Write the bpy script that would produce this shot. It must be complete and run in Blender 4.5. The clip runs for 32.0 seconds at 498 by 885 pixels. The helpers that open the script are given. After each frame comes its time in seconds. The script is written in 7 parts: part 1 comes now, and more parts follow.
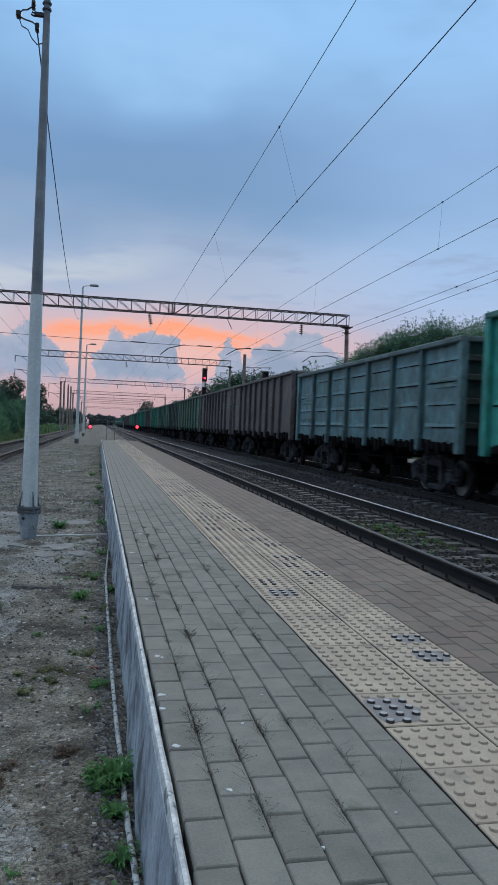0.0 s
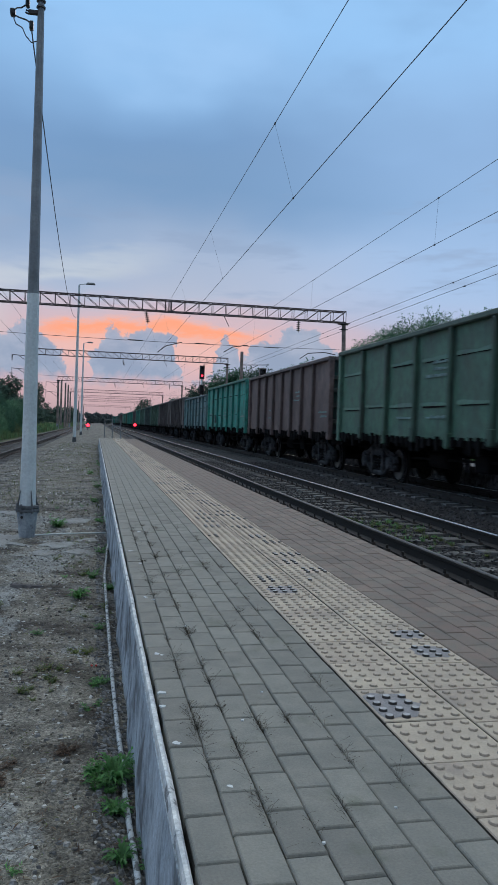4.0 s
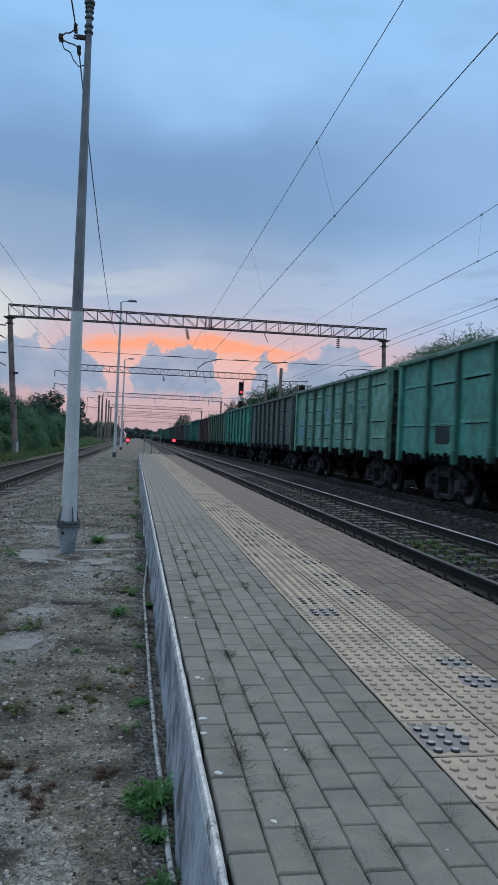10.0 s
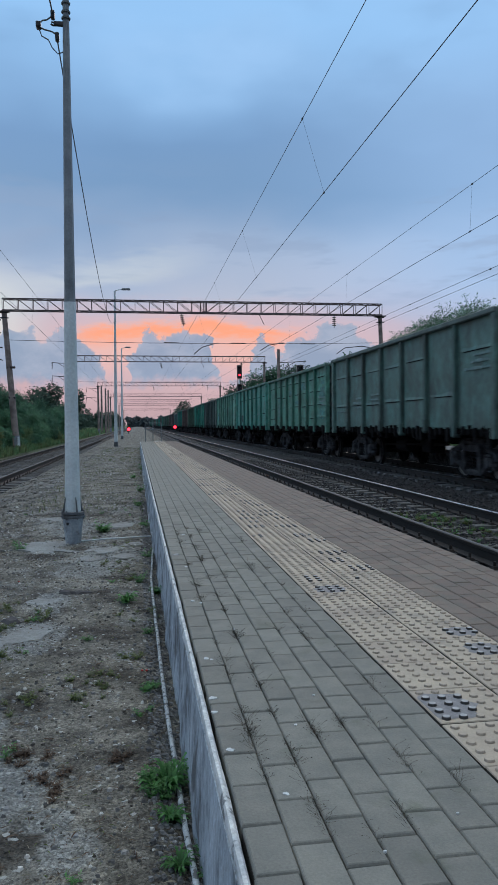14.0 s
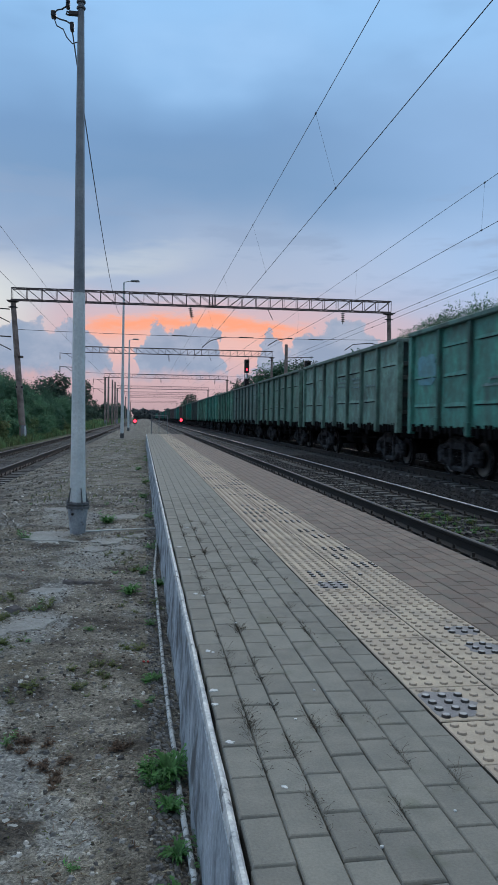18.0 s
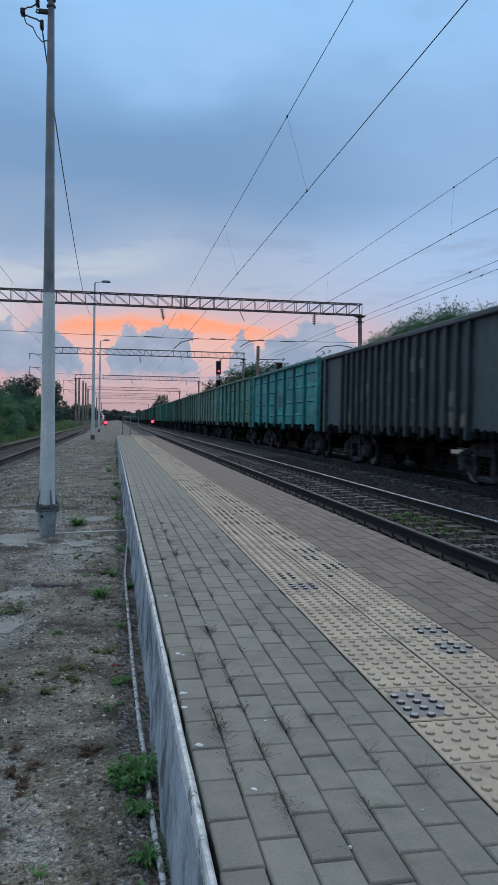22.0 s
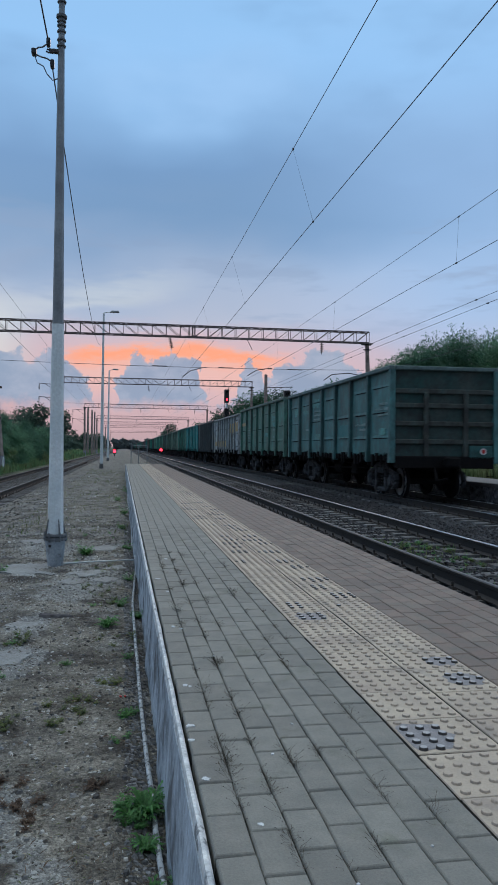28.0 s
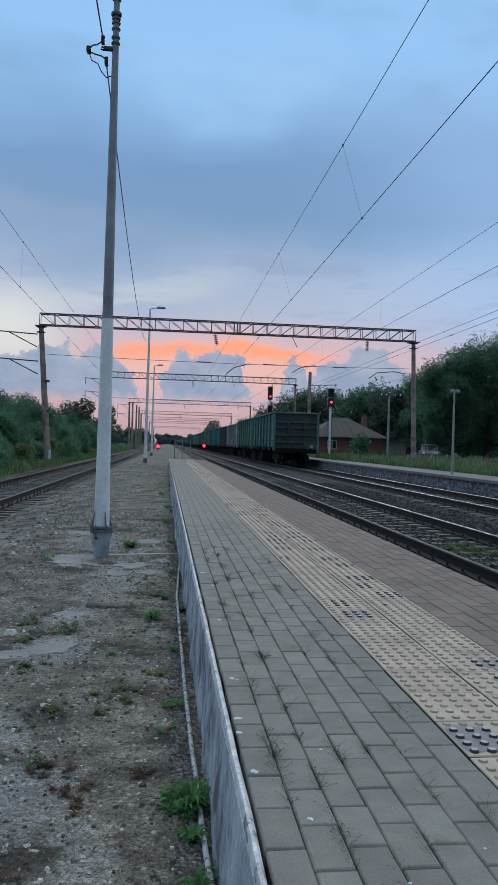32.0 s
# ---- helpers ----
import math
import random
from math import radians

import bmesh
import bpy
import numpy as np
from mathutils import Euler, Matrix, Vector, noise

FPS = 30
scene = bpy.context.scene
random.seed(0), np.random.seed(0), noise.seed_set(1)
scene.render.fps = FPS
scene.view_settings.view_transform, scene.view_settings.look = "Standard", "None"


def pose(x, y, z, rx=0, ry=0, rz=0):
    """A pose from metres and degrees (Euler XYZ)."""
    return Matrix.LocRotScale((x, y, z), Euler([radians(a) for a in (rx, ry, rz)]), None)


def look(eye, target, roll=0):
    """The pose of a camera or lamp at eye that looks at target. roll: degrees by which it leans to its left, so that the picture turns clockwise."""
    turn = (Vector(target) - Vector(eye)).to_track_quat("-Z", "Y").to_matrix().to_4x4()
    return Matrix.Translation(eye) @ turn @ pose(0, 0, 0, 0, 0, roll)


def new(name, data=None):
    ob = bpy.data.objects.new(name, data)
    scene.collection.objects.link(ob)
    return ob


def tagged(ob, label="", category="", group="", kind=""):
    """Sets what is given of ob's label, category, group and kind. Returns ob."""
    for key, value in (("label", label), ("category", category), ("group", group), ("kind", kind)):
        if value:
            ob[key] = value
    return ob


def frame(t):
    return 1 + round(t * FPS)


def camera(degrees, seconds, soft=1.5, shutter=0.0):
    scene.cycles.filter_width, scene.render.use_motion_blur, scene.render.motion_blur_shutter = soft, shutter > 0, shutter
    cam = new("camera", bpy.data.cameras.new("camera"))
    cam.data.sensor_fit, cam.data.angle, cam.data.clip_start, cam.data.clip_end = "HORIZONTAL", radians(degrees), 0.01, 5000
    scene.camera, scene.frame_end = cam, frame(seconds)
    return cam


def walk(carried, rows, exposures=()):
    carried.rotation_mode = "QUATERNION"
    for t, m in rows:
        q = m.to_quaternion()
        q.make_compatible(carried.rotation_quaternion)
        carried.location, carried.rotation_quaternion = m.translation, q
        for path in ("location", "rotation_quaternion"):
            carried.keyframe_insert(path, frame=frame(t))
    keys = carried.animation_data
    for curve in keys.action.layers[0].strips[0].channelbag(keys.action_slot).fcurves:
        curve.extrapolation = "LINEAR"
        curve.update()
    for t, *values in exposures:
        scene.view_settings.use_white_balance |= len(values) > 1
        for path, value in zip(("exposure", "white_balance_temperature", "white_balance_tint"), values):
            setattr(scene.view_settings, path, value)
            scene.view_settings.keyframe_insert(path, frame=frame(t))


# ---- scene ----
import collections

cam = camera(36.7, 32.0, soft=1.25, shutter=0.55)
PATH = [
    (0, (0.015, -0.015, 0.954), (1.967, 9.791, 0.776), 2.35),
    (0.5, (0.016, -0.017, 0.953), (1.950, 9.792, 0.773), 2.40),
    (1, (0.020, -0.021, 0.955), (1.984, 9.783, 0.796), 2.17),
    (1.5, (0.025, -0.019, 0.953), (2.003, 9.782, 0.777), 2.04),
    (2, (0.027, -0.020, 0.955), (1.976, 9.787, 0.778), 2.25),
    (2.5, (0.030, -0.019, 0.953), (1.958, 9.792, 0.792), 2.21),
    (4.5, (0.006, -0.019, 0.957), (1.996, 9.778, 0.732), 1.87),
    (5, (0.001, -0.023, 0.959), (1.904, 9.792, 0.739), 2.15),
    (5.5, (0.003, -0.018, 0.954), (1.827, 9.811, 0.704), 2.19),
    (6, (-0.003, -0.018, 0.965), (1.730, 9.828, 0.714), 2.43),
    (6.5, (-0.021, -0.003, 0.973), (1.522, 9.877, 0.867), 2.15),
    (7, (0.008, 0.002, 0.975), (1.574, 9.879, 0.983), 1.30),
    (7.5, (0.006, 0.016, 0.972), (1.632, 9.883, 0.972), 1.94),
    (8, (0.006, 0.017, 0.973), (1.624, 9.885, 0.942), 2.09),
    (8.5, (0.001, 0.018, 0.975), (1.580, 9.893, 0.960), 2.23),
    (9, (-0.004, 0.015, 0.975), (1.532, 9.896, 0.979), 2.49),
    (9.5, (-0.002, 0.016, 0.972), (1.497, 9.903, 0.960), 2.25),
    (10, (-0.002, 0.023, 0.974), (1.470, 9.914, 0.957), 2.39),
    (10.5, (0.001, 0.019, 0.975), (1.503, 9.905, 0.948), 2.77),
    (11, (0.002, 0.020, 0.972), (1.494, 9.908, 0.958), 2.44),
    (11.5, (0.016, 0.011, 0.973), (1.448, 9.908, 0.982), 0.96),
    (12, (0.004, 0.018, 0.970), (1.339, 9.929, 0.952), 0.32),
    (12.5, (0.002, 0.016, 0.969), (1.314, 9.929, 0.835), -0.60),
    (13, (0.003, 0.014, 0.967), (1.341, 9.922, 0.753), -0.69),
    (13.5, (0.010, 0.014, 0.968), (1.411, 9.913, 0.741), -0.82),
    (14, (0.015, 0.012, 0.966), (1.470, 9.903, 0.720), -0.48),
    (14.5, (0.015, 0.013, 0.968), (1.468, 9.903, 0.694), 0.12),
    (16.5, (0.011, 0.009, 0.964), (1.425, 9.904, 0.675), 0.11),
    (17, (0.009, 0.011, 0.966), (1.404, 9.909, 0.660), 0.38),
    (17.5, (0.009, 0.007, 0.970), (1.381, 9.907, 0.665), 0.68),
    (18, (0.012, 0.008, 0.965), (1.392, 9.907, 0.647), 0.80),
    (18.5, (0.011, 0.009, 0.964), (1.427, 9.901, 0.602), 0.91),
    (19, (0.014, 0.002, 0.966), (1.509, 9.881, 0.571), 1.02),
    (19.5, (0.009, -0.004, 0.970), (1.565, 9.866, 0.563), 1.40),
    (20, (0.008, -0.000, 0.968), (1.575, 9.868, 0.570), 1.62),
    (20.5, (0.005, -0.006, 0.972), (1.581, 9.862, 0.585), 1.51),
    (21, (0.006, -0.004, 0.969), (1.617, 9.858, 0.599), 1.33),
    (21.5, (0.012, -0.000, 0.969), (1.716, 9.848, 0.651), 1.01),
    (22, (0.018, 0.007, 0.967), (1.769, 9.848, 0.675), 0.90),
    (22.5, (0.011, 0.003, 0.967), (1.786, 9.839, 0.650), 1.11),
    (23, (0.009, 0.004, 0.971), (1.763, 9.845, 0.696), 0.95),
    (23.5, (0.014, 0.001, 0.976), (1.846, 9.831, 0.812), 0.99),
    (24, (0.026, 0.002, 0.982), (2.044, 9.796, 0.972), 0.77),
    (24.5, (0.047, -0.000, 0.982), (2.303, 9.740, 1.151), 0.76),
    (26.5, (0.024, 0.007, 0.973), (1.935, 9.823, 1.088), 0.79),
    (27, (0.021, 0.011, 0.969), (1.763, 9.858, 1.010), 1.08),
    (27.5, (0.022, 0.005, 0.967), (1.689, 9.865, 0.962), 1.16),
    (28, (0.025, -0.005, 0.974), (1.661, 9.860, 1.053), 0.59),
    (28.5, (0.023, -0.007, 0.976), (1.597, 9.867, 1.147), 0.34),
    (29, (0.012, -0.005, 0.972), (1.464, 9.888, 1.103), 0.69),
    (29.5, (0.007, -0.004, 0.973), (1.362, 9.903, 1.079), 0.95),
    (30, (0.007, -0.004, 0.970), (1.307, 9.911, 1.049), 1.08),
    (30.5, (0.007, -0.002, 0.966), (1.267, 9.918, 1.014), 1.03),
    (31, (0.003, 0.002, 0.965), (1.166, 9.934, 1.009), 1.17),
    (31.5, (-0.004, -0.004, 0.966), (1.093, 9.936, 1.010), 1.41),
    (32, (-0.010, 0.001, 0.964), (1.067, 9.942, 0.994), 1.65),
]

walk(cam, [(t, look(eye, target, roll)) for t, eye, target, roll in PATH], exposures=[(0.0, 0.06, 6300, 7), (32.0, 0.06, 6300, 7)])


# ---------------------------------------------------------------- world and light
def sky_world():
    world = bpy.data.worlds.new("dusk_sky")
    scene.world = world
    world.use_nodes = True
    nt = world.node_tree
    nt.nodes.clear()
    N, L = nt.nodes.new, nt.links.new

    def math_node(op, a, b=None, c=None, clamp=False):
        n = N("ShaderNodeMath")
        n.operation, n.use_clamp = op, clamp
        for i, v in enumerate((a, b, c)):
            if v is None:
                continue
            if isinstance(v, (int, float)):
                n.inputs[i].default_value = v
            else:
                L(v, n.inputs[i])
        return n.outputs[0]

    def mix(f, a, b, mode="MIX"):
        n = N("ShaderNodeMix")
        n.data_type, n.blend_type, n.clamp_factor = "RGBA", mode, True
        for sock, v in ((n.inputs[0], f), (n.inputs[6], a), (n.inputs[7], b)):
            if isinstance(v, (int, float)):
                sock.default_value = v
            elif isinstance(v, tuple):
                sock.default_value = (*v, 1)
            else:
                L(v, sock)
        return n.outputs[2]

    def band(x, lo, hi, soft_lo, soft_hi):
        up = N("ShaderNodeMapRange")
        up.interpolation_type = "SMOOTHSTEP"
        up.inputs[1].default_value, up.inputs[2].default_value = lo - soft_lo, lo + soft_lo
        L(x, up.inputs[0])
        dn = N("ShaderNodeMapRange")
        dn.interpolation_type = "SMOOTHSTEP"
        dn.inputs[1].default_value, dn.inputs[2].default_value = hi - soft_hi, hi + soft_hi
        dn.inputs[3].default_value, dn.inputs[4].default_value = 1.0, 0.0
        L(x, dn.inputs[0])
        return math_node("MULTIPLY", up.outputs[0], dn.outputs[0])

    def step(x, lo, hi):
        n = N("ShaderNodeMapRange")
        n.interpolation_type = "SMOOTHSTEP"
        n.inputs[1].default_value, n.inputs[2].default_value = lo, hi
        L(x, n.inputs[0])
        return n.outputs[0]

    def noise_at(vec, scale, detail, rough, loc=(0, 0, 0), stretch=(1, 1, 1)):
        m = N("ShaderNodeMapping")
        m.inputs[1].default_value, m.inputs[3].default_value = loc, stretch
        L(vec, m.inputs[0])
        n = N("ShaderNodeTexNoise")
        n.inputs["Scale"].default_value, n.inputs["Detail"].default_value, n.inputs["Roughness"].default_value = scale, detail, rough
        L(m.outputs[0], n.inputs["Vector"])
        return n.outputs[0]

    way = N("ShaderNodeTexCoord").outputs["Generated"]
    sep = N("ShaderNodeSeparateXYZ")
    L(way, sep.inputs[0])
    x, y, z = sep.outputs
    deg = 180 / math.pi
    el = math_node("MULTIPLY", math_node("ARCSINE", z), deg)
    az = math_node("MULTIPLY", math_node("ARCTAN2", x, y), deg)
    flat = N("ShaderNodeCombineXYZ")
    L(az, flat.inputs[0])
    L(el, flat.inputs[1])
    plane = flat.outputs[0]

    def ramp_of(value, stops, lo, hi):
        n = N("ShaderNodeValToRGB")
        e = n.color_ramp.elements
        for i, (at, colour) in enumerate(stops):
            k = e[i] if i < 2 else e.new((at - lo) / (hi - lo))
            k.position, k.color = (at - lo) / (hi - lo), (*colour, 1)
        L(math_node("DIVIDE", math_node("SUBTRACT", value, lo), hi - lo), n.inputs[0])
        return n.outputs[0]

    # the cloud deck, from the horizon's pink to the pale grey overhead
    wob = noise_at(plane, 0.07, 3, 0.5, (3.1, 7.7, 0), (0.7, 1.4, 1))
    el_w = math_node("ADD", el, math_node("MULTIPLY", math_node("SUBTRACT", wob, 0.5), 10.0))
    col = ramp_of(el_w, SKY["deck"], -10.0, 90.0)
    soft = noise_at(plane, 0.10, 4, 0.5, (11.4, 5.0, 0), (0.6, 1.4, 1))
    col = mix(math_node("MULTIPLY", math_node("MULTIPLY", step(soft, 0.50, 0.72), 0.5), band(el, 24, 60, 3, 12)), col, SKY["bright"])
    deck = noise_at(plane, 0.09, 4, 0.5, (4.0, 2.2, 0), (0.6, 1.5, 1))
    col = mix(math_node("MULTIPLY", math_node("MULTIPLY", step(deck, 0.50, 0.72), 0.45), band(el, 12, 50, 3, 10)), col, SKY["slate"])
    col = mix(math_node("MULTIPLY", band(az, 16, 80, 10, 25), math_node("MULTIPLY", band(el, 7, 24, 4, 9), 0.62)), col, SKY["right"])
    streak = noise_at(plane, 0.16, 4, 0.6, (0.4, 3.3, 0), (0.5, 2.4, 1))
    col = mix(math_node("MULTIPLY", math_node("MULTIPLY", step(streak, 0.52, 0.63), 0.5), band(el, 9, 17, 1.5, 3)), col, SKY["shade"])

    # a slate bank over the sunset, a pale break above it, and thin wisps below
    bank = math_node("MULTIPLY", band(el_w, 14.5, 20.0, 3.0, 3.5), band(az, -7, 24, 8, 10))
    col = mix(math_node("MULTIPLY", bank, 0.42), col, SKY["slate"])
    pale = math_node("MULTIPLY", band(el_w, 23.5, 27.5, 2.2, 2.6), math_node("MULTIPLY", band(az, -3, 13, 6, 7), step(soft, 0.36, 0.62)))
    col = mix(math_node("MULTIPLY", pale, 0.5), col, SKY["gap"])
    tilted = math_node("SUBTRACT", math_node("ADD", el, math_node("MULTIPLY", math_node("SUBTRACT", streak, 0.5), 5.0)), math_node("MULTIPLY", math_node("ADD", az, 9.0), 0.16))
    wisp = math_node("MULTIPLY", band(tilted, 12.4, 13.6, 0.8, 0.7), band(az, -13, -5, 2.5, 3))
    col = mix(math_node("MULTIPLY", wisp, 0.45), col, SKY["shade"])
    lit = math_node("MULTIPLY", band(tilted, 9.3, 10.6, 0.7, 0.8), band(az, -8, 3, 3, 4))
    col = mix(math_node("MULTIPLY", lit, 0.35), col, SKY["cream"])

    # the eastern sky, away from the sunset, is duller
    away = step(math_node("ABSOLUTE", az), 115, 160)
    col = mix(math_node("MULTIPLY", away, band(el, -20, 48, 5, 18)), col, SKY["east"])

    # the sunset behind the cumulus
    near = band(az, -4.5, 11.5, 2.2, 2.0)
    rag = noise_at(plane, 0.45, 5, 0.65, (1.3, 4.1, 0), (0.45, 1.6, 1))
    bow = math_node("MULTIPLY", math_node("POWER", math_node("SUBTRACT", az, 3.5), 2.0), 0.006)
    el_s = math_node("ADD", math_node("ADD", el, math_node("MULTIPLY", math_node("SUBTRACT", rag, 0.5), 2.8)), bow)
    blush = math_node("MULTIPLY", band(el_s, 2.5, 8.9, 2.0, 1.1), band(az, -8, 19, 5, 7))
    col = mix(math_node("MULTIPLY", blush, 0.7), col, SKY["blush"])
    glow = math_node("MULTIPLY", band(el_s, 4.6, 7.6, 0.9, 0.5), near)
    col = mix(math_node("MULTIPLY", glow, 0.66), col, SKY["peach"])
    hot = math_node("MULTIPLY", band(el_s, 6.2, 7.7, 0.6, 0.3), near)
    col = mix(math_node("MULTIPLY", hot, 0.54), col, SKY["salmon"])
    core = math_node("MULTIPLY", band(el_s, 6.8, 7.45, 0.35, 0.25), near)
    col = mix(math_node("MULTIPLY", core, 0.62), col, SKY["orange"])
    white = math_node("MULTIPLY", band(el, 5.5, 10.6, 1.5, 2.2), band(az, -45, -8.5, 8, 3.0))
    col = mix(math_node("MULTIPLY", white, 0.8), col, SKY["cream"])

    # cumulus along the horizon, with billowed tops
    heads = [(-60, 6.5), (-16, 5.4), (-12.3, 5.8), (-11.2, 6.6), (-10.1, 6.5), (-9.4, 7.5), (-7.8, 7.0), (-6.7, 6.4), (-5.6, 7.2), (-4.4, 6.7), (-3.1, 5.6), (-2.4, 4.6), (-1.9, 3.0), (-0.7, 3.2), (-0.4, 6.2), (1.1, 7.4), (2.3, 6.8), (3.4, 7.5),
             (4.8, 7.2), (5.5, 6.4), (5.9, 3.4), (8.4, 3.4), (8.9, 6.4), (9.6, 7.1), (10.3, 6.4), (10.9, 4.6), (11.7, 6.4), (13.2, 7.1), (15.2, 7.6), (16.4, 7.2), (18.0, 5.4), (60, 4.5)]
    swell = noise_at(plane, 0.6, 4, 0.6, (5.0, 3.0, 0))
    az_w = math_node("ADD", az, math_node("MULTIPLY", math_node("SUBTRACT", swell, 0.5), 3.2))
    tops = ramp_of(az_w, [(h, (v / 10,) * 3) for h, v in heads], -60.0, 60.0)
    puff = noise_at(plane, 0.95, 5, 0.62, (2.0, 9.0, 0))
    cell = N("ShaderNodeTexVoronoi")
    cell.feature, cell.inputs["Scale"].default_value = "SMOOTH_F1", 0.75
    L(plane, cell.inputs["Vector"])
    top = math_node("ADD", math_node("MULTIPLY", tops, 10.0), math_node("MULTIPLY", math_node("SUBTRACT", puff, 0.5), 2.6))
    top = math_node("SUBTRACT", top, math_node("MULTIPLY", math_node("SUBTRACT", cell.outputs["Distance"], 0.40), 1.0))
    edge = math_node("SUBTRACT", top, el)
    foot = math_node("ADD", el, math_node("MULTIPLY", math_node("SUBTRACT", puff, 0.5), 2.4))
    body = math_node("MULTIPLY", step(edge, -0.02, 0.3), band(foot, 3.2, 30, 0.7, 2))
    shade = noise_at(plane, 0.45, 5, 0.6, (8.0, 1.0, 0), (0.7, 1, 1))
    cloud = mix(step(shade, 0.38, 0.7), SKY["cumulus"], SKY["cumulus_lit"])
    rim = band(edge, 0.0, 0.5, 0.15, 0.35)
    cloud = mix(math_node("MULTIPLY", rim, 0.3), cloud, SKY["rim"])
    col = mix(math_node("MULTIPLY", body, 0.93), col, cloud)
    bg = N("ShaderNodeBackground")
    L(col, bg.inputs[0])
    bg.inputs[1].default_value = 1.0
    out = N("ShaderNodeOutputWorld")
    L(bg.outputs[0], out.inputs[0])


SKY = dict(
    deck=[(-4, (0.30, 0.26, 0.28)), (1.5, (0.56, 0.375, 0.40)), (5, (0.585, 0.44, 0.475)), (9, (0.47, 0.50, 0.62)), (12, (0.38, 0.46, 0.62)), (17, (0.215, 0.34, 0.54)), (20, (0.20, 0.335, 0.56)), (24, (0.27, 0.46, 0.74)),
          (28, (0.31, 0.54, 0.86)), (36, (0.30, 0.52, 0.82)), (52, (0.85, 0.95, 1.02)), (80, (1.12, 1.09, 1.02))],
    bright=(0.35, 0.575, 0.90), slate=(0.18, 0.31, 0.52), right=(0.37, 0.55, 0.84), shade=(0.30, 0.38, 0.54), blush=(0.72, 0.47, 0.49), salmon=(0.95, 0.42, 0.30), orange=(1.05, 0.34, 0.15), cream=(0.76, 0.76, 0.72), peach=(0.90, 0.50, 0.42),
    east=(0.17, 0.22, 0.32), gap=(0.39, 0.60, 0.90), cumulus=(0.275, 0.35, 0.485), cumulus_lit=(0.37, 0.425, 0.55), rim=(0.50, 0.47, 0.55))
sky_world()
sun = new("sun", bpy.data.lights.new("sun", "SUN"))
sun.data.energy, sun.data.angle, sun.data.color = 0.35, radians(25), (1.0, 0.78, 0.66)
sun.matrix_world = look((0, 0, 40), (-6, -38, 26))


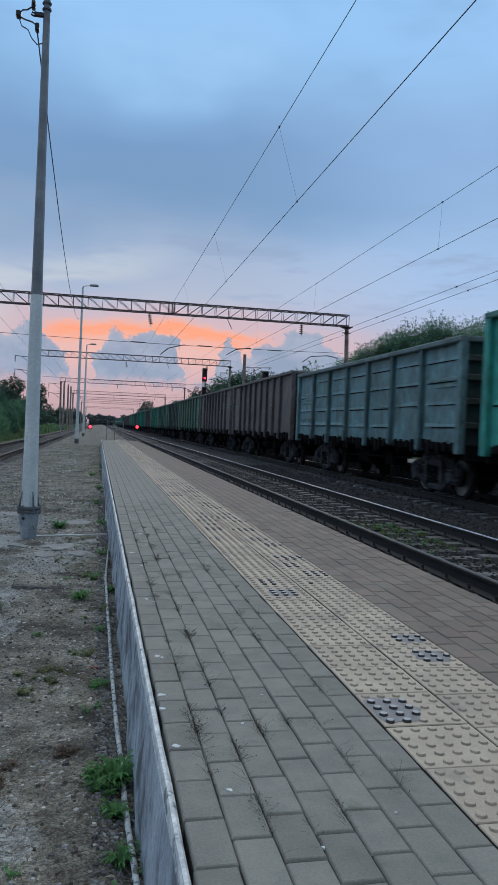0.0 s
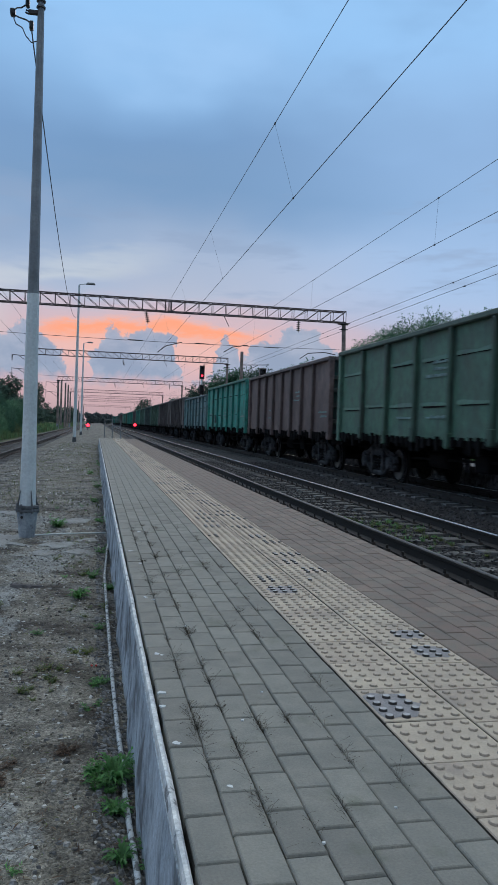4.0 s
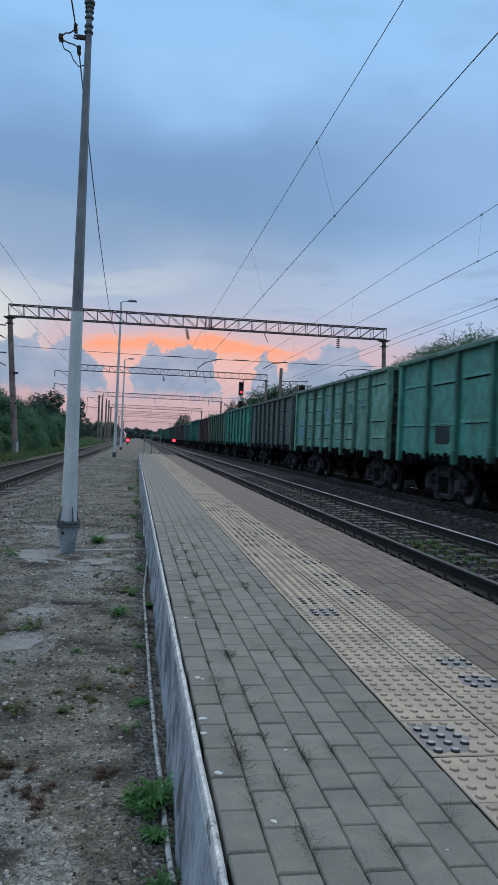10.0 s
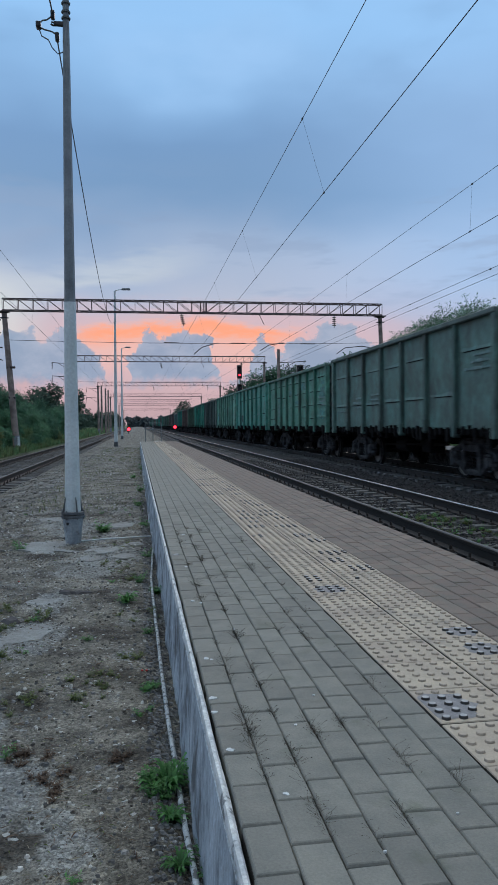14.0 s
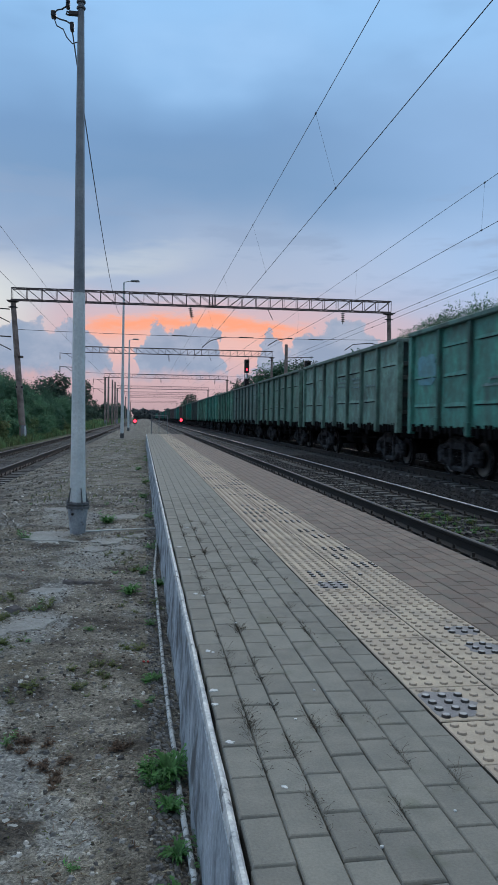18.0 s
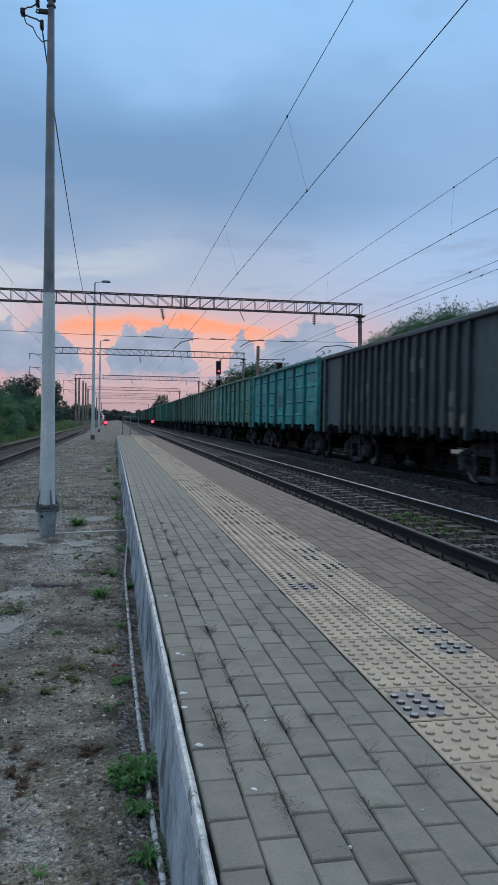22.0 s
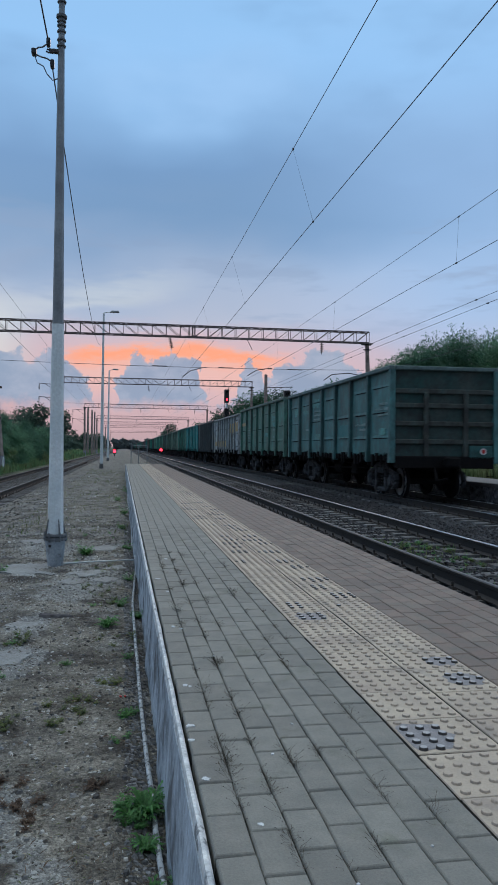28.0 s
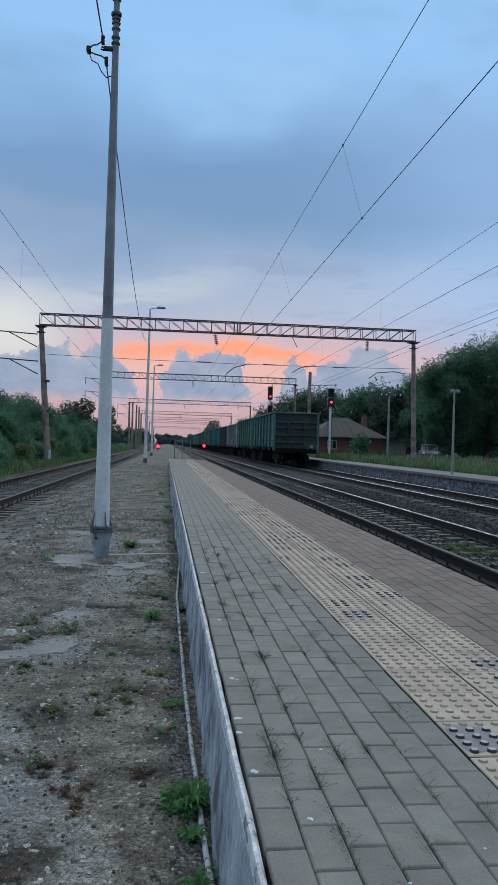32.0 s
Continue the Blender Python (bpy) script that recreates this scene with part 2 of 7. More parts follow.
# ---------------------------------------------------------------- materials
def mat(name, base, rough=0.8, metal=0.0, second=None, scale=6.0, fine=60.0, fine_amt=0.25, bump=0.3, bump_dist=0.004, vary=0.0, stain=None, stain_at=(0.55, 0.75),
        stain_scale=2.0, stretch=(1, 1, 1), emit=None, coords="Object", spec=0.5, island=0.0, thin=0.0):
    """Two colours by a broad noise, fine grain on both, an optional stain, and relief."""
    m = bpy.data.materials.new(name)
    m.use_nodes = True
    nt = m.node_tree
    N, L = nt.nodes.new, nt.links.new
    b = nt.nodes["Principled BSDF"]
    b.inputs["Roughness"].default_value, b.inputs["Metallic"].default_value = rough, metal
    b.inputs["Specular IOR Level"].default_value = spec
    tc = N("ShaderNodeTexCoord")
    mp = N("ShaderNodeMapping")
    mp.inputs["Scale"].default_value = stretch
    src = N("ShaderNodeNewGeometry").outputs["Position"] if coords == "World" else tc.outputs[coords]
    L(src, mp.inputs[0])

    def nz(s, d=4, r=0.6):
        n = N("ShaderNodeTexNoise")
        n.inputs["Scale"].default_value, n.inputs["Detail"].default_value, n.inputs["Roughness"].default_value = s, d, r
        L(mp.outputs[0], n.inputs["Vector"])
        return n.outputs[0]

    def rng(v, lo, hi, a=0.0, z=1.0):
        n = N("ShaderNodeMapRange")
        n.inputs[1].default_value, n.inputs[2].default_value, n.inputs[3].default_value, n.inputs[4].default_value = lo, hi, a, z
        L(v, n.inputs[0])
        return n.outputs[0]

    def mix(f, a, c, mode="MIX"):
        n = N("ShaderNodeMix")
        n.data_type, n.blend_type = "RGBA", mode
        for s, v in ((n.inputs[0], f), (n.inputs[6], a), (n.inputs[7], c)):
            if isinstance(v, (int, float)):
                s.default_value = v
            elif isinstance(v, tuple):
                s.default_value = (*v, 1)
            else:
                L(v, s)
        return n.outputs[2]

    second = second or tuple(c * 0.72 for c in base)
    col = mix(rng(nz(scale), 0.35, 0.68), base, second)
    grain = nz(fine, 3, 0.7)
    g = rng(grain, 0.25, 0.75, 1 - fine_amt, 1 + fine_amt)
    comb = N("ShaderNodeCombineColor")
    for i in range(3):
        L(g, comb.inputs[i])
    col = mix(1.0, col, comb.outputs[0], "MULTIPLY")
    if stain:
        s = nz(stain_scale, 6, 0.65)
        col = mix(rng(s, stain_at[0], stain_at[1], 0.0, 0.85), col, stain)
    if vary:
        oi = N("ShaderNodeObjectInfo")
        hv = N("ShaderNodeHueSaturation")
        L(rng(oi.outputs["Random"], 0, 1, 1 - vary, 1 + vary), hv.inputs["Value"])
        L(rng(oi.outputs["Random"], 0, 1, 0.5 - vary * 0.04, 0.5 + vary * 0.04), hv.inputs["Hue"])
        L(col, hv.inputs["Color"])
        col = hv.outputs[0]
    if island:
        hv = N("ShaderNodeHueSaturation")
        L(rng(N("ShaderNodeNewGeometry").outputs["Random Per Island"], 0, 1, 1 - island, 1 + island), hv.inputs["Value"])
        L(col, hv.inputs["Color"])
        col = hv.outputs[0]
    L(col, b.inputs["Base Color"])
    L(rng(grain, 0.3, 0.7, max(0, rough - 0.12), min(1, rough + 0.1)), b.inputs["Roughness"])
    if thin:
        tr, mx = N("ShaderNodeBsdfTranslucent"), N("ShaderNodeMixShader")
        L(col, tr.inputs[0])
        mx.inputs[0].default_value = thin
        L(b.outputs[0], mx.inputs[1])
        L(tr.outputs[0], mx.inputs[2])
        L(mx.outputs[0], nt.nodes["Material Output"].inputs[0])
    if bump:
        bp = N("ShaderNodeBump")
        bp.inputs["Strength"].default_value, bp.inputs["Distance"].default_value = bump, bump_dist
        L(grain, bp.inputs["Height"])
        L(bp.outputs[0], b.inputs["Normal"])
    if emit:
        b.inputs["Emission Color"].default_value, b.inputs["Emission Strength"].default_value = (*emit[0], 1), emit[1]
    return m


def gravel(name, soil, pale, dark):
    """Trodden dirt: broad stains, worn pale patches, and stones at two sizes with their own tone and relief."""
    m = bpy.data.materials.new(name)
    m.use_nodes = True
    nt = m.node_tree
    N, L = nt.nodes.new, nt.links.new
    b = nt.nodes["Principled BSDF"]
    b.inputs["Roughness"].default_value = 0.95
    at = N("ShaderNodeNewGeometry").outputs["Position"]

    def nz(s, d, r=0.6):
        n = N("ShaderNodeTexNoise")
        n.inputs["Scale"].default_value, n.inputs["Detail"].default_value, n.inputs["Roughness"].default_value = s, d, r
        L(at, n.inputs["Vector"])
        return n.outputs[0]

    def rng(v, lo, hi, a=0.0, z=1.0):
        n = N("ShaderNodeMapRange")
        n.inputs[1].default_value, n.inputs[2].default_value, n.inputs[3].default_value, n.inputs[4].default_value = lo, hi, a, z
        L(v, n.inputs[0])
        return n.outputs[0]

    def mix(f, a, c, mode="MIX"):
        n = N("ShaderNodeMix")
        n.data_type, n.blend_type = "RGBA", mode
        for s, v in ((n.inputs[0], f), (n.inputs[6], a), (n.inputs[7], c)):
            if isinstance(v, (int, float)):
                s.default_value = v
            elif isinstance(v, tuple):
                s.default_value = (*v, 1)
            else:
                L(v, s)
        return n.outputs[2]

    def cells(scale):
        v = N("ShaderNodeTexVoronoi")
        v.inputs["Scale"].default_value = scale
        L(at, v.inputs["Vector"])
        bw = N("ShaderNodeSeparateColor")
        L(v.outputs["Color"], bw.inputs[0])
        return bw.outputs[0], v.outputs["Distance"]

    def ellipse(x, y, rx, ry):
        """1 inside a patch on the plan, 0 outside, with a ragged edge."""
        mp = N("ShaderNodeMapping")
        mp.vector_type = "TEXTURE"
        mp.inputs["Location"].default_value = (x, y, -0.43)
        mp.inputs["Scale"].default_value = (rx, ry, 1.0)
        L(at, mp.inputs[0])
        ln = N("ShaderNodeVectorMath")
        ln.operation = "LENGTH"
        L(mp.outputs[0], ln.inputs[0])
        ad = N("ShaderNodeMath")
        ad.operation = "MULTIPLY_ADD"
        ad.inputs[1].default_value, ad.inputs[2].default_value = 1.5, -0.75
        L(rough, ad.inputs[0])
        sm = N("ShaderNodeMath")
        sm.operation = "ADD"
        L(ln.outputs["Value"], sm.inputs[0])
        L(ad.outputs[0], sm.inputs[1])
        return rng(sm.outputs[0], 0.85, 1.08, 1.0, 0.0)

    rough = nz(5.5, 5, 0.7)
    col = mix(rng(nz(2.6, 5), 0.38, 0.62), soil, dark)
    col = mix(rng(nz(1.7, 6, 0.65), 0.54, 0.66, 0.0, 0.7), col, pale)
    col = mix(rng(nz(0.9, 5), 0.52, 0.68, 0.0, 0.6), col, (0.13, 0.115, 0.075))
    col = mix(rng(nz(11.0, 5, 0.7), 0.56, 0.68, 0.0, 0.6), col, dark)
    for x, y, rx, ry in ((-0.60, 2.98, 0.27, 0.34), (-0.31, 2.70, 0.09, 0.08), (-0.23, 2.50, 0.12, 0.12), (-0.69, 6.07, 0.17, 0.4), (-0.75, 5.14, 0.25, 0.5), (-0.09, 4.61, 0.07, 0.14), (-0.73, 3.64, 0.12, 0.14), (-0.30, 8.1, 0.35, 0.7), (-0.95, 10.5, 0.4, 0.9), (-0.5, 7.4, 0.3, 0.5)):
        f = N("ShaderNodeMath")
        f.operation = "MULTIPLY"
        f.inputs[1].default_value = 0.6
        L(ellipse(x, y, rx, ry), f.inputs[0])
        col = mix(f.outputs[0], col, pale)
    tone, dist = cells(150.0)
    tone2, dist2 = cells(60.0)
    for t, lo, hi in ((tone, 0.55, 1.45), (tone2, 0.75, 1.25), (nz(260.0, 2), 0.6, 1.4), (nz(30.0, 4, 0.75), 0.1, 1.9)):
        c = N("ShaderNodeCombineColor")
        f = rng(t, 0, 1, lo, hi)
        for i in range(3):
            L(f, c.inputs[i])
        col = mix(1.0, col, c.outputs[0], "MULTIPLY")
    chips = rng(tone2, 0.975, 0.985)
    col = mix(chips, col, (0.42, 0.43, 0.42))
    L(col, b.inputs["Base Color"])
    h = N("ShaderNodeMath")
    h.operation = "ADD"
    L(rng(dist, 0, 0.7, 1, 0), h.inputs[0])
    L(rng(dist2, 0, 0.7, 1.3, 0), h.inputs[1])
    bp = N("ShaderNodeBump")
    bp.inputs["Strength"].default_value, bp.inputs["Distance"].default_value = 0.8, 0.006
    L(h.outputs[0], bp.inputs["Height"])
    L(bp.outputs[0], b.inputs["Normal"])
    return m


M = dict(
    paver=mat("grey_concrete_paver", (0.234, 0.228, 0.202), 0.85, scale=9, fine=140, fine_amt=0.2, bump=0.5, vary=0.11, second=(0.185, 0.185, 0.168), coords="World", stain=(0.12, 0.13, 0.09), stain_at=(0.57, 0.76), stain_scale=4),
    paver_red=mat("reddish_concrete_paver", (0.205, 0.154, 0.130), 0.85, scale=7, fine=140, fine_amt=0.25, bump=0.5, vary=0.14, second=(0.162, 0.145, 0.125), coords="World"),
    tactile=mat("beige_tactile_concrete", (0.50, 0.425, 0.335), 0.8, scale=5, fine=120, fine_amt=0.16, bump=0.4, vary=0.06, second=(0.38, 0.318, 0.262), coords="World", stain=(0.22, 0.20, 0.18), stain_at=(0.54, 0.76), stain_scale=4),
    worn=mat("blue_grey_worn_coating", (0.205, 0.203, 0.215), 0.7, scale=20, fine=150, fine_amt=0.4, bump=0.4, second=(0.27, 0.26, 0.265)),
    worn_top=mat("rubbed_stud_top", (0.46, 0.46, 0.47), 0.65, scale=20, fine=150, fine_amt=0.3, bump=0.3),
    worn_stud=mat("blackened_stud", (0.026, 0.024, 0.024), 0.75, scale=20, fine=150, fine_amt=0.4, bump=0.4, second=(0.05, 0.046, 0.046)),
    # stud sides: a darkened tile colour with their shade put into it
    stud=mat("shaded_stud_side", (0.41, 0.345, 0.28), 0.85, scale=12, fine=120, fine_amt=0.3, bump=0.4, second=(0.26, 0.225, 0.19), coords="World"),
    grit=mat("brown_grit", (0.13, 0.118, 0.10), 0.95, scale=3, fine=30, fine_amt=0.4, bump=0.4, second=(0.06, 0.055, 0.05), coords="World", island=0.5),
    pebble_grey=mat("grey_chippings", (0.19, 0.195, 0.2), 0.9, scale=3, fine=30, fine_amt=0.4, bump=0.4, second=(0.11, 0.11, 0.112), coords="World", island=0.6),
    # grime on the wagon ends, colour darkened further for the shade between wagons
    end_grime_shade=mat("grimy_shaded_end_plating", (0.018, 0.054, 0.050), 0.85, scale=1.2, fine=8, fine_amt=0.5, bump=0.4, second=(0.045, 0.056, 0.05), stain=(0.02, 0.022, 0.022), stain_at=(0.5, 0.7), stain_scale=1.6),
    end_wear=mat("rubbed_end_ribs", (0.042, 0.066, 0.062), 0.85, scale=3, fine=12, fine_amt=0.6, bump=0.5, second=(0.08, 0.078, 0.065), stain=(0.02, 0.024, 0.024), stain_at=(0.45, 0.62), stain_scale=3),
    tile_edge=mat("dirt_packed_tile_edge", (0.060, 0.052, 0.044), 0.95, scale=20, fine=160, fine_amt=0.4, bump=0.5),
    joint=mat("sandy_joint_filling", (0.028, 0.026, 0.023), 0.95, scale=20, fine=160, fine_amt=0.4, bump=0.6),
    kerb=mat("blue_white_limewash", (0.42, 0.475, 0.53), 0.85, scale=7, fine=40, fine_amt=0.35, bump=0.6, bump_dist=0.006, second=(0.20, 0.235, 0.275), stain=(0.09, 0.095, 0.10), stain_at=(0.49, 0.65), stain_scale=7, coords="World", stretch=(1, 1, 0.6)),
    kerb_white=mat("flaking_white_limewash", (0.74, 0.75, 0.74), 0.85, scale=12, fine=60, fine_amt=0.25, bump=0.6, second=(0.42, 0.45, 0.48), stain=(0.15, 0.155, 0.16), stain_at=(0.57, 0.61), stain_scale=6, coords="World"),
    dirt=gravel("gravelly_dirt", (0.240, 0.228, 0.196), (0.275, 0.285, 0.28), (0.050, 0.044, 0.037)),
    grass_ground=mat("weedy_soil", (0.065, 0.095, 0.045), 0.95, scale=0.5, fine=12, fine_amt=0.5, bump=1.0, bump_dist=0.05, second=(0.085, 0.09, 0.055), coords="World"),
    ballast=mat("dark_ballast", (0.034, 0.035, 0.038), 0.95, scale=1.2, fine=26, fine_amt=0.8, bump=1.0, bump_dist=0.05, second=(0.034, 0.034, 0.036), coords="World"),
    stone=mat("crushed_stone", (0.040, 0.039, 0.043), 0.9, scale=3, fine=30, fine_amt=0.4, bump=0.4, second=(0.045, 0.04, 0.04), coords="World", island=0.7),
    pebble=mat("pale_pebbles", (0.40, 0.40, 0.385), 0.9, scale=3, fine=30, fine_amt=0.4, bump=0.4, second=(0.22, 0.21, 0.195), coords="World", island=0.8),
    rubble=mat("old_concrete_patch", (0.29, 0.305, 0.30), 0.9, scale=3, fine=50, fine_amt=0.35, bump=0.8, bump_dist=0.01, second=(0.2, 0.195, 0.19), coords="World"),
    rail=mat("rusty_rail_steel", (0.03, 0.025, 0.022), 0.7, 0.3, scale=8, fine=60, fine_amt=0.3, second=(0.035, 0.03, 0.028)),
    rail_head=mat("polished_rail_head", (0.50, 0.52, 0.55), 0.30, 1.0, scale=3, fine=30, fine_amt=0.1, bump=0.05),
    rail_head_dull=mat("dull_rail_head", (0.12, 0.125, 0.13), 0.62, 0.4, scale=3, fine=30, fine_amt=0.15, bump=0.05),
    sleeper=mat("weathered_concrete_sleeper", (0.14, 0.14, 0.14), 0.9, scale=5, fine=40, fine_amt=0.5, bump=0.6, vary=0.3, second=(0.05, 0.046, 0.044), coords="World"),
    steel=mat("dark_painted_steel", (0.045, 0.045, 0.052), 0.6, 0.2, scale=4, fine=40, fine_amt=0.3, bump=0.2, second=(0.07, 0.05, 0.045)),
    truss=mat("weathered_truss_steel", (0.125, 0.105, 0.115), 0.7, 0.1, scale=2, fine=30, fine_amt=0.3, bump=0.2, second=(0.11, 0.075, 0.07)),
    mast=mat("brown_grey_concrete_mast", (0.36, 0.29, 0.26), 0.85, scale=2, fine=40, fine_amt=0.25, bump=0.4, second=(0.15, 0.115, 0.105)),
    mast_foot=mat("pale_painted_mast_foot", (0.30, 0.31, 0.36), 0.8, scale=4, fine=40, fine_amt=0.2, bump=0.3),
    pole=mat("grey_painted_steel_pole", (0.27, 0.295, 0.315), 0.55, 0.1, scale=3, fine=40, fine_amt=0.2, bump=0.2, second=(0.15, 0.165, 0.185)),
    pole_pale=mat("pale_painted_steel_pole", (0.74, 0.79, 0.80), 0.6, 0.05, scale=3, fine=30, fine_amt=0.15, bump=0.2, second=(0.60, 0.66, 0.68), stain=(0.24, 0.22, 0.20), stain_at=(0.66, 0.78), stain_scale=5),
    rust=mat("grey_cast_base_steel", (0.15, 0.165, 0.18), 0.8, 0.1, scale=7, fine=50, fine_amt=0.35, second=(0.085, 0.085, 0.09)),
    post_grey=mat("faded_grey_green_post_paint", (0.34, 0.37, 0.33), 0.75, scale=3, fine=30, fine_amt=0.3, bump=0.2, second=(0.20, 0.215, 0.19)),
    stub=mat("blue_grey_footing_steel", (0.38, 0.42, 0.45), 0.8, 0.1, scale=7, fine=50, fine_amt=0.3, second=(0.24, 0.27, 0.30), stain=(0.09, 0.08, 0.075), stain_at=(0.58, 0.72), stain_scale=9),
    insul=mat("dark_insulator", (0.03, 0.028, 0.03), 0.35, 0, scale=5, fine=30, bump=0.05),
    wire=mat("grey_wire", (0.11, 0.12, 0.14), 0.6, 0.2, scale=5, fine=30, bump=0.0),
    cable=mat("grey_plastic_pipe", (0.52, 0.56, 0.58), 0.7, 0, scale=8, fine=60, fine_amt=0.3, second=(0.36, 0.39, 0.41), stain=(0.05, 0.048, 0.045), stain_at=(0.50, 0.54), stain_scale=30, coords="World"),
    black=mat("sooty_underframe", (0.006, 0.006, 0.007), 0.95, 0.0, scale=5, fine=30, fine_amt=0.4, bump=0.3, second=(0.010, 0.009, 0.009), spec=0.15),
    bogie=mat("dusty_cast_bogie_steel", (0.08, 0.08, 0.082), 0.9, 0.0, scale=5, fine=30, fine_amt=0.5, bump=0.3, second=(0.010, 0.010, 0.011), spec=0.25),
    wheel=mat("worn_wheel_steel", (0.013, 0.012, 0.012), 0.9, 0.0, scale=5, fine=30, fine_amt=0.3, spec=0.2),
    tread=mat("bright_wheel_tread", (0.62, 0.62, 0.62), 0.42, 1.0, scale=5, fine=30, fine_amt=0.1, bump=0.05),
    red_glow=mat("red_signal_light", (0.4, 0.0, 0.01), 0.4, emit=((1.0, 0.02, 0.04), 7.0), bump=0),
    red_paint=mat("red_marker_paint", (0.5, 0.02, 0.02), 0.5, bump=0.1),
    white_paint=mat("white_paint", (0.75, 0.75, 0.75), 0.6, bump=0.1),
    bark=mat("tree_bark", (0.06, 0.05, 0.04), 0.95, scale=8, fine=40, bump=0.8),
    leaf=mat("summer_leaves", (0.14, 0.29, 0.165), 0.65, scale=0.6, fine=4, fine_amt=0.35, bump=0, second=(0.10, 0.215, 0.125), coords="World", island=0.4, thin=0.5),
    leaf_dark=mat("dark_leaves", (0.098, 0.215, 0.13), 0.7, scale=0.5, fine=4, fine_amt=0.35, bump=0, second=(0.055, 0.13, 0.085), coords="World", island=0.4, thin=0.5),
    leaf_far=mat("far_leaves", (0.10, 0.165, 0.125), 0.8, scale=0.3, fine=2, fine_amt=0.3, bump=0, second=(0.055, 0.085, 0.066), coords="World", island=0.35, thin=0.45),
    # the air's haze over the farthest woods is put into this leaf colour
    leaf_haze=mat("haze_tinted_distant_leaves", (0.17, 0.20, 0.21), 0.9, scale=0.2, fine=1, fine_amt=0.2, bump=0, second=(0.11, 0.135, 0.14), coords="World", island=0.25, thin=0.4),
    grass=mat("meadow_grass", (0.125, 0.25, 0.115), 0.75, scale=0.5, fine=6, fine_amt=0.35, bump=0, second=(0.20, 0.225, 0.105), coords="World", island=0.5, thin=0.45),
    moss=mat("creeping_weed_leaves", (0.15, 0.19, 0.06), 0.7, scale=6, fine=30, fine_amt=0.3, bump=0, second=(0.09, 0.13, 0.045), coords="World", island=0.4, thin=0.4),
    straw=mat("pale_straw", (0.30, 0.27, 0.20), 0.9, scale=6, fine=30, bump=0, coords="World", island=0.5),
    dead=mat("dead_weed_leaves", (0.15, 0.105, 0.075), 0.9, scale=6, fine=30, fine_amt=0.3, bump=0, second=(0.10, 0.068, 0.05), coords="World", island=0.4, thin=0.3),
    weed=mat("fresh_weed_leaves", (0.13, 0.33, 0.10), 0.6, scale=6, fine=30, fine_amt=0.3, bump=0, second=(0.085, 0.21, 0.07), coords="World", island=0.4, thin=0.45),
    dry=mat("dry_weed_stalks", (0.10, 0.085, 0.065), 0.9, scale=6, fine=30, fine_amt=0.3, bump=0, coords="World"),
    brick=mat("red_brick_wall", (0.24, 0.115, 0.105), 0.9, scale=3, fine=20, fine_amt=0.3, bump=0.5, second=(0.2, 0.085, 0.08)),
    roofing=mat("grey_corrugated_sheet", (0.088, 0.084, 0.080), 0.9, scale=1.5, fine=12, fine_amt=0.35, bump=0.3, second=(0.075, 0.072, 0.07), stain=(0.05, 0.05, 0.045), stain_at=(0.5, 0.7), stain_scale=1.2),
    plaster=mat("grey_plaster", (0.27, 0.28, 0.26), 0.9, scale=1.5, fine=12, fine_amt=0.2, bump=0.3),
    concrete=mat("stained_platform_wall", (0.36, 0.38, 0.40), 0.9, scale=3.0, fine=9, fine_amt=0.7, bump=0.8, bump_dist=0.03, second=(0.10, 0.105, 0.11), coords="World", stain=(0.035, 0.036, 0.04), stain_at=(0.48, 0.6), stain_scale=4.5),
    crumbled=mat("crumbling_limewashed_concrete", (0.30, 0.32, 0.34), 0.9, scale=5.0, fine=22, fine_amt=0.8, bump=0.9, bump_dist=0.03, second=(0.10, 0.105, 0.115), coords="World", stain=(0.045, 0.047, 0.05), stain_at=(0.46, 0.60), stain_scale=7),
    asphalt=mat("grey_platform_top", (0.21, 0.205, 0.205), 0.9, scale=1.2, fine=18, fine_amt=0.2, bump=0.3, coords="World"),
    glass=mat("dark_window_glass", (0.02, 0.024, 0.03), 0.15, 0, fine_amt=0.05, bump=0, spec=0.5),
    car_paint=mat("silver_blue_car_paint", (0.12, 0.155, 0.205), 0.35, 0.3, fine_amt=0.05, bump=0, spec=0.5),
    tyre=mat("tyre_rubber", (0.02, 0.02, 0.02), 0.85, bump=0.2),
)


# ---------------------------------------------------------------- mesh helpers
def mesh_of(name, bm, material, smooth=False):
    me = bpy.data.meshes.new(name)
    bm.to_mesh(me)
    bm.free()
    for m in material if isinstance(material, (list, tuple)) else (material,):
        me.materials.append(m)
    if smooth:
        me.polygons.foreach_set("use_smooth", [True] * len(me.polygons))
    return me


def part(name, bm, material, parent=None, label="", smooth=False, m=None):
    """One mesh object under a thing or part. bm is a bmesh or a mesh to share."""
    me = mesh_of(name, bm, material, smooth) if isinstance(bm, bmesh.types.BMesh) else bm
    ob = new(name, me)
    if parent is not None:
        ob.parent = parent
    if m is not None:
        ob.matrix_basis = m
    if label:
        ob["label"] = label
    return ob


def thing(name, label, category, group="", kind="", m=None, mesh=None):
    ob = tagged(new(name, mesh), label, category, group, kind)
    if m is not None:
        ob.matrix_basis = m
    return ob


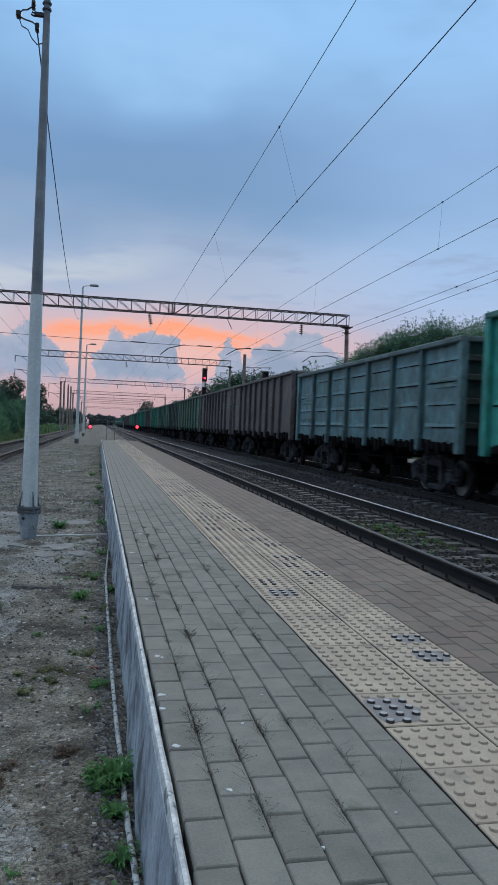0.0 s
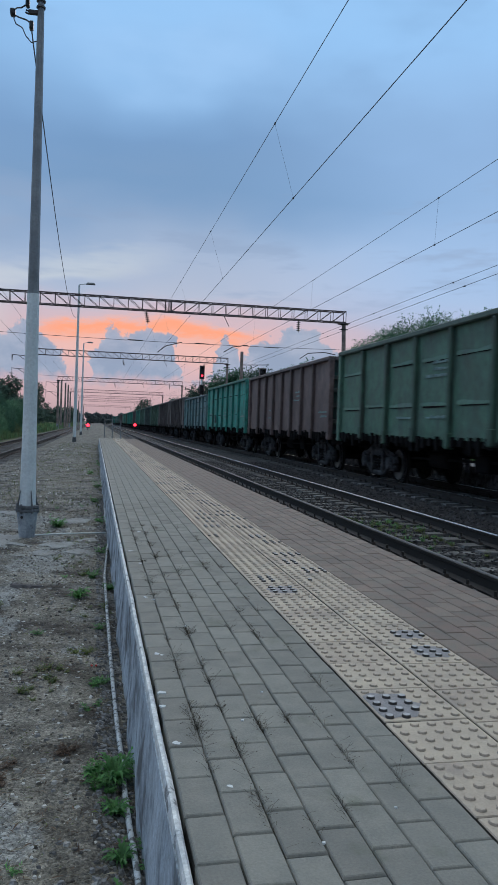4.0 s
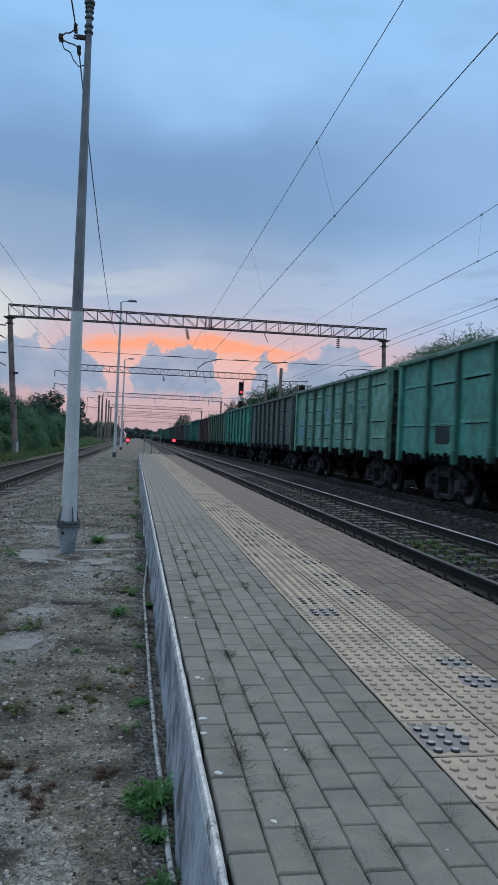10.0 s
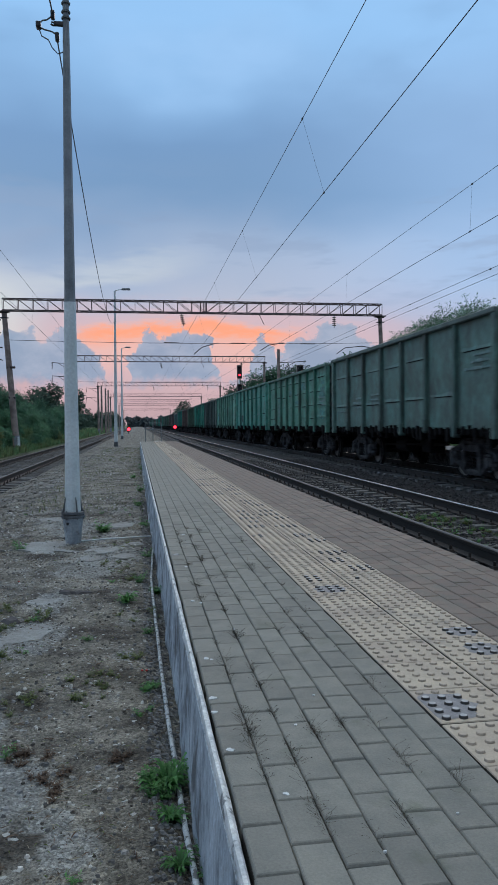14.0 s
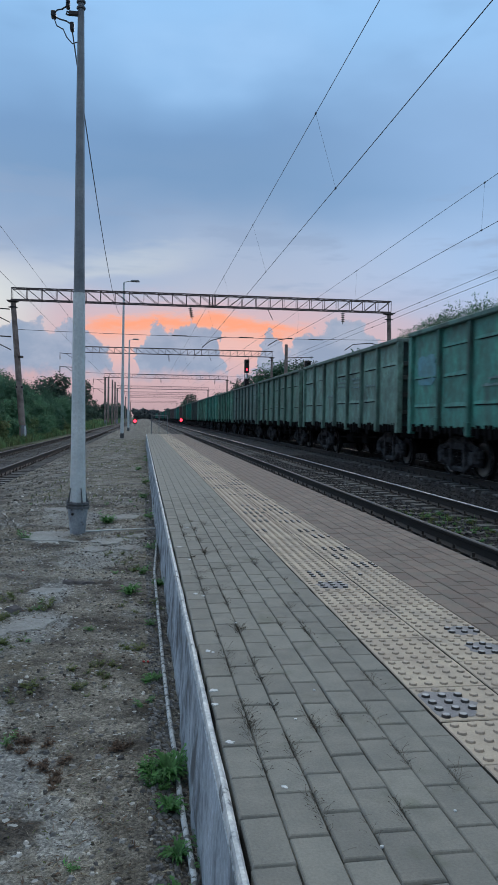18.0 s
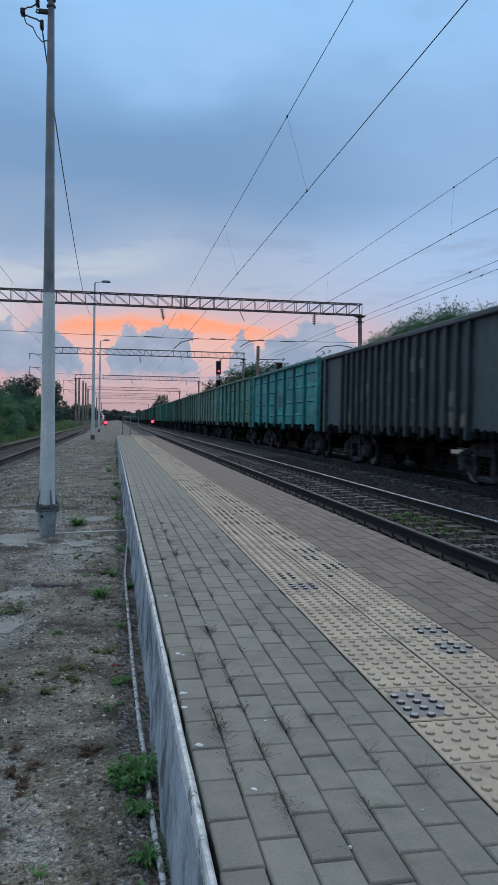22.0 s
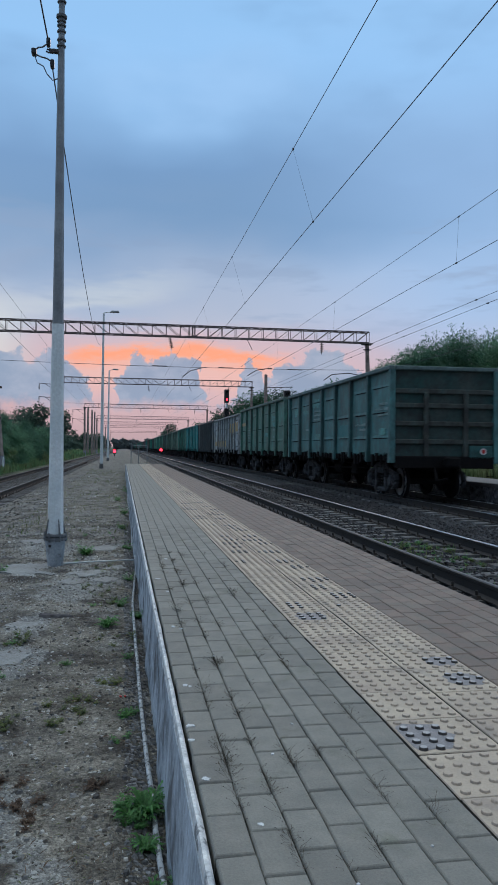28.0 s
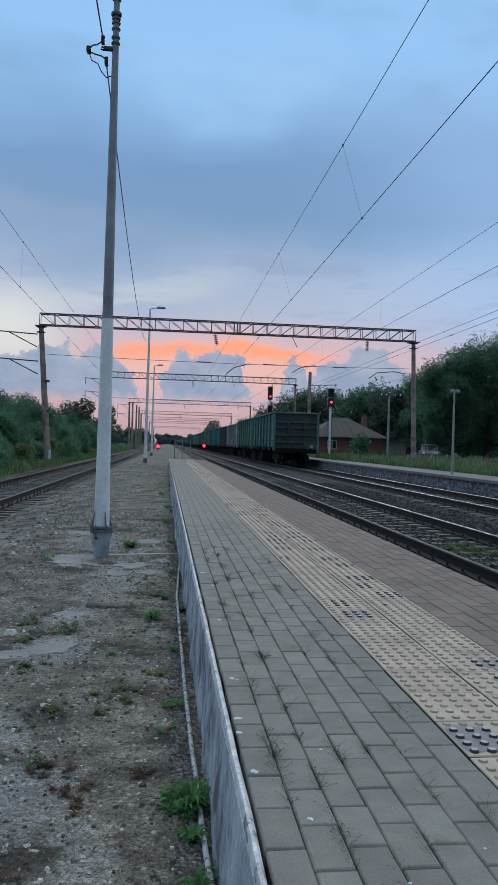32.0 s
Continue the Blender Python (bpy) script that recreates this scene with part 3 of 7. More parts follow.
def box(bm, lo, hi, taper=1.0, bevel=0.0, index=0):
    """A box from corner to corner, its top shrunk by taper; bevelled if asked."""
    cx, cy = (lo[0] + hi[0]) / 2, (lo[1] + hi[1]) / 2
    v = []
    for z, k in ((lo[2], 1.0), (hi[2], taper)):
        for x, y in ((lo[0], lo[1]), (hi[0], lo[1]), (hi[0], hi[1]), (lo[0], hi[1])):
            v.append(bm.verts.new((cx + (x - cx) * k, cy + (y - cy) * k, z)))
    fs = [bm.faces.new([v[i] for i in q]) for q in ((3, 2, 1, 0), (4, 5, 6, 7), (0, 1, 5, 4), (1, 2, 6, 5), (2, 3, 7, 6), (3, 0, 4, 7))]
    for f in fs:
        f.material_index = index
    if bevel:
        bmesh.ops.bevel(bm, geom=list({e for f in fs for e in f.edges}), offset=bevel, segments=1, affect="EDGES", material=-1)
    return bm


def tube(bm, a, b, r0, r1=None, n=8, caps=True, index=0):
    """A round bar from a to b."""
    a, b = Vector(a), Vector(b)
    r1 = r0 if r1 is None else r1
    d = (b - a).normalized()
    s = d.orthogonal().normalized()
    t = d.cross(s)
    rings = [[bm.verts.new(p + (s * math.cos(2 * math.pi * i / n) + t * math.sin(2 * math.pi * i / n)) * r) for i in range(n)] for p, r in ((a, r0), (b, r1))]
    for i in range(n):
        bm.faces.new((rings[0][i], rings[0][(i + 1) % n], rings[1][(i + 1) % n], rings[1][i])).material_index = index
    if caps:
        bm.faces.new(rings[0][::-1]).material_index = index
        bm.faces.new(rings[1]).material_index = index
    return bm


def lathe(bm, profile, n=12, at=(0, 0, 0), axis="z", index=0):
    """A turned body from (radius, height) pairs."""
    at = Vector(at)
    rings = []
    for r, h in profile:
        ring = []
        for i in range(n):
            c, s = r * math.cos(2 * math.pi * i / n), r * math.sin(2 * math.pi * i / n)
            ring.append(bm.verts.new(at + Vector({"z": (c, s, h), "x": (h, c, s), "y": (s, h, c)}[axis])))
        rings.append(ring)
    for p, q in zip(rings, rings[1:]):
        for i in range(n):
            bm.faces.new((p[i], p[(i + 1) % n], q[(i + 1) % n], q[i])).material_index = index
    bm.faces.new(rings[0][::-1]).material_index = index
    bm.faces.new(rings[-1]).material_index = index
    return bm


def polyline(bm, pts, r, n=6):
    """A bent round bar through points."""
    pts = [Vector(p) for p in pts]
    rings = []
    for i, p in enumerate(pts):
        d = (pts[min(i + 1, len(pts) - 1)] - pts[max(i - 1, 0)]).normalized()
        s = d.cross(Vector((0.13, 0.07, 1))).normalized()
        t = d.cross(s)
        rings.append([bm.verts.new(p + (s * math.cos(2 * math.pi * k / n) + t * math.sin(2 * math.pi * k / n)) * r) for k in range(n)])
    for p, q in zip(rings, rings[1:]):
        for k in range(n):
            bm.faces.new((p[k], p[(k + 1) % n], q[(k + 1) % n], q[k]))
    bm.faces.new(rings[0][::-1])
    bm.faces.new(rings[-1])
    return bm


def prism(bm, outline, y0, y1, index=0):
    """An (x, z) outline drawn out along y."""
    a = [bm.verts.new((x, y0, z)) for x, z in outline]
    b = [bm.verts.new((x, y1, z)) for x, z in outline]
    n = len(outline)
    for i in range(n):
        bm.faces.new((a[i], a[(i + 1) % n], b[(i + 1) % n], b[i])).material_index = index
    bm.faces.new(a[::-1]).material_index = index
    bm.faces.new(b).material_index = index
    bmesh.ops.recalc_face_normals(bm, faces=bm.faces)
    return bm


def B():
    return bmesh.new()


# ---------------------------------------------------------------- plan
RAIL = -0.41            # rail tops
GROUND = -0.43          # the dirt beside the platform
BED = -0.64             # ballast between the rails
TRACKS = {"near": 4.61, "train": 8.82, "west": -4.45}
PLAT = (0.245, 2.315, 44.0)
TURN = radians(0.16)    # the platform's small turn against the rails


# ---------------------------------------------------------------- ground
def ground_height(x, y):
    knots = [(-4000, -0.5), (-60, -0.5), (-9, -0.52), (-6.9, -0.60), (-6.2, BED), (-3.2, BED + 0.02), (-2.1, GROUND - 0.04), (-1.4, GROUND), (2.3, GROUND), (2.45, BED), (10.55, BED), (10.8, -0.3),
             (12.5, -0.03), (60, 0.0), (4000, 0.0)]
    return float(np.interp(x, [k[0] for k in knots], [k[1] for k in knots]))


def build_ground():
    xs = [-4000, -800, -200, -60, -25, -14, -10, -9, -7.6, -6.9, -6.5, -6.2, -5.2, -4.45, -3.7, -3.2, -2.75, -2.4] + list(np.arange(-2.1, 0.31, 0.045)) + [1.2, 2.3, 2.45, 3, 3.85, 4.6, 5.4, 6.1, 6.7, 7.3, 8.1, 8.8, 9.6, 10.3, 10.55, 10.8, 12.5, 14, 17, 22, 30, 60, 200, 800, 4000]
    ys = [-300, -60, -20, -6, -2, 0] + list(np.arange(0.6, 8, 0.045)) + list(np.arange(8, 14, 0.1)) + list(np.arange(14, 50, 0.5)) + [55, 60, 70, 85, 100, 130, 170, 230, 320, 500, 900, 1800, 4500]
    verts, faces, index = [], [], []
    for y in ys:
        for x in xs:
            z = ground_height(x, y)
            if -2.2 < x < 0.3 and -3 < y < 60:
                p = Vector((x, y, 0))
                z += 0.030 * noise.noise(p * 0.9)
                if y < 14:
                    z += 0.014 * noise.noise(p * 3.1) + 0.006 * noise.noise(p * 9) + 0.006 * noise.noise(p * 19) * (y < 8)
                z -= 0.05 * max(0.0, 1 - abs(x - 0.19) / 0.16)
            elif abs(x) < 12 and -3 < y < 60:
                z += 0.02 * noise.noise(Vector((x * 2, y * 2, 5)))
            verts.append((x, y, z))
    w = len(xs)
    for j in range(len(ys) - 1):
        for i in range(w - 1):
            faces.append((j * w + i, j * w + i + 1, (j + 1) * w + i + 1, (j + 1) * w + i))
            xm = (xs[i] + xs[i + 1]) / 2
            index.append(0 if (-3.3 < xm < 2.35 and ys[j] < 500) else 1 if -6.0 < xm < 10.7 else 2)
    me = bpy.data.meshes.new("ground")
    me.from_pydata(verts, [], faces)
    for m in (M["dirt"], M["ballast"], M["grass_ground"]):
        me.materials.append(m)
    me.polygons.foreach_set("material_index", index)
    me.polygons.foreach_set("use_smooth", [True] * len(faces))
    thing("ground", "gravelly dirt, dark ballast and weedy soil beside the railway", "ground", kind="structure", mesh=me)


build_ground()


def turned(x, y):
    """A place on the platform, by the platform's small turn."""
    return x - (y - 3) * math.sin(TURN), y


def scatter(name, label, category, material, count, place, size, seed, flat=0.6):
    """Loose stones as one body: squashed, twisted octahedra."""
    rnd = random.Random(seed)
    verts, faces = [], []
    for _ in range(count):
        x, y, z = place(rnd)
        s = size(rnd)
        a = rnd.uniform(0, 6.3)
        o = len(verts)
        n = 5
        top, low = rnd.uniform(0.4, 0.8), 1.0
        for k in range(n):
            r = s * rnd.uniform(0.75, 1.2)
            verts.append((x + r * math.cos(a + k * 1.257), y + r * math.sin(a + k * 1.257), z - s * 0.2))
        for k in range(n):
            r = s * top * rnd.uniform(0.7, 1.1)
            verts.append((x + r * math.cos(a + 0.4 + k * 1.257), y + r * math.sin(a + 0.4 + k * 1.257), z + s * flat * rnd.uniform(0.7, 1.2)))
        for k in range(n):
            faces.append((o + k, o + (k + 1) % n, o + n + (k + 1) % n, o + n + k))
        faces.append(tuple(o + n + k for k in range(n)))
    me = bpy.data.meshes.new(name)
    me.from_pydata(verts, [], faces)
    me.materials.append(material)
    return thing(name, label, category, kind="stuff", mesh=me)


# ---------------------------------------------------------------- tracks
def rail_outline(cx, head):
    if head:
        return [(cx - 0.022, RAIL - 0.008), (cx - 0.014, RAIL), (cx + 0.018, RAIL), (cx + 0.024, RAIL - 0.008), (cx + 0.024, RAIL - 0.012), (cx - 0.022, RAIL - 0.012)]
    z = RAIL - 0.012
    return [(cx - 0.035, z), (cx + 0.035, z), (cx + 0.033, z - 0.03), (cx + 0.009, z - 0.045), (cx + 0.009, z - 0.13), (cx + 0.07, z - 0.155), (cx + 0.07, z - 0.168),
            (cx - 0.07, z - 0.168), (cx - 0.07, z - 0.155), (cx - 0.009, z - 0.13), (cx - 0.009, z - 0.045), (cx - 0.033, z - 0.03)]


def sleeper_mesh():
    bm = B()
    for s in (-1, 1):
        box(bm, (s * 0.85 - 0.5, -0.135, -0.16), (s * 0.85 + 0.5, 0.135, 0.0), taper=0.9)
    box(bm, (-0.36, -0.12, -0.16), (0.36, 0.12, -0.025), taper=0.95)
    for s in (-1, 1):
        for o in (-0.11, 0.11):
            box(bm, (s * 0.795 + o - 0.035, -0.06, -0.005), (s * 0.795 + o + 0.035, 0.06, 0.035), taper=0.7, index=1)
            tube(bm, (s * 0.795 + o, 0, 0.03), (s * 0.795 + o, 0, 0.085), 0.016, n=6, index=1)
    return mesh_of("sleeper", bm, (M["sleeper"], M["rail"]))


SLEEPER = sleeper_mesh()


def build_track(name, cx, polished, first, last, label):
    root = thing(name, label, "railway track", kind="structure")
    for s in (-1, 1):
        x = cx + s * 0.795
        r = part("rail", prism(B(), rail_outline(x, False), -25, 700), M["rail"], root)
        part("rail_head", prism(B(), rail_outline(x, True), -25, 700), M["rail_head"] if polished and (s > 0 or cx > 6) else M["rail_head_dull"], r, "worn bright running surface")
    rnd = random.Random(int(cx * 100))
    y, far = first, B()
    z = RAIL - 0.182
    while y < last:
        part("sleeper", SLEEPER, None, root, m=pose(cx + rnd.uniform(-0.02, 0.02), y, z, 0, 0, rnd.uniform(-0.8, 0.8)))
        y += 0.545
    while y < 330:
        box(far, (cx - 1.35, y - 0.13, z - 0.1), (cx + 1.35, y + 0.13, z))
        y += 0.545
    part("far_sleepers", far, M["sleeper"], root)["kind"] = "stuff"


build_track("track_1", TRACKS["near"], True, -6.175, 70, "railway track with worn rails on concrete sleepers in dark ballast")
build_track("track_2", TRACKS["train"], True, -6.0, 75, "railway track carrying the goods train beside a low platform")
build_track("track_3", TRACKS["west"], False, -6.0, 75, "rusty railway track beside overgrown bushes")
scatter("ballast_stones", "dark crushed stone ballast between the rails", "ballast", M["stone"], 26000,
        lambda r: (lambda x, y: (x, y, BED + (0.015 if 5.9 < x < 7.6 else 0.016)))(r.choice((r.uniform(2.5, 10.4), r.uniform(2.5, 7.0))), 2.5 + 30 * r.random() ** 1.5), lambda r: r.uniform(0.018, 0.04), 5)
scatter("ballast_stones", "dark crushed stone ballast under the rusty track", "ballast", M["grit"], 4000,
        lambda r: (r.uniform(-6.4, -3.4), r.uniform(12, 45), BED + 0.01), lambda r: r.uniform(0.02, 0.045), 6)


# ---------------------------------------------------------------- platforms
def build_platform():
    x0, x1, y1 = PLAT
    root = thing("platform", "low station platform of grey and reddish pavers with a yellow tactile strip", "platform", kind="structure")
    root.matrix_basis = Matrix.Translation((0, 3, 0)) @ Matrix.Rotation(TURN, 4, "Z") @ Matrix.Translation((0, -3, 0))
    part("bedding", box(B(), (x0 + 0.002, -6, -0.66), (x1 - 0.03, y1 - 0.02, -0.018)), M["joint"], root, "dark sandy bedding in the joints")
    part("edge_wall", box(B(), (x1 - 0.03, -6, -0.66), (x1 - 0.004, y1, -0.012)), M["concrete"], root, "concrete wall towards the track")
    part("end_wall", box(B(), (x0, y1 - 0.02, -0.66), (x1 - 0.03, y1 + 0.05, -0.004)), M["kerb_white"], root, "limewashed end wall")

    # the limewashed kerb along the dirt, uneven and battered
    def kerb(lo, hi, name, material, label):
        verts, faces = [], []
        ys = list(np.arange(-6, 0, 0.2)) + list(np.arange(0, 16, 0.035)) + list(np.arange(16, y1, 0.4)) + [y1]
        n = len(lo)
        for y in ys:
            for i, (x, z) in enumerate(lo):
                k = (0.022 if hi else 0.0035) * (1.0 if y < 5 else min(2.2, 1 + (y - 5) * 0.25) if hi else 1.0)
                if hi:
                    lump = k * (noise.noise(Vector((y * 2.3, z * 2.0, 0))) + 0.4 * noise.noise(Vector((y * 9, z * 9, 4))) + 0.15 * noise.noise(Vector((y * 24, z * 20, 6))))
                    verts.append((x + (lump * (1 - ((z + 0.66) / 0.63) ** 3) if 0 < i < n - 1 else 0.0), y, z))
                    continue
                verts.append((x + k * noise.noise(Vector((y * 2.3, i, 0))) + (0.4 if hi else 0.15) * k * noise.noise(Vector((y * (11 if hi else 5), i, 3))), y, z + (0.35 if hi else 0.15) * k * noise.noise(Vector((y * 5, i, 9)))))
        for j in range(len(ys) - 1):
            for i in range(n):
                faces.append((j * n + i, (j + 1) * n + i, (j + 1) * n + (i + 1) % n, j * n + (i + 1) % n))
        faces += [tuple(range(n)), tuple((len(ys) - 1) * n + i for i in range(n))[::-1]]
        me = bpy.data.meshes.new(name)
        me.from_pydata(verts, [], faces)
        me.materials.append(material)
        part(name, me, None, root, label)

    kerb([(x0 - 0.004, -0.66)] + [(x0 - 0.062 + 0.028 * k / 12, -0.66 + 0.625 * k / 12) for k in range(13)] + [(x0 - 0.004, -0.035)], True, "kerb", M["kerb"], "stained blue-grey limewashed kerb face")
    kerb([(x0 - 0.009, -0.0345), (x0 - 0.031, -0.0345), (x0 - 0.030, -0.012), (x0 - 0.027, -0.002), (x0 - 0.017, -0.001), (x0 - 0.009, -0.012)], False, "kerb_top", M["kerb_white"], "flaking white painted kerb top")

    def paver_mesh(name, lx, ly, material, k):
        rnd = random.Random(k)
        bm = B()
        j = [rnd.uniform(-0.0015, 0.0015) for _ in range(8)]
        rings = []
        for inset, z in ((0.0, -0.05), (0.0, -0.007), (0.0025, -0.0022), (0.0055, 0.0)):
            rings.append([bm.verts.new((sx * (lx / 2 - inset) + j[c], sy * (ly / 2 - inset) + j[c + 4], z)) for c, (sx, sy) in enumerate(((-1, -1), (1, -1), (1, 1), (-1, 1)))])
        for p, q in zip(rings, rings[1:]):
            for c in range(4):
                bm.faces.new((p[c], p[(c + 1) % 4], q[(c + 1) % 4], q[c]))
        bm.faces.new(rings[-1])
        return mesh_of(name, bm, material)

    grey = [paver_mesh("paver", 0.0992, 0.1945, M["paver"], k) for k in range(6)]
    red = [paver_mesh("paver", 0.1032, 0.1945, M["paver_red"], k) for k in range(6)]
    rnd = random.Random(11)

    def joined(name, rows, lx, ly, material, lab):
        verts, faces = [], []
        for x, y, dz in rows:
            o = len(verts)
            for inset, z in ((0.0, -0.02), (0.0, -0.004), (0.0045, 0.0)):
                for sx, sy in ((-1, -1), (1, -1), (1, 1), (-1, 1)):
                    verts.append((x + sx * (lx / 2 - inset), y + sy * (ly / 2 - inset), z + dz))
            for a in (0, 4):
                for c in range(4):
                    faces.append((o + a + c, o + a + (c + 1) % 4, o + a + 4 + (c + 1) % 4, o + a + 4 + c))
            faces.append((o + 8, o + 9, o + 10, o + 11))
        me = bpy.data.meshes.new(name)
        me.from_pydata(verts, [], faces)
        me.materials.append(material)
        part(name, me, None, root, lab)["kind"] = "stuff"

    # seven courses on the dirt side, seven towards the track, in running bond
    for xa, xb, n, kinds, lx, near_to, material, lab in ((x0, 0.957, 7, grey, 0.0990, 9.4, M["paver"], "grey concrete pavers further along"),
                                                        (1.566, x1 - 0.002, 7, red, 0.1025, 9.4, M["paver_red"], "reddish concrete pavers further along")):
        rest = []
        pitch = (xb - xa) / n
        for i in range(n):
            x = xa + pitch * (i + 0.5)
            y = -5.9 + (0.078 if i % 2 == 0 else -0.018)
            while y < y1 - 0.12:
                yc, dz = y + 0.1, rnd.uniform(-0.0018, 0.0018)
                if 1.2 < yc < near_to:
                    part("paver", rnd.choice(kinds), None, root, m=pose(x + rnd.uniform(-0.0012, 0.0012), yc, dz, rnd.uniform(-0.4, 0.4), rnd.uniform(-0.6, 0.6), rnd.uniform(-0.35, 0.35)))
                else:
                    rest.append((x, yc, dz))
                y += 0.2
        joined("pavers", rest, lx, 0.195, material, lab)

    # tactile tiles, five by five flat-topped studs on each
    def tile_mesh(worn=None):
        bm = B()
        h = 0.1474
        rings = [[bm.verts.new((sx * (h - i), sy * (h - i), z)) for sx, sy in ((-1, -1), (1, -1), (1, 1), (-1, 1))] for i, z in ((0, -0.04), (0, -0.003), (0.002, 0.001))]
        for level, (p, q) in enumerate(zip(rings, rings[1:])):
            for c in range(4):
                bm.faces.new((p[c], p[(c + 1) % 4], q[(c + 1) % 4], q[c])).material_index = 0 if level else 5
        bm.faces.new(rings[-1])
        if worn and len(worn) == 4:
            wx, wy, wr = worn[:3]
            pts = []
            for k in range(22):
                r = wr * (1 + 0.10 * math.sin(2 * k + wx * 50) + 0.06 * math.sin(5 * k))
                pts.append(bm.verts.new((max(-0.143, min(0.143, wx + 1.0 * r * math.cos(k * math.pi / 11))), max(-0.143, min(0.143, wy + r * math.sin(k * math.pi / 11))), 0.0022)))
            bm.faces.new(pts).material_index = 1
        for j in range(5):
            for i in range(5):
                x, y = -0.1176 + 0.0588 * i, -0.1176 + 0.0588 * j
                dark = worn and math.hypot(x - worn[0], y - worn[1]) < worn[2]
                # plain studs get the painted shade on their sides, tile colour on top
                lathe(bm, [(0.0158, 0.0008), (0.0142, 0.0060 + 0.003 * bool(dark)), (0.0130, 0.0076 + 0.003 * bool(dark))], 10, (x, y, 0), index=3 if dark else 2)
                lathe(bm, [(0.0128, 0.0077 + 0.003 * bool(dark)), (0.0105, 0.0083 + 0.003 * bool(dark))], 10, (x, y, 0), index=4 if dark else 0)
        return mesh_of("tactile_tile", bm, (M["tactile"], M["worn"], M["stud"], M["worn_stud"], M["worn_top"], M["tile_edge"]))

    plain = tile_mesh()
    worn_at = {(0, -2): (-0.085, -0.01, 0.118, 1), (1, 0): (0.05, 0.0, 0.085, 1), (1, 1): (0.06, -0.03, 0.075, 1), (0, 4): (0.0, 0.0, 0.095, 1), (0, 5): (-0.03, 0.0, 0.085), (1, 5): (-0.06, 0.0, 0.05), (1, 6): (0.05, 0.0, 0.09), (1, 7): (-0.03, 0.0, 0.07),
               (1, 8): (0.03, 0.02, 0.10), (1, 10): (0.04, 0.0, 0.09), (1, 11): (-0.02, 0.0, 0.09), (0, 11): (-0.06, 0.0, 0.06), (0, 13): (0.0, 0.0, 0.11), (1, 13): (-0.02, 0.0, 0.11), (0, 15): (0.02, 0.0, 0.11)}
    for j in range(14, 130):
        for col in (0, 1):
            if rnd.random() < 0.42 and (col, j) not in worn_at:
                worn_at[(col, j)] = rnd.choice(((0.0, 0.03, 0.10), (0.04, 0.0, 0.08), (-0.05, -0.03, 0.09), (0.02, 0.05, 0.07), (-0.03, 0.0, 0.12)))
    made = {}
    for col in (0, 1):
        j = -28
        while 2.877 + 0.302 * (j + 1) < y1 - 0.3:
            spot = worn_at.get((col, j))
            if spot and spot not in made:
                made[spot] = tile_mesh(spot)
            part("tactile_tile", made[spot] if spot else plain, None, root,
                 m=pose(1.1085 + 0.3045 * col, 2.877 - 0.03 * col + 0.302 * (j + 0.5), rnd.uniform(-0.001, 0.002), rnd.uniform(-0.25, 0.25), rnd.uniform(-0.25, 0.25), rnd.uniform(-0.25, 0.25)))
            j += 1


def build_far_platform():
    root = thing("platform_2", "low concrete platform with a stained wall across the tracks", "platform", kind="structure")
    x0 = 10.62
    y = -20
    rnd = random.Random(3)
    while y < 130:
        panel_bm = box(B(), (x0 + 0.06, y, -0.7), (x0 + 0.2, y + 2.96, -0.09))
        n, m = (44, 10) if 8 < y < 60 else (8, 3)
        rows = [[panel_bm.verts.new((x0 + 0.02 + 0.035 * noise.noise(Vector((0, (y + 2.96 * i / n) * 3.1, j * 4.0 / m))) + 0.03 * noise.noise(Vector((3, (y + 2.96 * i / n) * 11, j * 9.0 / m))), y + 2.96 * i / n, -0.70 + 0.61 * j / m)) for j in range(m + 1)] for i in range(n + 1)]
        for i in range(n):
            for j in range(m):
                panel_bm.faces.new((rows[i][j], rows[i][j + 1], rows[i + 1][j + 1], rows[i + 1][j]))
        part("wall_panel", panel_bm, M["crumbled"], root)
        part("edge_slab", box(B(), (x0 - 0.06, y + 0.005, -0.09), (x0 + 0.55, y + 2.985, 0.03), bevel=0.012), M["asphalt"], root, "pale worn edge slab")
        y += 3.0
    part("platform_top", box(B(), (x0 + 0.55, -20, -0.6), (12.6, 130, 0.02)), M["asphalt"], root, "grey surfaced top")


# ---------------------------------------------------------------- gantries, masts, poles
def truss(bm, xa, xb, z0, z1, y, depth, bays):
    for z in (z0, z1):
        for dy in (-depth / 2, depth / 2):
            box(bm, (xa, y + dy - 0.03, z - 0.030), (xb, y + dy + 0.03, z + 0.030))
    step = (xb - xa) / bays
    for i in range(bays + 1):
        x = xa + i * step
        for dy in (-depth / 2, depth / 2):
            tube(bm, (x, y + dy, z0), (x, y + dy, z1), 0.022, n=4, caps=False)
            if i < bays:
                down = i < bays * 0.5
                tube(bm, (x, y + dy, z1 if down else z0), (x + step, y + dy, z0 if down else z1), 0.02, n=4, caps=False)
        for z in (z0, z1):
            tube(bm, (x, y - depth / 2, z), (x, y + depth / 2, z), 0.022, n=4, caps=False)
            if i < bays:
                tube(bm, (x, y - depth / 2, z), (x + step, y + depth / 2, z), 0.02, n=4, caps=False)
    return bm


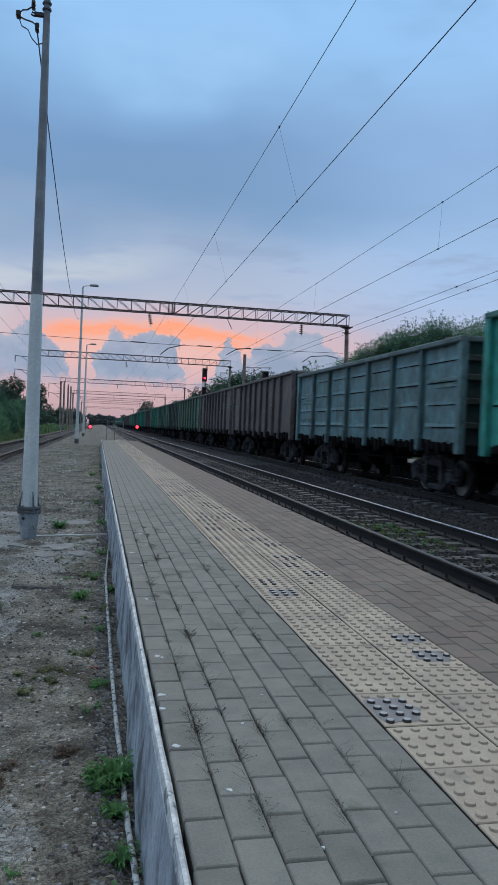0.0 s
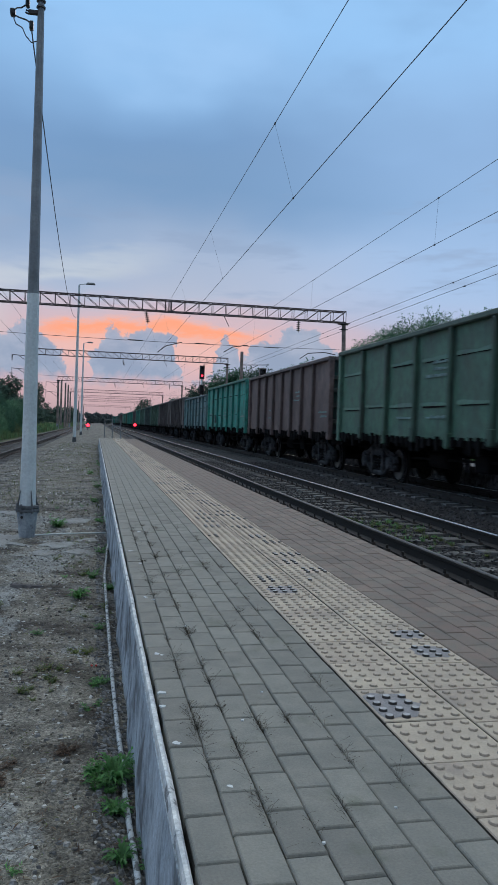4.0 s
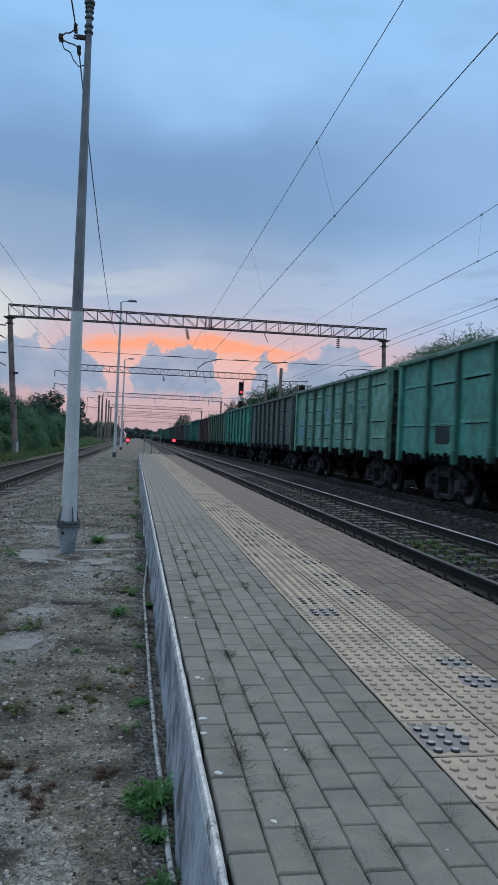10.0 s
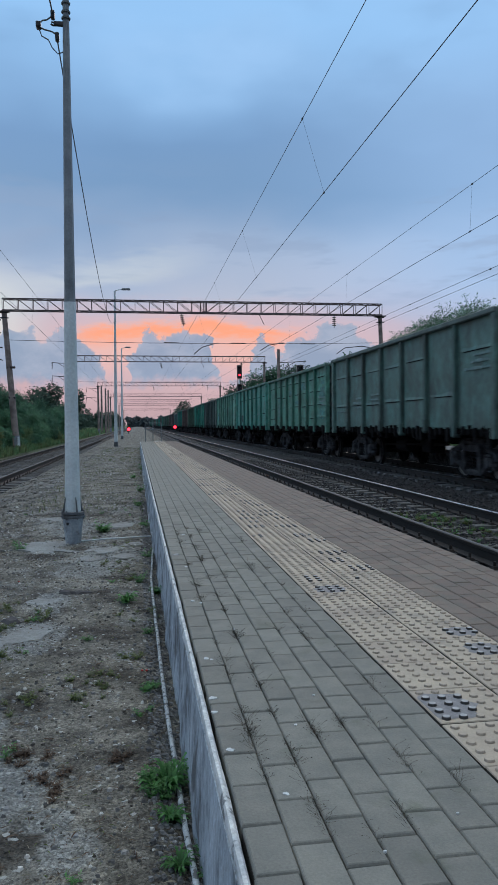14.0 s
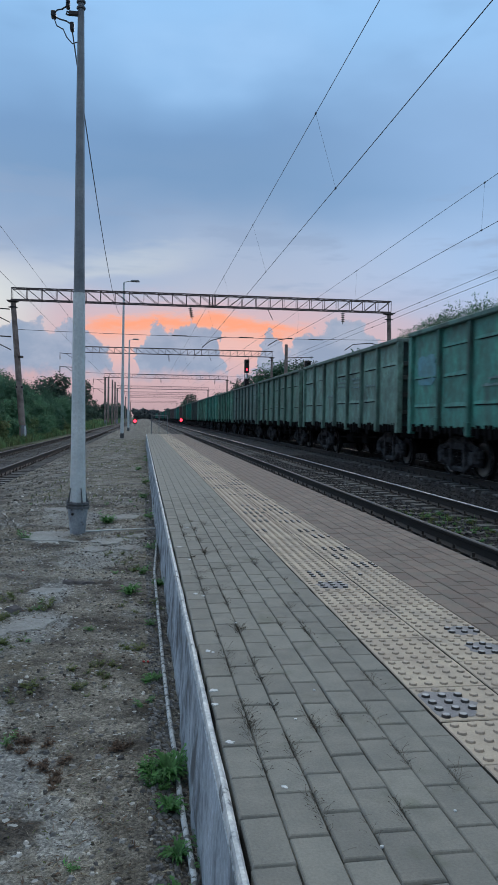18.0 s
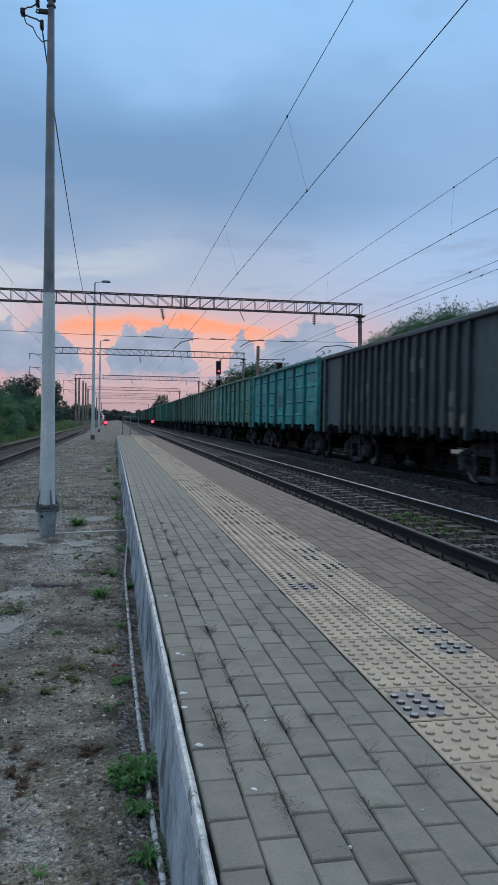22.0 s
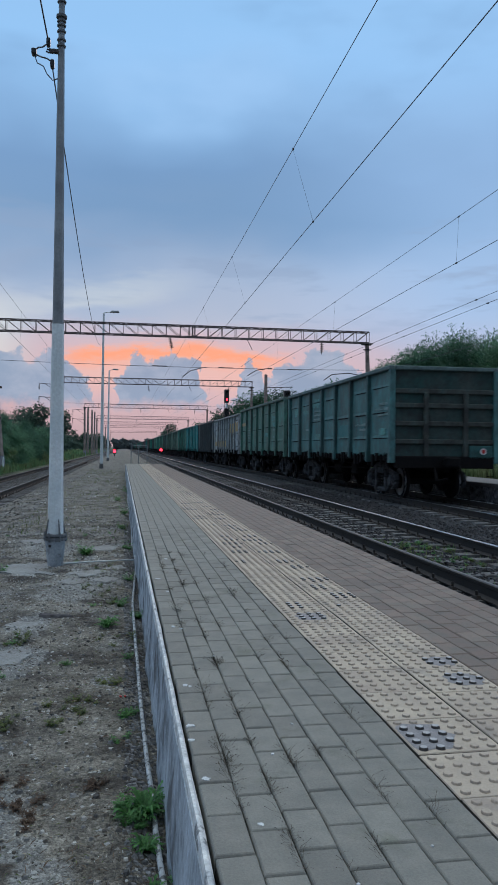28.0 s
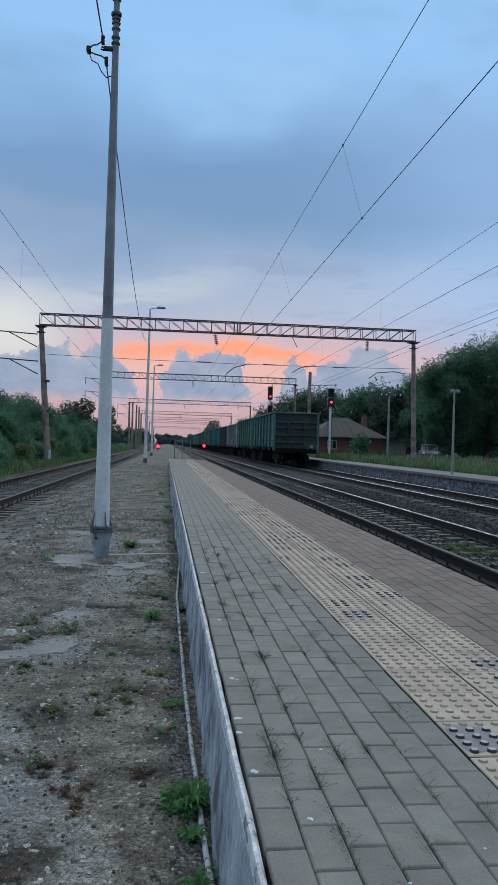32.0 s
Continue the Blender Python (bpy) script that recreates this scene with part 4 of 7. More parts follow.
def insulator(bm, x, y, z, n=5, r=0.13, tilt=0.0):
    tube(bm, (x, y, z + 0.12), (x + tilt * 0.9, y, z - n * 0.12 - 0.1), 0.018, n=6)
    for k in range(n):
        zz = z - 0.05 - k * 0.12
        lathe(bm, [(0.03, 0.03), (r, -0.015), (r * 0.9, -0.035), (0.03, -0.03)][::-1], 10, (x + tilt * (0.15 + k * 0.16), y, zz))
    return bm


def build_gantry(y, xl, xr, ztop, lean, feet, group="overhead line gantries"):
    g = thing("gantry", "steel truss gantry on concrete masts over the tracks", "gantry", group)
    zb = ztop - 0.66
    part("crossbeam", truss(B(), xl, xr, zb, ztop, y, 0.5, 27), M["truss"], g, "riveted lattice crossbeam")
    if y < 60:
        for x in (3.75, 3.95, 4.1):
            part("splice_bar", tube(B(), (x, y - 0.27, zb), (x, y - 0.27, ztop), 0.045, n=4), M["truss"], g)
    for x, ln, foot, thick in ((xl + 0.05, lean, feet[0], 0.86), (xr - 0.05, 0.03 if y < 60 else 0.0, feet[1], 0.72)):
        m = part("mast", tube(B(), (x + ln * (zb - foot), y, foot - 0.3), (x, y, zb + 0.02), 0.235 * thick, 0.165 * thick, 18), M["mast"], g, "tapered concrete mast")
        part("painted_foot", tube(B(), (x + ln * (zb - foot), y, foot - 0.05), (x + ln * (zb - foot - 0.85), y, foot + 0.85), 0.245 * thick, 0.238 * thick, 18), M["mast_foot"], m, "pale painted foot")
        for z in (zb - 0.12, zb - 0.42):
            part("clamp", lathe(B(), [(0.2 * thick, -0.03), (0.24 * thick, -0.03), (0.24 * thick, 0.03), (0.2 * thick, 0.03)], 12, (x, y, z)), M["steel"], m)
            part("bolt_bar", box(B(), (x - 0.26, y - 0.03, z - 0.025), (x + 0.26, y + 0.03, z + 0.025)), M["steel"], m)
        part("cap_beam", box(B(), (x - 0.3, y - 0.3, zb - 0.09), (x + 0.3, y + 0.3, zb - 0.04)), M["truss"], m)
    return g


def hanger(g, x, y, z, n, tilt):
    part("insulator", insulator(B(), x, y, z, n, tilt=tilt), M["insul"], g, "string of dark glass insulators")


build_platform()
build_far_platform()
GANTRIES = [(45, -7.62, 14.95, 8.28, 0.078, (-0.45, -0.05)), (87, -7.6, 14.75, 8.85, 0.0, (-0.45, 0)), (130, -6.75, 14.2, 8.3, 0.01, (-0.5, 0)), (172, -6.2, 14.4, 8.0, 0, (-0.5, 0)), (214, -6.4, 14.4, 8.1, 0, (-0.5, 0)),
            (256, -6.4, 14.4, 8.2, 0, (-0.5, 0)), (340, -6.4, 14.4, 8.2, 0, (-0.5, 0))]
for gy, gl, gr, gz, glean, gfeet in GANTRIES:
    g = build_gantry(gy, gl, gr, gz, glean, gfeet)
    for hx, ht in ((2.62, 0.16), (11.98, 0.0)):
        hanger(g, hx, gy, gz - 0.75, 5, ht)
    part("drop_rod", tube(B(), (7.3, gy, gz - 0.66), (7.62, gy, gz - 1.3), 0.02, n=6), M["steel"], g)


def bracket_arm(g, x, y, z, side, reach):
    """A bracket on a mast: tube, stay and drooping registration arm."""
    b = part("bracket", tube(B(), (x, y, z), (x + side * reach, y, z + 0.12), 0.035, n=6), M["steel"], g)
    part("stay", tube(B(), (x, y, z - 0.75), (x + side * reach * 0.62, y, z + 0.05), 0.03, n=6), M["steel"], b)


def registration(g, pts, y):
    part("registration_arm", polyline(B(), [(x, y + 0.25, z) for x, z in pts], 0.028, 6), M["steel"], g, "thin bent steadying arm for the wires")


first = bpy.data.objects["gantry"]
registration(first, [(3.40, 5.22), (3.89, 5.62), (4.66, 5.84), (4.85, 5.87)], 45)
registration(first, [(7.4, 5.42), (7.95, 5.77), (8.7, 5.90), (8.9, 5.90)], 45)
registration(first, [(12.2, 5.26), (12.72, 5.63), (13.79, 5.74), (14.5, 5.63)], 45)
for bx in (1.6, 5.6, 9.9):
    part("rod_insulator", tube(B(), (bx, 45.2, 5.865), (bx + 0.9, 45.2, 5.855), 0.028, n=6), M["insul"], first)
bracket_arm(first, -7.75, 45, 7.08, -1, 2.6)
bracket_arm(first, -7.68, 45, 5.5, -1, 2.6)
second = bpy.data.objects["gantry.001"]
third = bpy.data.objects["gantry.002"]
for g, bx, by, zs in ((second, -7.65, 87, (7.95, 6.45)), (third, -6.8, 130, (7.2, 5.6))):
    for z in zs:
        bracket_arm(g, bx, by, z, -1, 1.9)
        part("insulator", insulator(B(), bx - 1.85, by, z + 0.05, 5, 0.09), M["insul"], g)
part("feeder_bracket", tube(B(), (14.95, 45, 5.6), (15.35, 45, 5.66), 0.03, n=6), M["steel"], first)
for y, z in ((45, 4.35), (45, 2.6)):
    part("cable_box", box(B(), (-7.42 + 0.05 * (z < 3), y - 0.15, z - 0.06), (-6.98, y + 0.1, z + 0.06), bevel=0.02), M["steel"], first)


def lamp_post(x, y, foot, top, dx):
    g = thing("lamp_post", "slim pale steel lamp post with a single arm lamp", "lamp post", "lamp posts along the platform")
    part("post", tube(B(), (x, y, foot + 0.3), (x + 0.04, y, top), 0.115, 0.06, 12), M["pole_pale"], g)
    part("base", box(B(), (x - 0.15, y - 0.15, foot - 0.35), (x + 0.15, y + 0.15, foot + 0.32), taper=0.8, bevel=0.02), M["rust"], g)
    arm = part("arm", polyline(B(), [(x + 0.04, y, top - 0.05), (x + 0.07, y, top + 0.04), (x + 0.3, y, top + 0.08), (x + dx - 0.3, y, top + 0.12)], 0.03), M["pole_pale"], g)
    bm = B()
    box(bm, (x + dx - 0.5, y - 0.13, top + 0.07), (x + dx + 0.12, y + 0.13, top + 0.2), taper=0.75, bevel=0.03)
    part("lamp_head", bm, M["pole"], arm, "grey unlit lamp head")


lamp_post(-1.45, 50, GROUND, 9.72, 0.95)
lamp_post(-1.62, 77, GROUND, 8.68, 0.86)


def utility_pole():
    x, y = -0.757, 9.0
    g = thing("utility_pole", "tall tapered steel pole, pale below, on a bolted stub", "utility pole")
    part("stub", lathe(B(), [(0.075, GROUND - 0.3), (0.085, GROUND), (0.118, -0.11)], 8, (x, y, 0)), M["stub"], g, "grey tapered footing stub")
    part("cable_hole", lathe(B(), [(0.0, -0.121), (0.016, -0.12), (0.02, -0.10), (0.021, -0.08)], 10, (x - 0.052, y + 0.018, -0.175), axis="y"), M["insul"], g, "dark cable hole")
    c = part("collar", lathe(B(), [(0.125, -0.115), (0.135, -0.11), (0.135, -0.085), (0.12, -0.08)], 8, (x, y, 0)), M["rust"], g, "bolted flange")
    part("upper_flange", lathe(B(), [(0.12, -0.072), (0.132, -0.07), (0.132, -0.045), (0.1, -0.04)], 8, (x, y, 0)), M["rust"], c)
    for k in range(4):
        a = k * math.pi / 2 + 0.5
        px, py = x + 0.088 * math.cos(a), y + 0.088 * math.sin(a)
        part("gusset", tube(B(), (px * 1.0 + 0.03 * math.cos(a), py + 0.03 * math.sin(a), -0.05), (px, py, 0.13), 0.016, 0.006, 4), M["rust"], c)
    for k in range(6):
        a = k * math.pi / 3
        part("bolt", tube(B(), (x + 0.122 * math.cos(a), y + 0.122 * math.sin(a), -0.13), (x + 0.122 * math.cos(a), y + 0.122 * math.sin(a), -0.025), 0.009, n=6), M["rust"], c)
    part("lower_shaft", lathe(B(), [(0.092, -0.045), (0.083, 0.6), (0.068, 2.4)], 8, (x, y, 0)), M["pole_pale"], g, "pale painted lower shaft")
    part("upper_shaft", lathe(B(), [(0.066, 2.395), (0.0625, 2.5), (0.045, 4.8), (0.036, 5.75), (0.034, 6.4)], 8, (x, y, 0)), M["pole"], g, "grey painted upper shaft")
    for z in (5.95, 5.90, 5.83, 5.73, 5.66, 6.18, 6.24):
        part("band_clamp", lathe(B(), [(0.04, -0.012), (0.052, -0.01), (0.052, 0.01), (0.04, 0.012)], 8, (x, y, z)), M["rust"], g)
    part("cap", lathe(B(), [(0.05, 5.985), (0.062, 5.99), (0.062, 6.02), (0.048, 6.03)], 10, (x, y, 0)), M["rust"], g)
    b = part("bracket", box(B(), (x - 0.17, y - 0.025, 5.655), (x - 0.03, y + 0.025, 5.70)), M["steel"], g, "bent hook bracket")
    part("hook", polyline(B(), [(x - 0.16, y, 5.68), (x - 0.2, y, 5.70), (x - 0.21, y, 5.665), (x - 0.17, y, 5.65)], 0.012), M["steel"], b)
    for dx, z in ((-0.185, 5.79), (-0.125, 5.50)):
        part("clamp_insulator", box(B(), (x + dx - 0.028, y - 0.04, z - 0.055), (x + dx + 0.028, y + 0.04, z + 0.055), bevel=0.012), M["insul"], g)
    part("clamp_insulator", box(B(), (x - 0.42, y - 0.05, 5.60), (x - 0.35, y + 0.05, 5.68), bevel=0.012), M["insul"], g)
    part("jumper", polyline(B(), [(x - 0.2, y, 5.77), (x - 0.27, y, 5.72), (x - 0.33, y, 5.71), (x - 0.38, y, 5.66)], 0.010), M["wire"], g)
    part("jumper", polyline(B(), [(x - 0.38, y, 5.62), (x - 0.3, y, 5.59), (x - 0.2, y, 5.57), (x - 0.13, y, 5.53)], 0.010), M["wire"], g)
    part("jumper", polyline(B(), [(x - 0.38, y, 5.6), (x - 0.34, y, 5.5), (x - 0.25, y, 5.46), (x - 0.2, y, 5.36), (x - 0.12, y, 5.28), (x - 0.04, y, 5.31)], 0.008), M["wire"], g)
    for o in g.children_recursive:
        if o.name.split(".")[0] in ("bracket", "hook", "clamp_insulator", "jumper"):
            for v in o.data.vertices:
                v.co = ((v.co.x - x) * 0.80 + x, v.co.y, (v.co.z - 5.65) * 0.86 + 5.57)
    pad = B()
    ring = []
    for k in range(60):
        a = k * 2 * math.pi / 60
        r = 0.40 + 0.14 * noise.noise(Vector((math.cos(a) * 2, math.sin(a) * 2, 7))) + 0.08 * noise.noise(Vector((math.cos(a) * 7, math.sin(a) * 7, 2)))
        ring.append((x - 0.06 + 1.25 * r * math.cos(a), y - 0.12 + 1.05 * r * math.sin(a)))
    low = [pad.verts.new((px, py, GROUND - 0.1)) for px, py in ring]
    up = [pad.verts.new((px, py, GROUND + 0.012)) for px, py in ring]
    for k in range(60):
        pad.faces.new((low[k], low[(k + 1) % 60], up[(k + 1) % 60], up[k]))
    pad.faces.new(up)
    thing("concrete_pad", "cracked concrete slab round the foot of the steel pole", "slab", kind="structure", mesh=mesh_of("concrete_pad", pad, M["rubble"]))


utility_pole()


# ---------------------------------------------------------------- wires
def wires():
    def line(name, label, pts, r, group="overhead wires"):
        return thing(name, label, "wire", group, mesh=mesh_of(name, polyline(B(), pts, r, 5), M["wire"]))

    for xc, xm, zc, zm, y0, gap in ((4.08, 3.61, 6.0, 7.57, 16.1, 9.5), (8.74, 8.8, 6.0, 7.25, 18.9, 12.0), (-5.0, -4.95, 5.95, 7.45, 25.5, 12.0)):
        c = line("contact_wire", "dark copper contact wire above the track", [(xc, -30, zc), (xc, 400, zc)], 0.008)
        line("messenger_wire", "dark messenger wire carrying the contact wire", [(xm, -30, zm), (xm, 400, zm)], 0.007)
        for k in range(-4, 26):
            y = y0 + k * gap
            d = part("dropper", tube(B(), (xc, y, zc), (xm, y, zm), 0.0026, n=4), M["wire"], c)
            for px, pz in ((xc, zc), (xm, zm)):
                part("clip", box(B(), (px - 0.014, y - 0.035, pz - 0.018), (px + 0.014, y + 0.035, pz + 0.018)), M["wire"], d)
    for x, z in ((14.5, 7.3), (14.5, 6.97), (15.3, 5.66)):
        f = line("feeder_wire", "dark feeder wire on the mast tops", [(x, -30, z), (x, 400, z)], 0.010)
        for k in range(6):
            y = 17.5 + k * 9.3 + 3.1 * z % 4
            part("clip", box(B(), (x - 0.02, y - 0.06, z - 0.035), (x + 0.02, y + 0.06, z + 0.02)), M["wire"], f)
    sag = lambda a, b, s: [tuple(Vector(a).lerp(Vector(b), t / 12) - Vector((0, 0, s * 4 * t / 12 * (1 - t / 12)))) for t in range(13)]
    line("service_cable", "black twisted cable slung between the poles", sag((-0.86, 9.0, 5.43), (-1.5, 50, 7.7), 1.1), 0.008)
    line("service_cable", "black twisted cable slung between the poles", sag((-0.905, 9.0, 5.70), (-0.6, -28, 7.0), 0.9), 0.009)
    for gy in (45, 87, 130):
        line("cross_wire", "thin transverse wire between the masts", sag((-7.3, gy + 0.2, 5.95), (14.8, gy + 0.2, 5.95), 0.12), 0.014)


wires()


# ---------------------------------------------------------------- goods train
def paint(name, base, dirt, amount=0.0, rust=(0.06, 0.05, 0.045)):
    """Weathered wagon paint: for the plates, darker for the posts, dusty for the top rail."""
    base = tuple(c * 1.45 for c in base)
    dull = tuple(0.30 * b + 0.80 * d for b, d in zip(base, dirt))
    plate = mat(name, base, 0.62, 0.0, second=dull, scale=1.9, fine=7, fine_amt=0.5, bump=0.3, bump_dist=0.01, stain=rust, stain_at=(0.53 - amount, 0.78), stain_scale=1.7, stretch=(1.0, 1.0, 0.62))
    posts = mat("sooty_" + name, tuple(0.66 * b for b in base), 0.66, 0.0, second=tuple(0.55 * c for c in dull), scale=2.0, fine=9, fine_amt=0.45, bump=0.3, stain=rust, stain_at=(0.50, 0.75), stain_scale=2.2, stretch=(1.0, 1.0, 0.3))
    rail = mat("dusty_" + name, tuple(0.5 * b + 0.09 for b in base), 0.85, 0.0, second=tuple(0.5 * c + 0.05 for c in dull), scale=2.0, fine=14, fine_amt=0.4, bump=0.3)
    return plate, posts, rail


PALE_GREEN = (0.125, 0.31, 0.24)
DIRT = (0.06, 0.090, 0.080)
WAGONS = [  # paint, posts on a side, ribs, height, label
    (paint("dark_teal_paint", (0.042, 0.128, 0.128), (0.035, 0.075, 0.075)), 6, 3, 3.72, "dark teal open goods wagon with dents and a tail disc"),
    (paint("dull_green_paint", (0.05, 0.15, 0.12), DIRT), 6, 3, 3.76, "dull green open goods wagon with faded panels"),
    (paint("pale_grey_paint", (0.27, 0.31, 0.325), (0.15, 0.165, 0.17), 0.03), 8, 5, 3.62, "pale grey open goods wagon with yellow painted bands"),
    (paint("soot_grey_paint", (0.040, 0.060, 0.068), (0.055, 0.072, 0.076), 0.0, (0.078, 0.084, 0.082)), 17, 0, 3.66, "soot-dark wagon with many narrow ribs"),
    (paint("turquoise_paint", (0.03, 0.26, 0.265), (0.03, 0.12, 0.12)), 6, 4, 3.72, "bright turquoise open goods wagon with ribbed panels"),
    (paint("sea_green_paint", (0.06, 0.225, 0.18), DIRT), 6, 3, 3.78, "sea green open goods wagon with a blue patch"),
    (paint("grey_green_paint", (0.135, 0.25, 0.205), DIRT), 6, 2, 3.76, "grey-green open goods wagon with faded paint"),
    (paint("olive_grey_paint", (0.09, 0.19, 0.148), DIRT), 6, 2, 3.74, "dull olive-grey open goods wagon"),
    (paint("grey_brown_paint", (0.082, 0.16, 0.138), (0.06, 0.07, 0.066)), 6, 2, 3.74, "dull grey-green open goods wagon with worn paint"),
    (paint("patchy_green_paint", (0.075, 0.235, 0.17), DIRT), 7, 4, 3.72, "patchy green open goods wagon with ribbed panels"),
    (paint("bright_green_paint", (0.06, 0.25, 0.20), (0.05, 0.15, 0.11)), 6, 2, 3.76, "bright green open goods wagon with a dark plate"),
    (paint("pale_green_paint", PALE_GREEN, (0.06, 0.11, 0.09)), 7, 4, 3.76, "pale green ribbed open goods wagon with a blue patch"),
    (paint("charcoal_paint", (0.06, 0.105, 0.098), (0.05, 0.06, 0.058)), 7, 2, 3.72, "dark grey-green open goods wagon with dusty panels"),
    (paint("vivid_green_paint", (0.03, 0.25, 0.19), (0.03, 0.12, 0.09)), 6, 2, 3.76, "vivid green open goods wagon with white stencilled marks"),
    (paint("dark_green_paint", (0.06, 0.13, 0.09), DIRT), 6, 2, 3.72, "dark green open goods wagon"),
    (paint("brown_paint", (0.125, 0.09, 0.085), (0.06, 0.045, 0.042)), 7, 0, 3.70, "brown open goods wagon with dusty panels"),
    (paint("leaf_green_paint", (0.035, 0.25, 0.20), (0.03, 0.12, 0.10)), 6, 2, 3.78, "bright green open goods wagon with a dark plate"),
    (paint("steel_blue_paint", (0.10, 0.19, 0.205), DIRT), 6, 4, 3.47, "steel-blue open goods wagon with plain panels"),
    (paint("mauve_brown_paint", (0.115, 0.10, 0.10), (0.05, 0.045, 0.045)), 8, 0, 3.70, "dusty brown open goods wagon"),
]
FAR = [18, 16, 12, 10, 15, 13, 14, 7, 6]
PITCH, BODY = 13.92, 6.52
# black for the strips that stand in for shade below the ribs
RIB_SHADE = M["black"]


def wheelset_mesh():
    bm = B()
    tube(bm, (-0.9, 0, 0), (0.9, 0, 0), 0.085, n=8)
    for s in (-1, 1):
        prof = [(0.1, -0.09), (0.13, -0.05), (0.40, -0.02), (0.415, -0.065), (0.475, -0.065), (0.475, 0.045), (0.515, 0.05), (0.515, 0.08), (0.40, 0.08), (0.38, 0.02), (0.13, 0.07), (0.1, 0.09)]
        lathe(bm, [(r, s * 0.795 - s * h) for r, h in prof], 24, axis="x")
        lathe(bm, [(0.4772, s * 0.836), (0.4775, s * 0.816)], 24, axis="x", index=1)
        for k in range(3):
            a = k * 2.094
            tube(bm, (s * 0.87, 0.2 * math.cos(a), 0.2 * math.sin(a)), (s * 0.9, 0.2 * math.cos(a), 0.2 * math.sin(a)), 0.03, n=6)
    bmesh.ops.recalc_face_normals(bm, faces=bm.faces)
    return mesh_of("wheelset", bm, (M["wheel"], M["tread"]))


def side_frame_mesh():
    """The cast side frame of a bogie with its windows and axle boxes."""
    bm = B()
    top = [(-1.2, 0.50), (-1.15, 0.68), (-0.75, 0.76), (-0.45, 0.92), (0.45, 0.92), (0.75, 0.76), (1.15, 0.68), (1.2, 0.50)]
    low = [(-1.2, 0.36), (-0.75, 0.40), (-0.42, 0.20), (0.42, 0.20), (0.75, 0.40), (1.2, 0.36)]
    def bar(pts, w, t):
        for (y0, z0), (y1, z1) in zip(pts, pts[1:]):
            tube(bm, (0, y0, z0), (0, y1, z1), w, n=6)
    bar(top, 0.085, 0)
    bar(low, 0.08, 0)
    for y in (-0.40, 0.40):
        box(bm, (-0.08, y - 0.07, 0.2), (0.08, y + 0.07, 0.95))
    for y in (-0.925, 0.925):
        box(bm, (-0.12, y - 0.17, 0.36), (0.12, y + 0.17, 0.66), bevel=0.03)
        lathe(bm, [(0.13, -0.14), (0.13, 0.14)], 12, (0, y, 0.475), axis="x")
    for y in (-0.2, 0.0, 0.2):
        for k in range(5):
            lathe(bm, [(0.055, 0.0), (0.075, 0.02), (0.055, 0.04)], 10, (0, y, 0.27 + k * 0.085), index=1)
    box(bm, (-0.1, -0.34, 0.68), (0.1, 0.34, 0.86), bevel=0.02)
    return mesh_of("side_frame", bm, (M["bogie"], M["wheel"]))


WHEELSET, SIDE_FRAME = wheelset_mesh(), side_frame_mesh()


def coupler_mesh():
    bm = B()
    box(bm, (-0.1, 0, 0.98), (0.1, 0.42, 1.14), bevel=0.02)
    box(bm, (-0.2, 0.36, 0.92), (0.16, 0.66, 1.2), bevel=0.04)
    tube(bm, (0.3, 0.05, 0.98), (0.34, 0.35, 0.55), 0.035, n=6)
    tube(bm, (0.34, 0.35, 0.55), (0.2, 0.68, 0.62), 0.03, n=6)
    return mesh_of("coupler", bm, M["black"])


COUPLER = coupler_mesh()


def plate_x(s, ends, top, seed, y, z):
    """How far out the dented plating stands at a place on a side."""
    bay = next((i for i, (a, b) in enumerate(zip(ends, ends[1:])) if a <= y + 1e-3 and y <= b + 1e-3), 0)
    f = max(0.0, min(1.0, (y - ends[bay]) / (ends[bay + 1] - ends[bay])))
    belly = 0.020 * math.sin(math.pi * f) * math.sin(math.pi * (z - 1.22) / (top - 1.32)) * noise.noise(Vector((bay * 3.7 + seed, seed * 1.3, 0)))
    return s * (1.5 + belly + 0.024 * noise.noise(Vector((y * 1.3 + seed * 7, z * 1.6, seed))) + 0.007 * noise.noise(Vector((y * 2.6, z * 3.0, seed * 3.0))))


def side_mesh(s, posts, ribs, top, material, seed):
    """One plated side, bulging between its posts and dented by use."""
    bm = B()
    ends = post_places(posts)
    m, per = 14, 3 if posts > 9 else 7
    ys = sorted({round(a + (b - a) * k / per, 4) for a, b in zip(ends, ends[1:]) for k in range(per + 1)})
    grid = [[bm.verts.new((plate_x(s, ends, top, seed, y, z), y, z)) for z in [1.22 + (top - 1.32) * j / m for j in range(m + 1)]] for y in ys]
    for p, q in zip(grid, grid[1:]):
        for j in range(m):
            bm.faces.new((p[j], q[j], q[j + 1], p[j + 1]))
    back = [bm.verts.new((s * 1.44, yy, zz)) for yy, zz in ((-BODY + 0.06, 1.22), (BODY - 0.06, 1.22), (BODY - 0.06, top - 0.1), (-BODY + 0.06, top - 0.1))]
    bm.faces.new(back)
    bmesh.ops.recalc_face_normals(bm, faces=bm.faces)
    return mesh_of("side_wall", bm, material, True)


def post_places(posts):
    inner = BODY - 2.05
    return [-BODY + 0.1] + [-inner + 2 * inner * i / (posts - 1) for i in range(posts)] + [BODY - 0.1]


